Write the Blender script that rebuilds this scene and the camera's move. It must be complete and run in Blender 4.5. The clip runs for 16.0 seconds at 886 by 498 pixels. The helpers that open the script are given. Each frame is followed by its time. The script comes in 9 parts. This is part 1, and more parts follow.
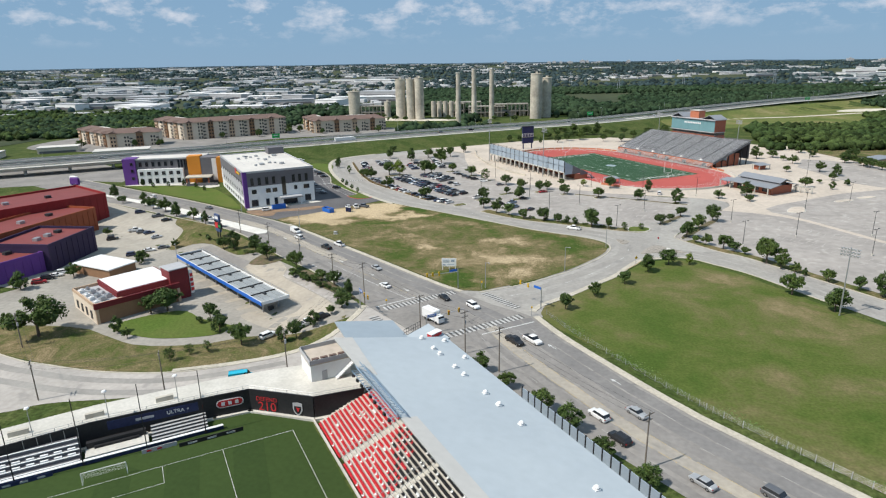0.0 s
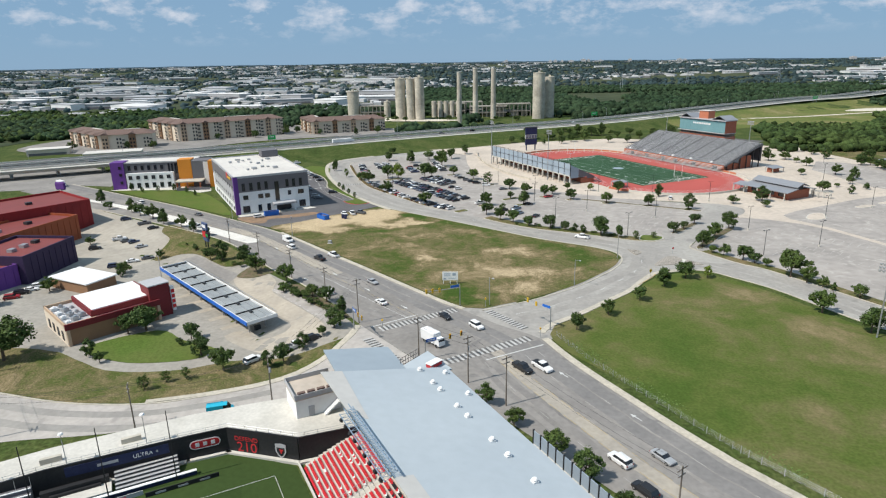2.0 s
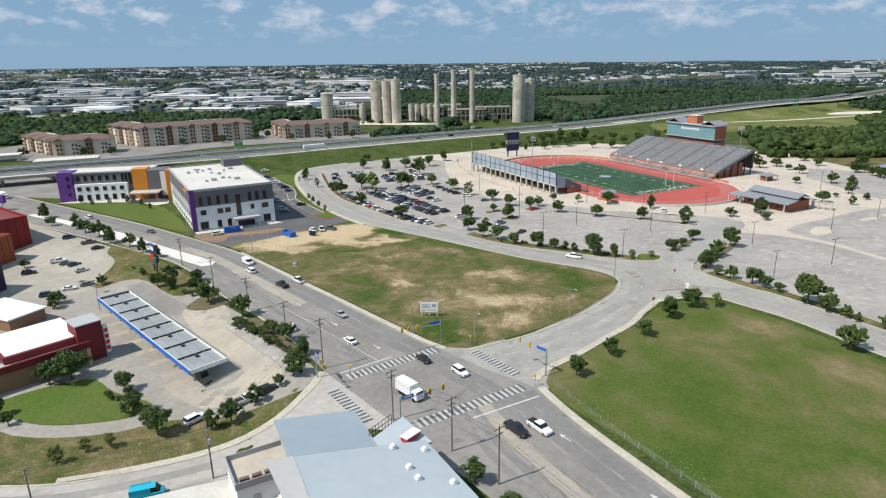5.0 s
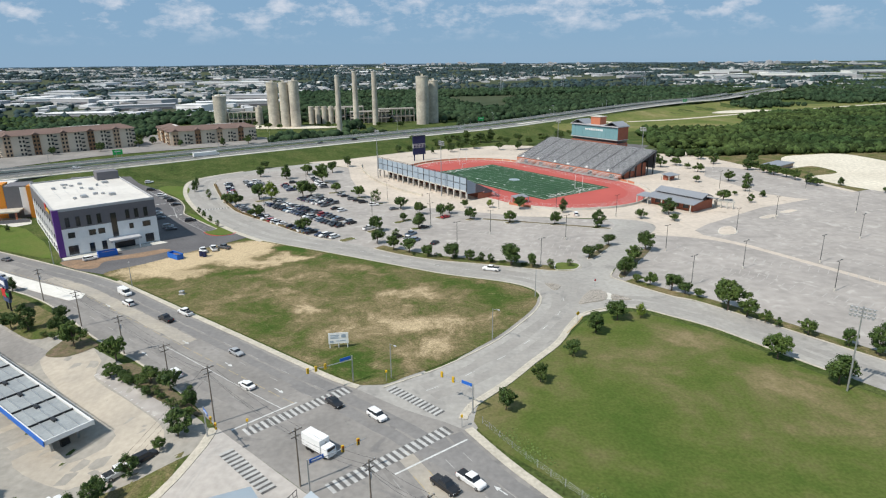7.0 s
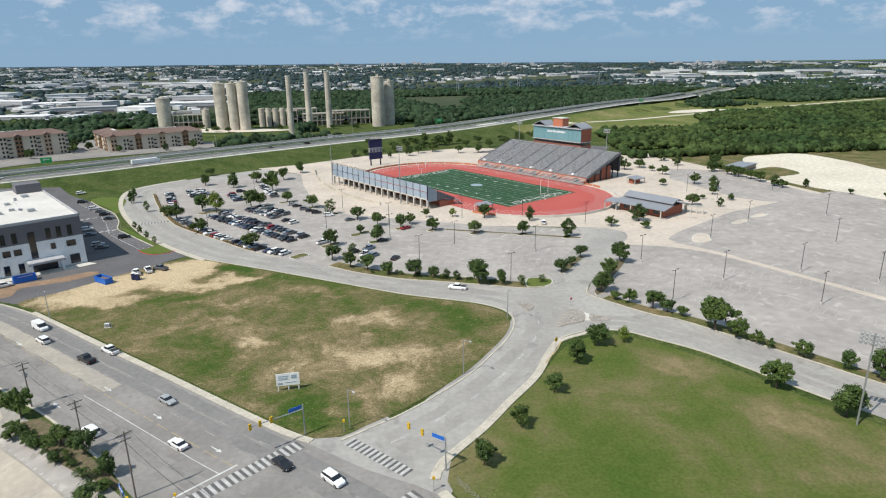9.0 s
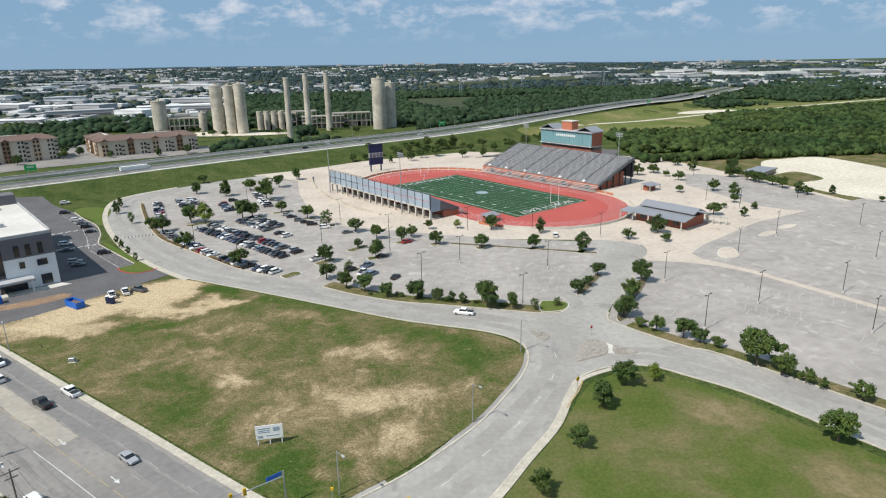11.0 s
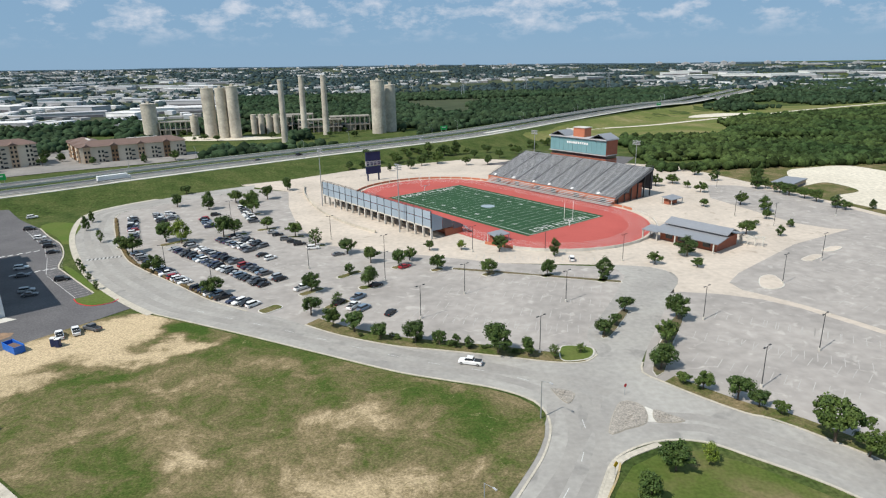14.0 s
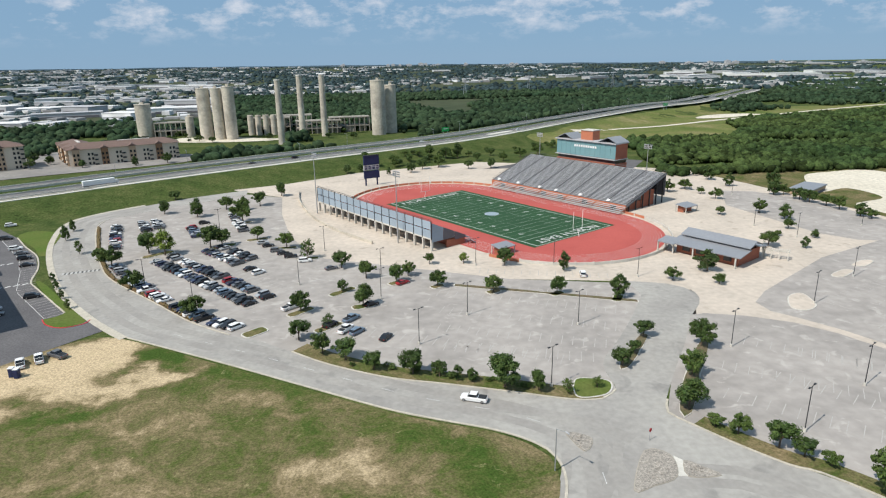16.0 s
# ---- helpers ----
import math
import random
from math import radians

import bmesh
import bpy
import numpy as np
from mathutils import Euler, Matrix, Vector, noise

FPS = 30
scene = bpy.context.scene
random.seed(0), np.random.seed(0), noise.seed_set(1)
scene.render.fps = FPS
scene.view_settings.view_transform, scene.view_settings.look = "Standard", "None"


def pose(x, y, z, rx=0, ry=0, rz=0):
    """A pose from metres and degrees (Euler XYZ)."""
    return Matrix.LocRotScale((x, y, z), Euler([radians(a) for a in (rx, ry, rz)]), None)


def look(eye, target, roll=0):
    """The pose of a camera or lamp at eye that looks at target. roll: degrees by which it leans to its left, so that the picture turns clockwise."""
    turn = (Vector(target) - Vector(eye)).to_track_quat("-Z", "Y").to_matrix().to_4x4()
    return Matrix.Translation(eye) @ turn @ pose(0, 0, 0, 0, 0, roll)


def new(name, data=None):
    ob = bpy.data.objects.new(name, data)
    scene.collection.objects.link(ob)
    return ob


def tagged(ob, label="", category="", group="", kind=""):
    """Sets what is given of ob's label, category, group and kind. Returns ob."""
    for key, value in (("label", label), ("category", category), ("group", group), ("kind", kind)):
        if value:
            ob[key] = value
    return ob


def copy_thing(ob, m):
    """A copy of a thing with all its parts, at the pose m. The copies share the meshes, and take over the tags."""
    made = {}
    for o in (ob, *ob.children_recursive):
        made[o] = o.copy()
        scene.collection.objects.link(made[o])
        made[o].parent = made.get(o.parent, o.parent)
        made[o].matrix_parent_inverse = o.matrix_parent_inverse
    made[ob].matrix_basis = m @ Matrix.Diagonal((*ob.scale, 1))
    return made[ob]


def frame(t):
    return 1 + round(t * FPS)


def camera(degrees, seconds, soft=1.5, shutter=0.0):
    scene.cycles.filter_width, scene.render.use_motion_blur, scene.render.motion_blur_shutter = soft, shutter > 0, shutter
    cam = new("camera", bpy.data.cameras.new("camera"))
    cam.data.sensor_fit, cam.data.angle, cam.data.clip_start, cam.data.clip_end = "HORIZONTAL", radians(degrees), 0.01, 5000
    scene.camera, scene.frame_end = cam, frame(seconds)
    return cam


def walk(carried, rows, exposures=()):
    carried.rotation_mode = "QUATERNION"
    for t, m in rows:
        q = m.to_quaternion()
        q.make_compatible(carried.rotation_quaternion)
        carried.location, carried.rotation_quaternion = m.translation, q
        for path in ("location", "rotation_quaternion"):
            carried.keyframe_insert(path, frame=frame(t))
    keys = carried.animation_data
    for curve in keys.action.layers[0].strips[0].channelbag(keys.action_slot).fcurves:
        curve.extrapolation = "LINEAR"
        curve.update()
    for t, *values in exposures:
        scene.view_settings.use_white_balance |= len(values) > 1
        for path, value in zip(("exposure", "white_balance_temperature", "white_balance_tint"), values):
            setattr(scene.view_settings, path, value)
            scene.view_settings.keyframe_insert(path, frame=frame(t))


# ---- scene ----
cam = camera(70.9, 16.0, soft=1.2)
PATH = [
    (0, (5.36, 3.56, 69.71), (-10.638, 97.818, 40.403), -1.10),
    (0.5, (4.78, 7.18, 69.69), (-11.268, 101.429, 40.387), -1.10),
    (1, (4.20, 10.83, 69.67), (-11.846, 105.038, 40.227), -1.10),
    (1.5, (3.61, 14.56, 69.65), (-12.487, 108.777, 40.255), -1.20),
    (2, (3.01, 18.40, 69.64), (-13.133, 112.595, 40.204), -1.20),
    (2.5, (2.39, 22.33, 69.64), (-13.811, 116.528, 40.243), -1.20),
    (3, (1.74, 26.36, 69.66), (-14.509, 120.548, 40.261), -1.20),
    (4, (0.48, 34.58, 69.72), (-15.772, 128.771, 40.320), -1.16),
    (4.6, (-0.28, 39.51, 69.75), (-16.529, 133.705, 40.356), -1.14),
    (5, (-0.79, 42.80, 69.78), (-13.518, 137.565, 40.483), -1.00),
    (5.5, (-1.42, 46.92, 69.81), (-10.515, 142.095, 40.513), -0.90),
    (6, (-1.99, 51.19, 69.81), (-7.435, 146.634, 40.459), -0.80),
    (6.5, (-2.49, 55.62, 69.80), (-4.386, 151.169, 40.366), -0.80),
    (7, (-2.92, 60.16, 69.79), (-0.970, 155.722, 40.386), -0.80),
    (7.5, (-3.25, 64.81, 69.78), (2.594, 160.186, 40.284), -0.70),
    (8, (-3.46, 69.54, 69.76), (5.389, 164.680, 40.261), -0.70),
    (8.5, (-3.50, 74.32, 69.74), (5.202, 169.491, 40.287), -0.80),
    (9, (-3.35, 79.18, 69.73), (5.256, 174.343, 40.230), -0.80),
    (11.5, (-1.59, 103.82, 69.69), (6.460, 199.063, 40.295), -1.10),
    (12, (-1.17, 108.75, 69.70), (6.827, 203.998, 40.300), -1.10),
    (12.5, (-0.75, 113.68, 69.71), (7.197, 208.930, 40.314), -1.10),
    (13, (-0.37, 118.55, 69.73), (7.532, 213.822, 40.393), -1.10),
    (13.5, (-0.01, 123.32, 69.76), (7.944, 218.586, 40.409), -1.10),
    (14, (0.36, 127.97, 69.80), (8.260, 223.273, 40.551), -1.00),
    (14.5, (0.77, 132.45, 69.84), (8.570, 227.758, 40.589), -1.00),
    (15, (1.20, 136.69, 69.87), (9.005, 231.995, 40.616), -1.00),
    (15.5, (1.66, 140.72, 69.88), (9.361, 236.055, 40.685), -1.00),
    (16, (2.13, 144.65, 69.88), (9.731, 239.941, 40.532), -1.00),
]
walk(cam, [(t, look(e, a, r)) for t, e, a, r in PATH])

# ---------------------------------------------------------------- light
SUN_FROM = Vector((-0.83 * 0.62, -0.55 * 0.62, 0.79)).normalized()
world = bpy.data.worlds.new("sky")
scene.world = world
world.use_nodes = True
wn, wl = world.node_tree.nodes, world.node_tree.links
wn.clear()
w_out = wn.new("ShaderNodeOutputWorld")
w_bg = wn.new("ShaderNodeBackground")
w_bg.inputs["Strength"].default_value = 0.085
w_sky = wn.new("ShaderNodeTexSky")
w_sky.sky_type = "NISHITA"
w_sky.sun_disc = False
w_sky.sun_elevation = math.asin(SUN_FROM.z)
w_sky.sun_rotation = math.atan2(SUN_FROM.x, SUN_FROM.y)
w_sky.altitude = 200
w_sky.dust_density = 0.0
w_sky.ozone_density = 4.0
w_sky.air_density = 0.9
w_co = wn.new("ShaderNodeTexCoord")
w_map = wn.new("ShaderNodeMapping")
w_map.inputs["Scale"].default_value = (1, 1, 2.1)
w_map.inputs["Location"].default_value = (3.1, 1.7, 0.4)
w_noise = wn.new("ShaderNodeTexNoise")
w_noise.inputs["Scale"].default_value = 20.0
w_noise.inputs["Detail"].default_value = 7
w_noise.inputs["Roughness"].default_value = 0.62
w_ramp = wn.new("ShaderNodeValToRGB")
w_ramp.color_ramp.elements[0].position = 0.475
w_ramp.color_ramp.elements[1].position = 0.68
w_ramp.color_ramp.elements[1].color = (0.85, 0.85, 0.85, 1)
w_mix = wn.new("ShaderNodeMixRGB")
w_mix.inputs["Color2"].default_value = (6.6, 7.1, 8.0, 1)
wl.new(w_co.outputs["Generated"], w_map.inputs["Vector"])
wl.new(w_map.outputs["Vector"], w_noise.inputs["Vector"])
wl.new(w_noise.outputs["Fac"], w_ramp.inputs["Fac"])
# the cumulus thins out towards the horizon
w_sep = wn.new("ShaderNodeSeparateXYZ")
w_low = wn.new("ShaderNodeMapRange")
w_low.inputs["From Min"].default_value, w_low.inputs["From Max"].default_value = 0.020, 0.055
w_mul = wn.new("ShaderNodeMath")
w_mul.operation = "MULTIPLY"
wl.new(w_co.outputs["Generated"], w_sep.inputs["Vector"])
wl.new(w_sep.outputs["Z"], w_low.inputs["Value"])
wl.new(w_ramp.outputs["Color"], w_mul.inputs[0])
wl.new(w_low.outputs["Result"], w_mul.inputs[1])
wl.new(w_mul.outputs["Value"], w_mix.inputs["Fac"])
w_tint = wn.new("ShaderNodeMixRGB")
w_tint.inputs["Fac"].default_value = 0.93
w_tint.inputs["Color2"].default_value = (2.35, 3.95, 5.8, 1)
wl.new(w_sky.outputs["Color"], w_tint.inputs["Color1"])
wl.new(w_tint.outputs["Color"], w_mix.inputs["Color1"])
wl.new(w_mix.outputs["Color"], w_bg.inputs["Color"])
wl.new(w_bg.outputs["Background"], w_out.inputs["Surface"])

sun = new("sun", bpy.data.lights.new("sun", "SUN"))
sun.data.energy = 4.2
sun.data.angle = radians(0.53)
sun.data.color = (1.0, 0.95, 0.87)
sun.matrix_world = look(SUN_FROM * 400, (0, 0, 0))
scene.view_settings.exposure = 0.22


# ---------------------------------------------------------------- materials
def mat(name, col, col2=None, rough=0.8, metal=0.0, big=0.15, small=2.0, amount=0.5, bump=0.0, by_object=0.0, spec=0.3, grain=0.18, lo=0.35, hi=0.68, detail=6, fleck=None, fleck_scale=0.6, fleck_at=0.60):
    """Two tones mixed by a coarse noise and a fine one, in world metres; by_object shifts the tone from one object to the next."""
    m = bpy.data.materials.new(name)
    m.use_nodes = True
    n, l = m.node_tree.nodes, m.node_tree.links
    bs = n["Principled BSDF"]
    bs.inputs["Roughness"].default_value = rough
    bs.inputs["Metallic"].default_value = metal
    bs.inputs["Specular IOR Level"].default_value = spec
    col2 = col2 or tuple(c * 0.72 for c in col)
    geo = n.new("ShaderNodeNewGeometry")
    n1, n2 = n.new("ShaderNodeTexNoise"), n.new("ShaderNodeTexNoise")
    n1.inputs["Scale"].default_value, n1.inputs["Detail"].default_value = big, detail
    n2.inputs["Scale"].default_value, n2.inputs["Detail"].default_value = small, 4
    l.new(geo.outputs["Position"], n1.inputs["Vector"])
    l.new(geo.outputs["Position"], n2.inputs["Vector"])
    r1 = n.new("ShaderNodeMapRange")
    r1.inputs["From Min"].default_value, r1.inputs["From Max"].default_value = lo, hi
    r1.inputs["To Max"].default_value = amount
    l.new(n1.outputs["Fac"], r1.inputs["Value"])
    mx = n.new("ShaderNodeMixRGB")
    mx.inputs["Color1"].default_value, mx.inputs["Color2"].default_value = (*col, 1), (*col2, 1)
    l.new(r1.outputs["Result"], mx.inputs["Fac"])
    tone = mx.outputs["Color"]
    if fleck:
        n3 = n.new("ShaderNodeTexNoise")
        n3.inputs["Scale"].default_value, n3.inputs["Detail"].default_value, n3.inputs["Distortion"].default_value = fleck_scale, 8, 0.8
        l.new(geo.outputs["Position"], n3.inputs["Vector"])
        r4 = n.new("ShaderNodeMapRange")
        r4.inputs["From Min"].default_value, r4.inputs["From Max"].default_value = fleck_at, fleck_at + 0.08
        r4.inputs["To Max"].default_value = 0.75
        l.new(n3.outputs["Fac"], r4.inputs["Value"])
        mf = n.new("ShaderNodeMixRGB")
        mf.inputs["Color2"].default_value = (*fleck, 1)
        l.new(r4.outputs["Result"], mf.inputs["Fac"])
        l.new(tone, mf.inputs["Color1"])
        tone = mf.outputs["Color"]
    hs = n.new("ShaderNodeHueSaturation")
    r2 = n.new("ShaderNodeMapRange")
    r2.inputs["From Min"].default_value, r2.inputs["From Max"].default_value = 0.3, 0.7
    r2.inputs["To Min"].default_value, r2.inputs["To Max"].default_value = 1 - grain, 1 + grain
    l.new(n2.outputs["Fac"], r2.inputs["Value"])
    val = r2.outputs["Result"]
    if by_object:
        oi = n.new("ShaderNodeObjectInfo")
        r3 = n.new("ShaderNodeMapRange")
        r3.inputs["To Min"].default_value, r3.inputs["To Max"].default_value = 1 - by_object, 1 + by_object
        l.new(oi.outputs["Random"], r3.inputs["Value"])
        mm = n.new("ShaderNodeMath")
        mm.operation = "MULTIPLY"
        l.new(val, mm.inputs[0])
        l.new(r3.outputs["Result"], mm.inputs[1])
        val = mm.outputs[0]
    l.new(val, hs.inputs["Value"])
    l.new(tone, hs.inputs["Color"])
    l.new(hs.outputs["Color"], bs.inputs["Base Color"])
    if bump:
        b = n.new("ShaderNodeBump")
        b.inputs["Strength"].default_value = bump
        b.inputs["Distance"].default_value = 0.1
        l.new(n2.outputs["Fac"], b.inputs["Height"])
        l.new(b.outputs["Normal"], bs.inputs["Normal"])
    return m


def island(m, spread=0.25):
    """Lets every separate clump of a joined mesh have a tone of its own."""
    n, l = m.node_tree.nodes, m.node_tree.links
    bs = n["Principled BSDF"]
    src = bs.inputs["Base Color"].links[0].from_socket
    geo = n.new("ShaderNodeNewGeometry")
    r = n.new("ShaderNodeMapRange")
    r.inputs["To Min"].default_value, r.inputs["To Max"].default_value = 1 - spread, 1 + spread
    h = n.new("ShaderNodeHueSaturation")
    l.new(geo.outputs["Random Per Island"], r.inputs["Value"])
    l.new(r.outputs["Result"], h.inputs["Value"])
    l.new(src, h.inputs["Color"])
    l.new(h.outputs["Color"], bs.inputs["Base Color"])
    return m


def turf(name, stops, scale, rough=0.62, warp=1.2, spot=None, spot_r=(10, 60), pull=0.0, small=1.6, grain=0.16, shift=(0, 0, 0), spots=(), litter=None):
    """Grass that passes from green through straw to bare ground; spot: a place where it is worn."""
    m = mat(name, stops[0][1], None, 0.95, big=scale, small=small, bump=0.3, spec=0.05, grain=grain)
    n, l = m.node_tree.nodes, m.node_tree.links
    hs = [k for k in n if k.bl_idname == "ShaderNodeHueSaturation"][0]
    geo = [k for k in n if k.bl_idname == "ShaderNodeNewGeometry"][0]
    mp = n.new("ShaderNodeMapping")
    mp.inputs["Location"].default_value = shift
    nz = n.new("ShaderNodeTexNoise")
    nz.inputs["Scale"].default_value, nz.inputs["Detail"].default_value, nz.inputs["Roughness"].default_value, nz.inputs["Distortion"].default_value = scale, 12, rough, warp
    l.new(geo.outputs["Position"], mp.inputs["Vector"])
    l.new(mp.outputs["Vector"], nz.inputs["Vector"])
    v = nz.outputs["Fac"]
    if spot:
        ds = n.new("ShaderNodeVectorMath")
        ds.operation = "DISTANCE"
        ds.inputs[1].default_value = spot
        l.new(geo.outputs["Position"], ds.inputs[0])
        mr = n.new("ShaderNodeMapRange")
        mr.inputs["From Min"].default_value, mr.inputs["From Max"].default_value = spot_r
        mr.inputs["To Min"].default_value, mr.inputs["To Max"].default_value = pull, 0.0
        l.new(ds.outputs["Value"], mr.inputs["Value"])
        ad = n.new("ShaderNodeMath")
        l.new(v, ad.inputs[0])
        l.new(mr.outputs["Result"], ad.inputs[1])
        v = ad.outputs[0]
    if spots:
        wz = n.new("ShaderNodeTexNoise")
        wz.inputs["Scale"].default_value, wz.inputs["Detail"].default_value = 0.11, 5
        l.new(geo.outputs["Position"], wz.inputs["Vector"])
        wa = n.new("ShaderNodeVectorMath")
        wa.operation = "MULTIPLY_ADD"
        wa.inputs[1].default_value, wa.inputs[2].default_value = (22, 22, 0), (-11, -11, 0)
        l.new(wz.outputs["Color"], wa.inputs[0])
        wp = n.new("ShaderNodeVectorMath")
        l.new(geo.outputs["Position"], wp.inputs[0])
        l.new(wa.outputs["Vector"], wp.inputs[1])
    for sx, sy, rx, ry, turn, more in spots:
        sm = n.new("ShaderNodeMapping")
        sm.vector_type = "TEXTURE"
        sm.inputs["Location"].default_value = (sx, sy, 0)
        sm.inputs["Rotation"].default_value = (0, 0, radians(turn))
        sm.inputs["Scale"].default_value = (rx, ry, 1000)
        l.new(wp.outputs["Vector"], sm.inputs["Vector"])
        ln = n.new("ShaderNodeVectorMath")
        ln.operation = "LENGTH"
        l.new(sm.outputs["Vector"], ln.inputs[0])
        mr = n.new("ShaderNodeMapRange")
        mr.interpolation_type = "SMOOTHSTEP"
        mr.inputs["From Min"].default_value, mr.inputs["From Max"].default_value = 0.35, 1.5
        mr.inputs["To Min"].default_value, mr.inputs["To Max"].default_value = more, 0.0
        l.new(ln.outputs["Value"], mr.inputs["Value"])
        ad = n.new("ShaderNodeMath")
        l.new(v, ad.inputs[0])
        l.new(mr.outputs["Result"], ad.inputs[1])
        v = ad.outputs[0]
    rp = n.new("ShaderNodeValToRGB")
    cr = rp.color_ramp
    while len(cr.elements) < len(stops):
        cr.elements.new(0.5)
    for e, (p, c) in zip(cr.elements, stops):
        e.position, e.color = p, (*c, 1)
    l.new(v, rp.inputs["Fac"])
    out = rp.outputs["Color"]
    if litter:
        lz = n.new("ShaderNodeTexNoise")
        lz.inputs["Scale"].default_value, lz.inputs["Detail"].default_value, lz.inputs["Roughness"].default_value, lz.inputs["Distortion"].default_value = 0.42, 9, 0.72, 0.8
        l.new(geo.outputs["Position"], lz.inputs["Vector"])
        lr = n.new("ShaderNodeMapRange")
        lr.inputs["From Min"].default_value, lr.inputs["From Max"].default_value = 0.60, 0.72
        lr.inputs["To Max"].default_value = 0.75
        l.new(lz.outputs["Fac"], lr.inputs["Value"])
        lm = n.new("ShaderNodeMix")
        lm.data_type = "RGBA"
        l.new(lr.outputs["Result"], lm.inputs[0])
        l.new(out, lm.inputs[6])
        lm.inputs[7].default_value = (*litter, 1)
        out = lm.outputs[2]
    l.new(out, hs.inputs["Color"])
    return m


M = {}
M["scrub"] = turf("scrub_grass", [(0.34, (0.030, 0.050, 0.014)), (0.46, (0.054, 0.078, 0.022)), (0.58, (0.085, 0.100, 0.034)), (0.74, (0.15, 0.14, 0.068))], 0.06, 0.80, 0.3, small=1.1, grain=0.42)
LAWN_WEAR = ((60, 206, 13, 5, -52, 0.09), (70, 186, 17, 5, -55, 0.10), (85, 181, 9, 3, -55, 0.10), (52, 192, 9, 5, -30, 0.03), (24, 146, 7, 15, 35, -0.07), (53, 152, 16, 10, 0, -0.08), (95, 110, 25, 12, -50, -0.06))
M["lawn"] = turf("lawn", [(0.34, (0.062, 0.098, 0.020)), (0.46, (0.086, 0.112, 0.028)), (0.55, (0.114, 0.120, 0.043)), (0.64, (0.165, 0.142, 0.069)), (0.78, (0.26, 0.205, 0.12))], 0.045, 0.66, 0.3, small=1.6, grain=0.17, spots=LAWN_WEAR)
# worn straw patches, bare clay and the greener hollows of the vacant lot
LOT_WEAR = ((-20, 228, 36, 26, 0, 0.026), (-47.5, 256, 11, 4, 10, 0.10), (-63, 240, 9, 3, 20, 0.09), (-22, 215, 14, 8, 0, 0.08), (-39.5, 229, 6, 3.5, -40, 0.17), (-9, 241, 9, 5, -20, 0.12), (-4, 216, 11, 5, 10, 0.11), (-6, 200, 13, 6, 45, 0.14), (8, 219, 7, 5, 30, 0.09), (-27, 266.5, 13, 4, -32, 0.09), (-11.5, 228, 5, 4, 0, 0.14), (-50, 244, 8, 3, 10, 0.06),
            (-88, 282, 17, 11, 45, 0.40), (-73, 292, 8, 14, -10, 0.40), (-63, 277, 14, 4.5, 8, 0.30), (-100, 270, 10, 9, 30, 0.34), (-84, 263, 9, 4, 0, 0.22), (-48, 281, 6, 3, 30, 0.18),
            (-67, 265, 12, 3.2, 18, -0.17), (-57.5, 289, 6, 4, -45, -0.20), (-26, 247, 9, 6, 0, -0.06), (-47, 214, 12, 5, -40, -0.07), (-21, 196, 11, 6, -40, -0.14), (15, 236, 7, 10, 0, -0.12), (-30, 274, 20, 5, -32, -0.10), (-50, 228, 16, 7, -45, -0.08), (-20, 256, 12, 6, -20, -0.07), (4, 250, 14, 4, -25, -0.10))
M["dry_lot"] = turf("dry_grass_lot", [(0.34, (0.046, 0.080, 0.016)), (0.43, (0.080, 0.096, 0.028)), (0.50, (0.122, 0.112, 0.050)), (0.59, (0.195, 0.154, 0.084)), (0.70, (0.38, 0.30, 0.185)), (0.84, (0.47, 0.37, 0.235))], 0.085, 0.84, 0.5, small=2.4, grain=0.34, spots=LOT_WEAR, litter=(0.33, 0.29, 0.15))
M["meadow"] = turf("hill_meadow", [(0.34, (0.085, 0.115, 0.030)), (0.48, (0.125, 0.145, 0.045)), (0.60, (0.17, 0.165, 0.065)), (0.74, (0.30, 0.25, 0.14))], 0.018, 0.66, 0.2, small=0.4, grain=0.2)
M["bright_lawn"] = mat("watered_lawn", (0.085, 0.13, 0.028), (0.12, 0.135, 0.042), 0.95, big=0.08, small=1.5, amount=0.8, bump=0.2, spec=0.05)
M["dark_lane"] = mat("rolled_dark_asphalt", (0.185, 0.178, 0.172), (0.225, 0.215, 0.205), 0.9, big=0.10, small=0.9, amount=1.0, spec=0.1, grain=0.1, detail=10)
M["tan_lane"] = mat("dusty_turn_lane", (0.385, 0.345, 0.285), (0.31, 0.285, 0.25), 0.9, big=0.12, small=0.9, amount=1.0, spec=0.1, grain=0.1, detail=10)
M["lane_paint"] = mat("nearly_worn_off_paint", (0.37, 0.36, 0.34), (0.28, 0.27, 0.255), 0.85, big=0.5, small=4, amount=1.0, grain=0.1)
M["kerb"] = mat("tan_kerb_concrete", (0.50, 0.455, 0.375), (0.41, 0.375, 0.31), 0.85, big=0.3, small=1.5, amount=1.0, spec=0.15, grain=0.14)
M["worn_lane"] = mat("tyre_darkened_asphalt", (0.275, 0.26, 0.24), (0.335, 0.318, 0.29), 0.9, big=0.10, small=0.9, amount=1.0, spec=0.1, grain=0.08, detail=10)
M["wheel_path"] = mat("wheel_darkened_asphalt", (0.215, 0.202, 0.19), (0.262, 0.247, 0.23), 0.9, big=0.12, small=0.9, amount=1.0, spec=0.1, grain=0.08, detail=10)
M["sand"] = mat("bare_sand", (0.50, 0.38, 0.22), (0.38, 0.29, 0.17), 0.95, big=0.06, small=0.8, amount=0.9, bump=0.3, spec=0.05)
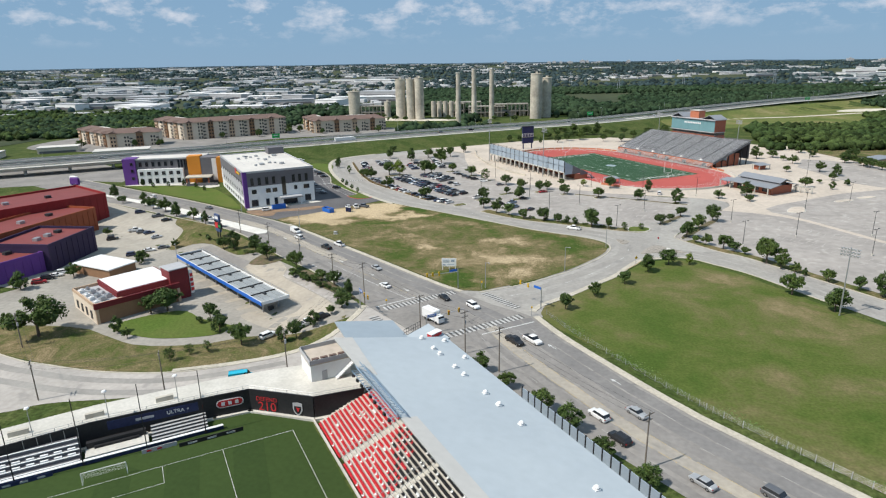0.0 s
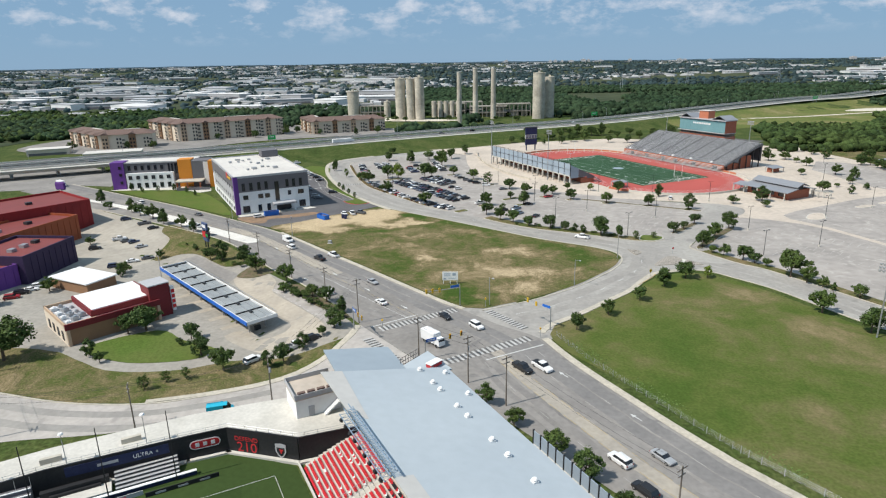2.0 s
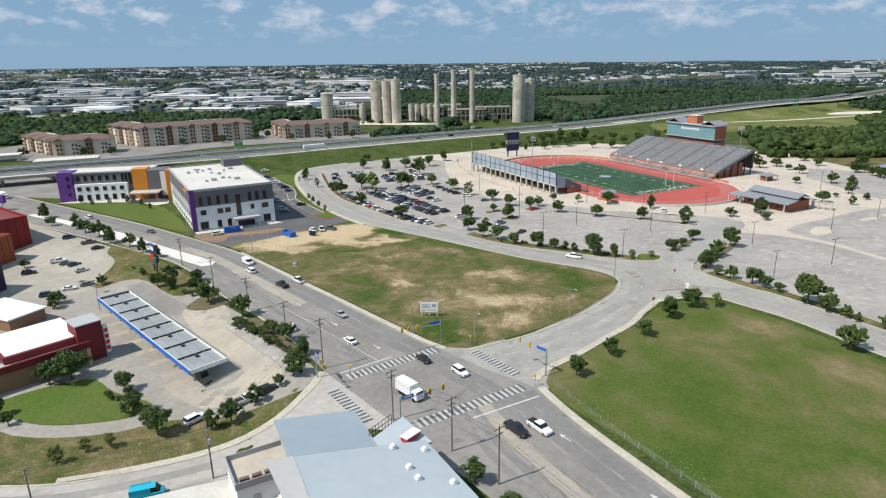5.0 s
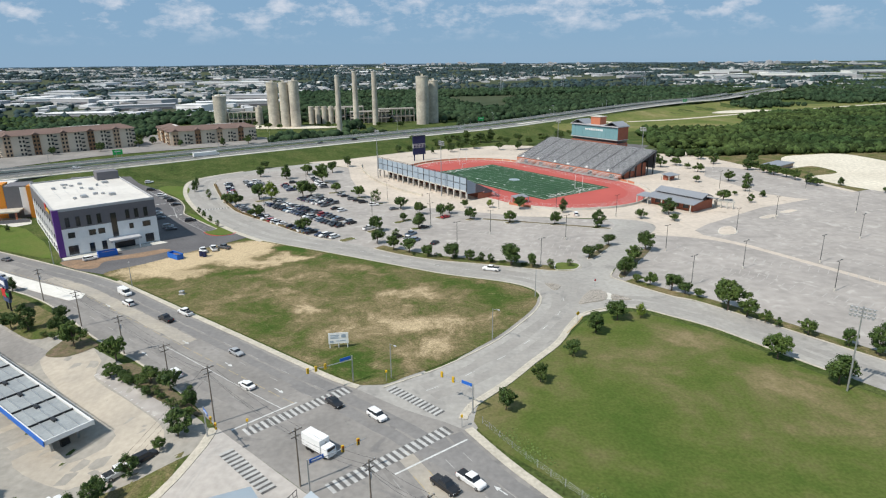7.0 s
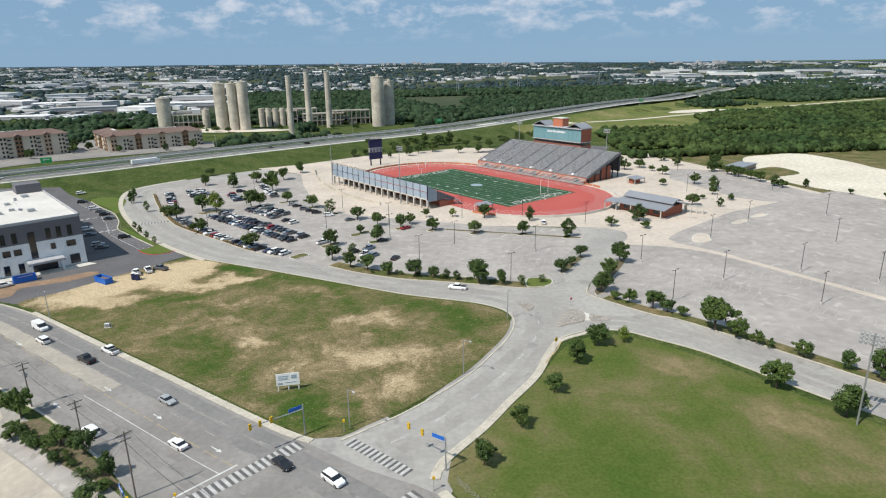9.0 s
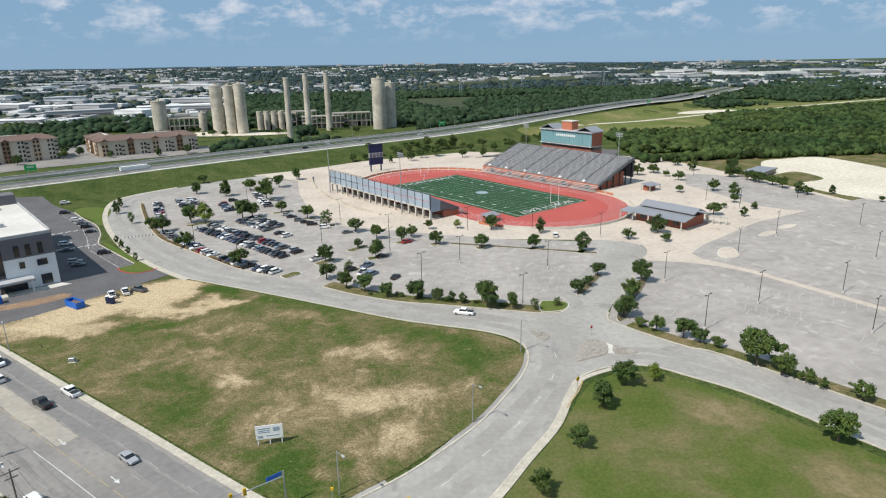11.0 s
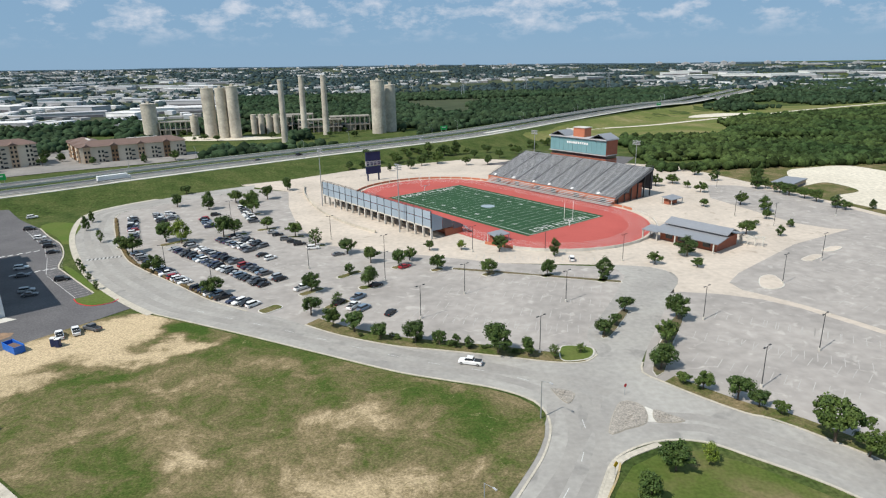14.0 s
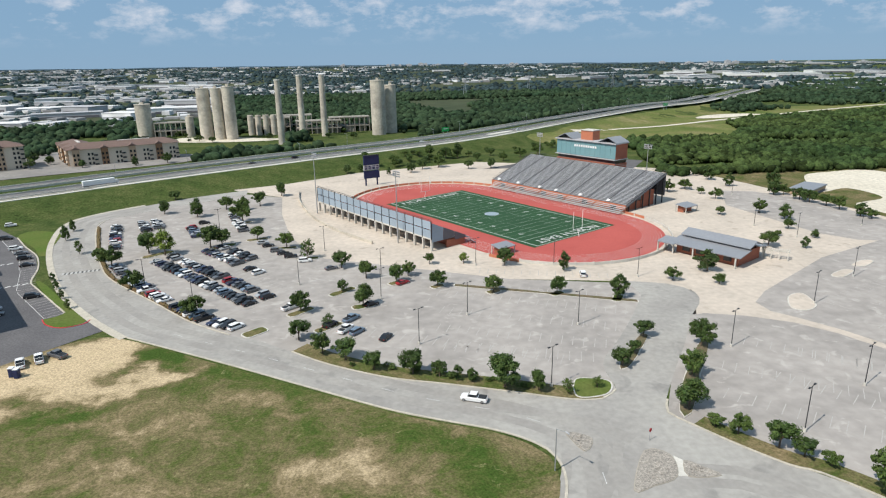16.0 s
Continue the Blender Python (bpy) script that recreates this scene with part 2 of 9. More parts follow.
M["pale_ground"] = mat("caliche", (0.62, 0.57, 0.47), (0.52, 0.47, 0.38), 0.95, big=0.03, small=0.5, amount=0.8, spec=0.05)
M["asphalt"] = mat("worn_asphalt", (0.275, 0.258, 0.238), (0.205, 0.193, 0.18), 0.9, big=0.06, small=0.8, amount=1.0, spec=0.1, grain=0.1, detail=10, fleck=(0.16, 0.155, 0.15), fleck_scale=0.18, fleck_at=0.61)
M["side_asphalt"] = mat("pale_asphalt", (0.36, 0.345, 0.315), (0.285, 0.27, 0.25), 0.9, big=0.06, small=0.7, amount=1.0, spec=0.1, grain=0.1, detail=10, fleck=(0.235, 0.225, 0.21), fleck_scale=0.12, fleck_at=0.6)
M["cross_asphalt"] = mat("sunbleached_asphalt", (0.44, 0.405, 0.37), (0.36, 0.335, 0.305), 0.9, big=0.06, small=0.7, amount=1.0, spec=0.1, grain=0.1, detail=10, fleck=(0.30, 0.28, 0.26), fleck_scale=0.12, fleck_at=0.6)
M["yard"] = mat("yard_concrete", (0.385, 0.352, 0.298), (0.315, 0.288, 0.245), 0.9, big=0.05, small=0.5, amount=1.0, spec=0.1, grain=0.1, detail=10)
M["bank_yard"] = mat("bank_asphalt", (0.335, 0.312, 0.272), (0.275, 0.256, 0.225), 0.9, big=0.08, small=0.7, amount=1.0, spec=0.1, grain=0.12, detail=10)
M["drive_concrete"] = mat("buff_drive_concrete", (0.43, 0.38, 0.31), (0.365, 0.325, 0.27), 0.9, big=0.1, small=0.8, amount=1.0, spec=0.1, grain=0.1, detail=8)
M["dark_asphalt"] = mat("new_asphalt", (0.135, 0.130, 0.132), (0.105, 0.101, 0.104), 0.9, big=0.1, small=2, amount=0.8, spec=0.1)
M["lot"] = mat("lot_surface", (0.365, 0.336, 0.308), (0.292, 0.270, 0.249), 0.9, big=0.05, small=0.3, amount=1.0, spec=0.1, grain=0.12, detail=12, fleck=(0.435, 0.405, 0.37), fleck_scale=0.22, fleck_at=0.59)
M["plaza"] = mat("plaza_concrete", (0.54, 0.468, 0.392), (0.45, 0.392, 0.33), 0.9, big=0.05, small=0.5, amount=1.0, spec=0.1, grain=0.1, detail=10, fleck=(0.36, 0.31, 0.255), fleck_scale=0.15, fleck_at=0.62)
M["concrete"] = mat("concrete", (0.58, 0.555, 0.50), (0.47, 0.45, 0.40), 0.85, big=0.2, small=1.5, amount=0.8, spec=0.15, grain=0.08)
M["works"] = mat("sooty_works_concrete", (0.33, 0.305, 0.265), (0.22, 0.205, 0.18), 0.9, big=0.06, small=0.3, amount=1.0, spec=0.1, grain=0.14)
M["median_concrete"] = mat("bleached_median_concrete", (0.68, 0.655, 0.60), (0.58, 0.555, 0.505), 0.85, big=0.2, small=1.5, amount=0.8, spec=0.15, grain=0.08)
M["old_concrete"] = mat("weathered_concrete", (0.56, 0.515, 0.43), (0.36, 0.325, 0.275), 0.9, big=0.10, small=0.5, amount=1.0, spec=0.1, grain=0.14, detail=9)
M["highway"] = mat("highway_concrete", (0.165, 0.158, 0.15), (0.128, 0.123, 0.118), 0.9, big=0.03, small=0.5, amount=0.9, grain=0.08)
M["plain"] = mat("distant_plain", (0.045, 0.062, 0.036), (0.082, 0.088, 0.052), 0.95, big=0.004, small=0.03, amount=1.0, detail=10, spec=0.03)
M["rubble"] = mat("rubble_infill", (0.36, 0.325, 0.28), (0.22, 0.20, 0.175), 0.9, big=1.6, small=3.5, amount=1.0, grain=0.35, bump=0.6)
M["mulch"] = mat("mulch", (0.155, 0.115, 0.075), (0.085, 0.088, 0.036), 0.95, big=0.5, small=2.5, amount=1.0, grain=0.3)
M["tread"] = mat("stand_tread", (0.15, 0.153, 0.162), (0.115, 0.118, 0.128), 0.6, 0.2, big=0.15, small=1.0, grain=0.12)
M["white_paint"] = mat("road_paint", (0.60, 0.60, 0.58), (0.42, 0.42, 0.405), 0.8, big=0.5, small=4, amount=0.8, grain=0.1)
M["faded_paint"] = mat("faded_bay_paint", (0.42, 0.40, 0.37), (0.35, 0.33, 0.305), 0.85, big=0.3, small=3, amount=1.0, grain=0.1)
M["bar_paint"] = mat("tyre_worn_bar_paint", (0.50, 0.495, 0.475), (0.36, 0.355, 0.34), 0.8, big=0.6, small=4, amount=1.0, grain=0.12)
M["black_bar"] = mat("dark_contrast_paint", (0.085, 0.083, 0.082), (0.15, 0.145, 0.14), 0.85, big=0.5, small=4, amount=0.9, grain=0.1)
M["yellow_paint"] = mat("yellow_paint", (0.42, 0.32, 0.15), (0.32, 0.27, 0.18), 0.8, big=0.5, small=4, amount=0.8)
M["turf"] = mat("football_turf", (0.030, 0.078, 0.036), (0.024, 0.062, 0.030), 0.9, big=0.04, small=1, amount=0.8, spec=0.1, grain=0.08)
M["soccer"] = mat("soccer_turf", (0.043, 0.070, 0.020), (0.036, 0.060, 0.018), 0.9, big=0.04, small=1, amount=0.8, spec=0.1, grain=0.08)
M["soccer_dark"] = mat("soccer_turf_mown", (0.037, 0.062, 0.018), (0.031, 0.053, 0.016), 0.9, big=0.04, small=1, amount=0.8, spec=0.1, grain=0.08)
M["turf_paint"] = mat("faded_turf_paint", (0.40, 0.44, 0.40), (0.30, 0.35, 0.30), 0.85, big=0.4, small=3, amount=1.0, grain=0.1)
M["track"] = mat("red_track", (0.43, 0.098, 0.082), (0.36, 0.078, 0.066), 0.85, big=0.05, small=1, amount=0.8, spec=0.15, grain=0.06)
M["white"] = mat("white_wall", (0.76, 0.76, 0.75), (0.66, 0.66, 0.65), 0.75, big=0.1, small=0.8, amount=0.6, grain=0.04)
M["white_roof"] = mat("white_membrane", (0.62, 0.59, 0.54), (0.52, 0.49, 0.45), 0.8, big=0.08, small=0.6, amount=0.8, grain=0.05)
M["grey_wall"] = mat("grey_wall", (0.15, 0.145, 0.155), (0.125, 0.12, 0.13), 0.75, big=0.1, small=0.8, grain=0.05)
M["light_grey"] = mat("light_grey_wall", (0.42, 0.42, 0.43), (0.36, 0.36, 0.37), 0.75, big=0.1, small=0.8, grain=0.05)
M["purple"] = mat("purple_panel", (0.13, 0.045, 0.24), (0.115, 0.04, 0.21), 0.6, big=0.2, grain=0.05)
M["orange"] = mat("orange_panel", (0.62, 0.235, 0.03), (0.55, 0.20, 0.025), 0.65, big=0.2, grain=0.05)
M["glass"] = mat("dark_glass", (0.018, 0.022, 0.028), None, 0.08, spec=0.6, grain=0.05)
M["blue_glass"] = mat("teal_glass", (0.16, 0.30, 0.32), (0.12, 0.25, 0.28), 0.12, spec=0.6, big=0.2, grain=0.05)
M["metal"] = mat("galvanised_metal", (0.42, 0.43, 0.44), (0.34, 0.35, 0.36), 0.45, 0.6, big=0.3, grain=0.06)
M["aluminium"] = mat("bleacher_aluminium", (0.58, 0.58, 0.57), (0.48, 0.48, 0.48), 0.5, 0.35, big=0.15, small=1, grain=0.1)
M["seat_metal"] = mat("grey_seating", (0.56, 0.565, 0.57), (0.44, 0.445, 0.45), 0.55, 0.2, big=0.15, small=1.0, grain=0.12)
M["canopy_sheet"] = mat("weathered_grey_sheet", (0.33, 0.35, 0.35), (0.26, 0.275, 0.28), 0.6, 0.1, big=0.3, small=2, amount=1.0, grain=0.1)
M["standing_seam"] = mat("standing_seam_roof", (0.30, 0.31, 0.33), (0.25, 0.26, 0.28), 0.5, 0.3, big=0.1, small=1, grain=0.05)
M["roof_blue"] = mat("pale_blue_roof", (0.43, 0.475, 0.50), (0.39, 0.435, 0.465), 0.6, 0.0, big=0.05, small=0.5, amount=0.8, grain=0.03, spec=0.2)
M["roof_grey"] = mat("darker_blue_grey_roof", (0.33, 0.385, 0.425), (0.295, 0.345, 0.385), 0.6, big=0.05, small=0.5, amount=0.8, grain=0.03, spec=0.2)
M["cream_panel"] = mat("cream_sheet_roof", (0.50, 0.485, 0.455), (0.44, 0.43, 0.405), 0.7, big=0.08, small=0.6, grain=0.04)
M["truss_blue"] = mat("pale_blue_steel", (0.22, 0.30, 0.38), (0.18, 0.25, 0.33), 0.5, big=0.4, grain=0.06)
M["town_roof"] = mat("bright_warehouse_roof", (0.74, 0.73, 0.71), (0.58, 0.57, 0.56), 0.7, big=0.02, small=0.2, amount=0.8, grain=0.06)
M["brick"] = mat("red_brick", (0.33, 0.115, 0.07), (0.27, 0.09, 0.055), 0.85, big=0.4, small=6, grain=0.15)
M["orange_brick"] = mat("orange_brick", (0.47, 0.17, 0.095), (0.40, 0.14, 0.08), 0.85, big=0.4, small=6, grain=0.15)
M["beige_brick"] = mat("tan_brick", (0.50, 0.36, 0.25), (0.44, 0.31, 0.21), 0.85, big=0.4, small=6, grain=0.1)
M["brown_brick"] = mat("brown_brick", (0.26, 0.15, 0.085), (0.22, 0.125, 0.07), 0.85, big=0.4, small=6, grain=0.1)
M["red_panel"] = mat("dark_red_panel", (0.25, 0.022, 0.022), (0.21, 0.018, 0.02), 0.6, big=0.2, grain=0.06)
M["bright_red"] = mat("red_roofing", (0.215, 0.052, 0.046), (0.165, 0.042, 0.038), 0.6, big=0.2, grain=0.06)
M["maroon"] = mat("maroon_panel", (0.17, 0.020, 0.024), (0.14, 0.017, 0.02), 0.65, big=0.3, small=2, grain=0.08)
M["rust_panel"] = mat("rust_orange_panel", (0.30, 0.075, 0.03), (0.26, 0.062, 0.026), 0.6, big=0.2, grain=0.06)
M["navy_panel"] = mat("dark_violet_panel", (0.035, 0.022, 0.06), (0.03, 0.018, 0.05), 0.6, big=0.2, grain=0.06)
M["stucco"] = mat("beige_stucco", (0.66, 0.57, 0.46), (0.58, 0.50, 0.40), 0.9, big=0.2, small=2, grain=0.06)
M["brown_roof"] = mat("brown_shingle", (0.165, 0.112, 0.094), (0.13, 0.09, 0.076), 0.9, big=0.15, small=2, grain=0.15)
M["black"] = mat("black_panel", (0.018, 0.018, 0.02), (0.03, 0.03, 0.032), 0.6, big=0.3)
M["dark_metal"] = mat("dark_steel", (0.05, 0.052, 0.055), None, 0.5, 0.5, big=0.4)
M["blue_panel"] = mat("bright_blue_panel", (0.02, 0.13, 0.50), (0.02, 0.11, 0.43), 0.5, big=0.3, grain=0.05)
M["sign_blue"] = mat("sign_blue", (0.06, 0.09, 0.19), (0.05, 0.08, 0.16), 0.5, big=0.3, grain=0.05)
M["navy"] = mat("navy_panel", (0.02, 0.028, 0.085), None, 0.5, big=0.3)
M["red"] = mat("red_paint", (0.52, 0.03, 0.035), None, 0.5, big=0.3, grain=0.05)
M["green_led"] = mat("green_sign", (0.03, 0.42, 0.10), None, 0.5, grain=0.03)
M["seat_red"] = mat("red_seat", (0.55, 0.035, 0.045), (0.48, 0.03, 0.04), 0.5, big=0.3, grain=0.08)
M["seat_black"] = mat("black_seat", (0.03, 0.03, 0.033), None, 0.5, big=0.3)
M["mesh_panel"] = mat("pale_blue_screen", (0.30, 0.36, 0.42), (0.255, 0.31, 0.365), 0.6, big=0.15, grain=0.05, by_object=0.06)
M["wood"] = mat("weathered_pole_wood", (0.19, 0.16, 0.13), (0.14, 0.118, 0.098), 0.9, big=0.5, small=4)
M["bark"] = mat("bark", (0.12, 0.09, 0.065), None, 0.95, big=1, small=6)
M["yellow"] = mat("signal_yellow", (0.62, 0.38, 0.02), None, 0.5, grain=0.05)
M["teal"] = mat("teal_paint", (0.02, 0.42, 0.58), None, 0.35, grain=0.03)
M["tyre"] = mat("tyre_rubber", (0.02, 0.02, 0.02), None, 0.9)
M["rim"] = mat("alloy_rim", (0.5, 0.5, 0.5), None, 0.35, 0.8)
M["lamp_glass"] = mat("headlight_glass", (0.7, 0.7, 0.68), None, 0.15, grain=0.02)
M["tail_glass"] = mat("tail_light", (0.35, 0.015, 0.015), None, 0.2, grain=0.02)
M["hedge"] = mat("dry_hedge", (0.15, 0.10, 0.05), (0.11, 0.11, 0.04), 0.95, big=0.3, small=3, grain=0.3)
LEAF = []
for i, (a, b) in enumerate([((0.036, 0.068, 0.016), (0.065, 0.10, 0.022)), ((0.048, 0.085, 0.018), (0.08, 0.115, 0.024)), ((0.10, 0.15, 0.018), (0.14, 0.18, 0.03))]):
    m_leaf = mat("leaves_%s" % "abc"[i], a, b, 0.65, big=0.6, small=3, amount=1.0, by_object=0.14, spec=0.25, grain=0.25)
    LEAF.append(island(m_leaf, 0.35))
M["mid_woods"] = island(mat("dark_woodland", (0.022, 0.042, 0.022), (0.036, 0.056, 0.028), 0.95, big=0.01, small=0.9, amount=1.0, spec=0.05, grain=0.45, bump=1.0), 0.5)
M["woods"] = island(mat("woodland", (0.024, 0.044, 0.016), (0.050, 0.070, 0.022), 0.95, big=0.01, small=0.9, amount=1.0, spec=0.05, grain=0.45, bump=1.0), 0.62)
# the haze over the far trees is put into this bluish green
M["hazed_woods"] = island(mat("haze_blue_woodland", (0.032, 0.052, 0.056), (0.042, 0.062, 0.062), 0.95, big=0.004, small=0.03, amount=1.0, spec=0.03, grain=0.3), 0.4)


# ---------------------------------------------------------------- mesh helpers
def box(bm, c, s, rz=0.0, m=None):
    t = Matrix.Translation(c) @ Matrix.Rotation(rz, 4, "Z") @ Matrix.Diagonal((*s, 1))
    if m is not None:
        t = m @ t
    return bmesh.ops.create_cube(bm, size=1, matrix=t)["verts"]


def tube(bm, p0, p1, r0, r1=None, n=8):
    p0, p1 = Vector(p0), Vector(p1)
    r1 = r0 if r1 is None else r1
    d = p1 - p0
    t = Matrix.Translation((p0 + p1) / 2) @ d.to_track_quat("Z", "Y").to_matrix().to_4x4()
    return bmesh.ops.create_cone(bm, cap_ends=True, segments=n, radius1=r0, radius2=r1, depth=d.length, matrix=t)["verts"]


def prism(bm, pts, z0, z1):
    lo = [bm.verts.new((p[0], p[1], z0)) for p in pts]
    hi = [bm.verts.new((p[0], p[1], z1)) for p in pts]
    n = len(pts)
    area = sum(pts[i][0] * pts[(i + 1) % n][1] - pts[(i + 1) % n][0] * pts[i][1] for i in range(n))
    if area < 0:
        lo.reverse()
        hi.reverse()
    bm.faces.new(hi)
    bm.faces.new(lo[::-1])
    for i in range(n):
        j = (i + 1) % n
        bm.faces.new((lo[i], lo[j], hi[j], hi[i]))


def slab(bm, quad):
    bm.faces.new([bm.verts.new(p) for p in quad])


def part(name, bm, material, parent=None, label="", smooth=False):
    me = bpy.data.meshes.new(name)
    bm.to_mesh(me)
    bm.free()
    me.materials.append(material)
    if smooth:
        me.polygons.foreach_set("use_smooth", [True] * len(me.polygons))
    ob = new(name, me)
    if parent is not None:
        ob.parent = parent
    if label:
        ob["label"] = label
    return ob


def share(ob, m, parent):
    """The same piece again at another place under its parent."""
    o = ob.copy()
    scene.collection.objects.link(o)
    o.parent = parent
    o.matrix_basis = m
    return o


def thing(name, m, label, category, group="", kind=""):
    e = new(name)
    e.empty_display_size = 0.5
    e.matrix_basis = m
    return tagged(e, label, category, group, kind)


def raw(name, verts, faces, material):
    me = bpy.data.meshes.new(name)
    me.from_pydata(verts, [], faces)
    me.update()
    me.materials.append(material)
    return new(name, me)


# ---------------------------------------------------------------- lie of the land
HIGHWAY = [(-1500, -330), (-500, 245), (-345, 353), (-196, 458), (-139, 504), (-49, 570), (50, 638), (110, 692), (170, 757), (290, 880), (365, 945), (450, 1010), (700, 1300), (1500, 2200), (3000, 3600)]
WEST_KERB = [(134, -16), (84, 39), (30, 94), (-22, 146), (-46, 169), (-58, 183), (-75, 199), (-91, 212), (-125, 243), (-166, 265), (-218, 290), (-300, 330)]


def smooth_step(v):
    v = np.clip(v, 0, 1)
    return v * v * (3 - 2 * v)


def to_line(x, y, line):
    """Distance to a polyline and the side on which a place lies (positive: to the left of its run)."""
    best, side = np.full(np.shape(x), 1e9), np.zeros(np.shape(x))
    for (ax, ay), (bx, by) in zip(line, line[1:]):
        dx, dy = bx - ax, by - ay
        k = np.clip(((x - ax) * dx + (y - ay) * dy) / (dx * dx + dy * dy), 0, 1)
        d = np.hypot(x - ax - k * dx, y - ay - k * dy)
        s = np.sign(dx * (y - ay) - dy * (x - ax))
        side = np.where(d < best, s, side)
        best = np.minimum(d, best)
    return best, side


def height(x, y):
    x, y = np.asarray(x, float), np.asarray(y, float)
    dh, sh = to_line(x, y, HIGHWAY)
    off = np.where(sh > 0, np.maximum(dh - 44, 0), dh)
    bank = 6.0 * smooth_step(1.08 - off / 36) * smooth_step((x + 262) / 40)
    dw, sw = to_line(x, y, WEST_KERB)
    west = -3.0 * smooth_step((dw * sw - 3) / 24) * smooth_step((330 - y) / 60)
    r = np.hypot(x, y - 100)
    tilt = np.clip(0.5 - 0.86 * x / np.maximum(r, 1), 0, 1)
    far = (4.0 + 37.0 * tilt) * smooth_step((r - 1500) / 3600) - 3.0 * smooth_step((r - 560) / 500) * (1 - smooth_step((r - 1500) / 2000))
    return bank + west + far


def axis(lo, hi, step, end_lo, end_hi):
    a = list(np.arange(lo, hi + 0.1, step))
    s, v = step, hi
    while v < end_hi:
        s *= 1.25
        v += s
        a.append(v)
    s, v = step, lo
    while v > end_lo:
        s *= 1.25
        v -= s
        a.insert(0, v)
    return np.array(a)


STEP = 4.0
gx, gy = axis(-320, 320, STEP, -4700, 4700), axis(0, 760, STEP, -2500, 4950)
XX, YY = np.meshgrid(gx, gy)
ZZ = height(XX, YY)
nx, ny = len(gx), len(gy)
gverts = np.stack([XX.ravel(), YY.ravel(), ZZ.ravel()], 1)
ii = (np.arange(ny - 1)[:, None] * nx + np.arange(nx - 1)[None, :]).ravel()
gfaces = np.stack([ii, ii + 1, ii + 1 + nx, ii + nx], 1)
ground = tagged(raw("ground", gverts.tolist(), gfaces.tolist(), M["scrub"]), "green and straw coloured rough grassland reaching the horizon", "ground", kind="structure")


def drape(name, pts, material, lift, label, category="road", step=STEP, parent=None):
    """A sheet laid on the ground within a polygon."""
    bm = bmesh.new()
    f = bm.faces.new([bm.verts.new((p[0], p[1], 0)) for p in pts])
    if f.calc_area() and f.normal.z < 0:
        f.normal_flip()
    bmesh.ops.triangulate(bm, faces=bm.faces[:])
    xs, ys = [p[0] for p in pts], [p[1] for p in pts]
    for k, (a, b) in enumerate(((min(xs), max(xs)), (min(ys), max(ys)))):
        v = math.ceil(a / step) * step
        while v < b:
            co = (v, 0, 0) if k == 0 else (0, v, 0)
            bmesh.ops.bisect_plane(bm, geom=bm.verts[:] + bm.edges[:] + bm.faces[:], plane_co=co, plane_no=(1, 0, 0) if k == 0 else (0, 1, 0))
            v += step
    vs = bm.verts[:]
    zs = height([v.co.x for v in vs], [v.co.y for v in vs])
    for v, z in zip(vs, zs):
        v.co.z = float(z) + lift
    for f in bm.faces:
        f.normal_update()
        if f.normal.z < 0:
            f.normal_flip()
    ob = part(name, bm, material, parent)
    return ob if parent else tagged(ob, label, category, kind="structure")


def offset(line, d):
    """A polyline moved d metres to its left."""
    out = []
    for i, p in enumerate(line):
        a, b = Vector(line[max(i - 1, 0)]), Vector(line[min(i + 1, len(line) - 1)])
        t = (b - a).normalized()
        out.append((p[0] - t.y * d, p[1] + t.x * d))
    return out


def finer(line, step=2.0, closed=False):
    """The same polyline rounded through its points."""
    pts = [Vector(p[:2]) for p in line]
    out = []
    n = len(pts)
    for i in range(n if closed else n - 1):
        p0, p1, p2, p3 = [pts[(i + k) % n] if closed else pts[min(max(i + k, 0), n - 1)] for k in (-1, 0, 1, 2)]
        m = max(1, int((p2 - p1).length / step))
        for j in range(m):
            t = j / m
            out.append(tuple(0.5 * ((2 * p1) + (p2 - p0) * t + (2 * p0 - 5 * p1 + 4 * p2 - p3) * t * t + (3 * p1 - p0 - 3 * p2 + p3) * t ** 3)))
    if not closed:
        out.append(tuple(pts[-1]))
    return out


def strip(name, line, w, lift, material, label="", category="kerb", thick=0.0, parent=None):
    """A band w wide to the left of a line, on the ground; thick: it stands up as a solid step."""
    a, b = line, offset(line, w)
    za, zb = height(*zip(*a)), height(*zip(*b))
    bm = bmesh.new()
    va = [bm.verts.new((*p, float(z) + lift)) for p, z in zip(a, za)]
    vb = [bm.verts.new((*p, float(z) + lift)) for p, z in zip(b, zb)]
    if thick:
        la = [bm.verts.new((v.co.x, v.co.y, v.co.z - thick)) for v in va]
        lb = [bm.verts.new((v.co.x, v.co.y, v.co.z - thick)) for v in vb]
    for i in range(len(a) - 1):
        bm.faces.new((va[i], va[i + 1], vb[i + 1], vb[i]))
        if thick:
            bm.faces.new((la[i], la[i + 1], va[i + 1], va[i]))
            bm.faces.new((vb[i], vb[i + 1], lb[i + 1], lb[i]))
    bmesh.ops.recalc_face_normals(bm, faces=bm.faces[:])
    for f in bm.faces:
        f.normal_update()
    if not thick and bm.faces[:][0].normal.z < 0:
        for f in bm.faces:
            f.normal_flip()
    ob = part(name, bm, material, parent)
    return ob if parent else tagged(ob, label, category, kind="structure")


def gz(x, y):
    return float(height(x, y))


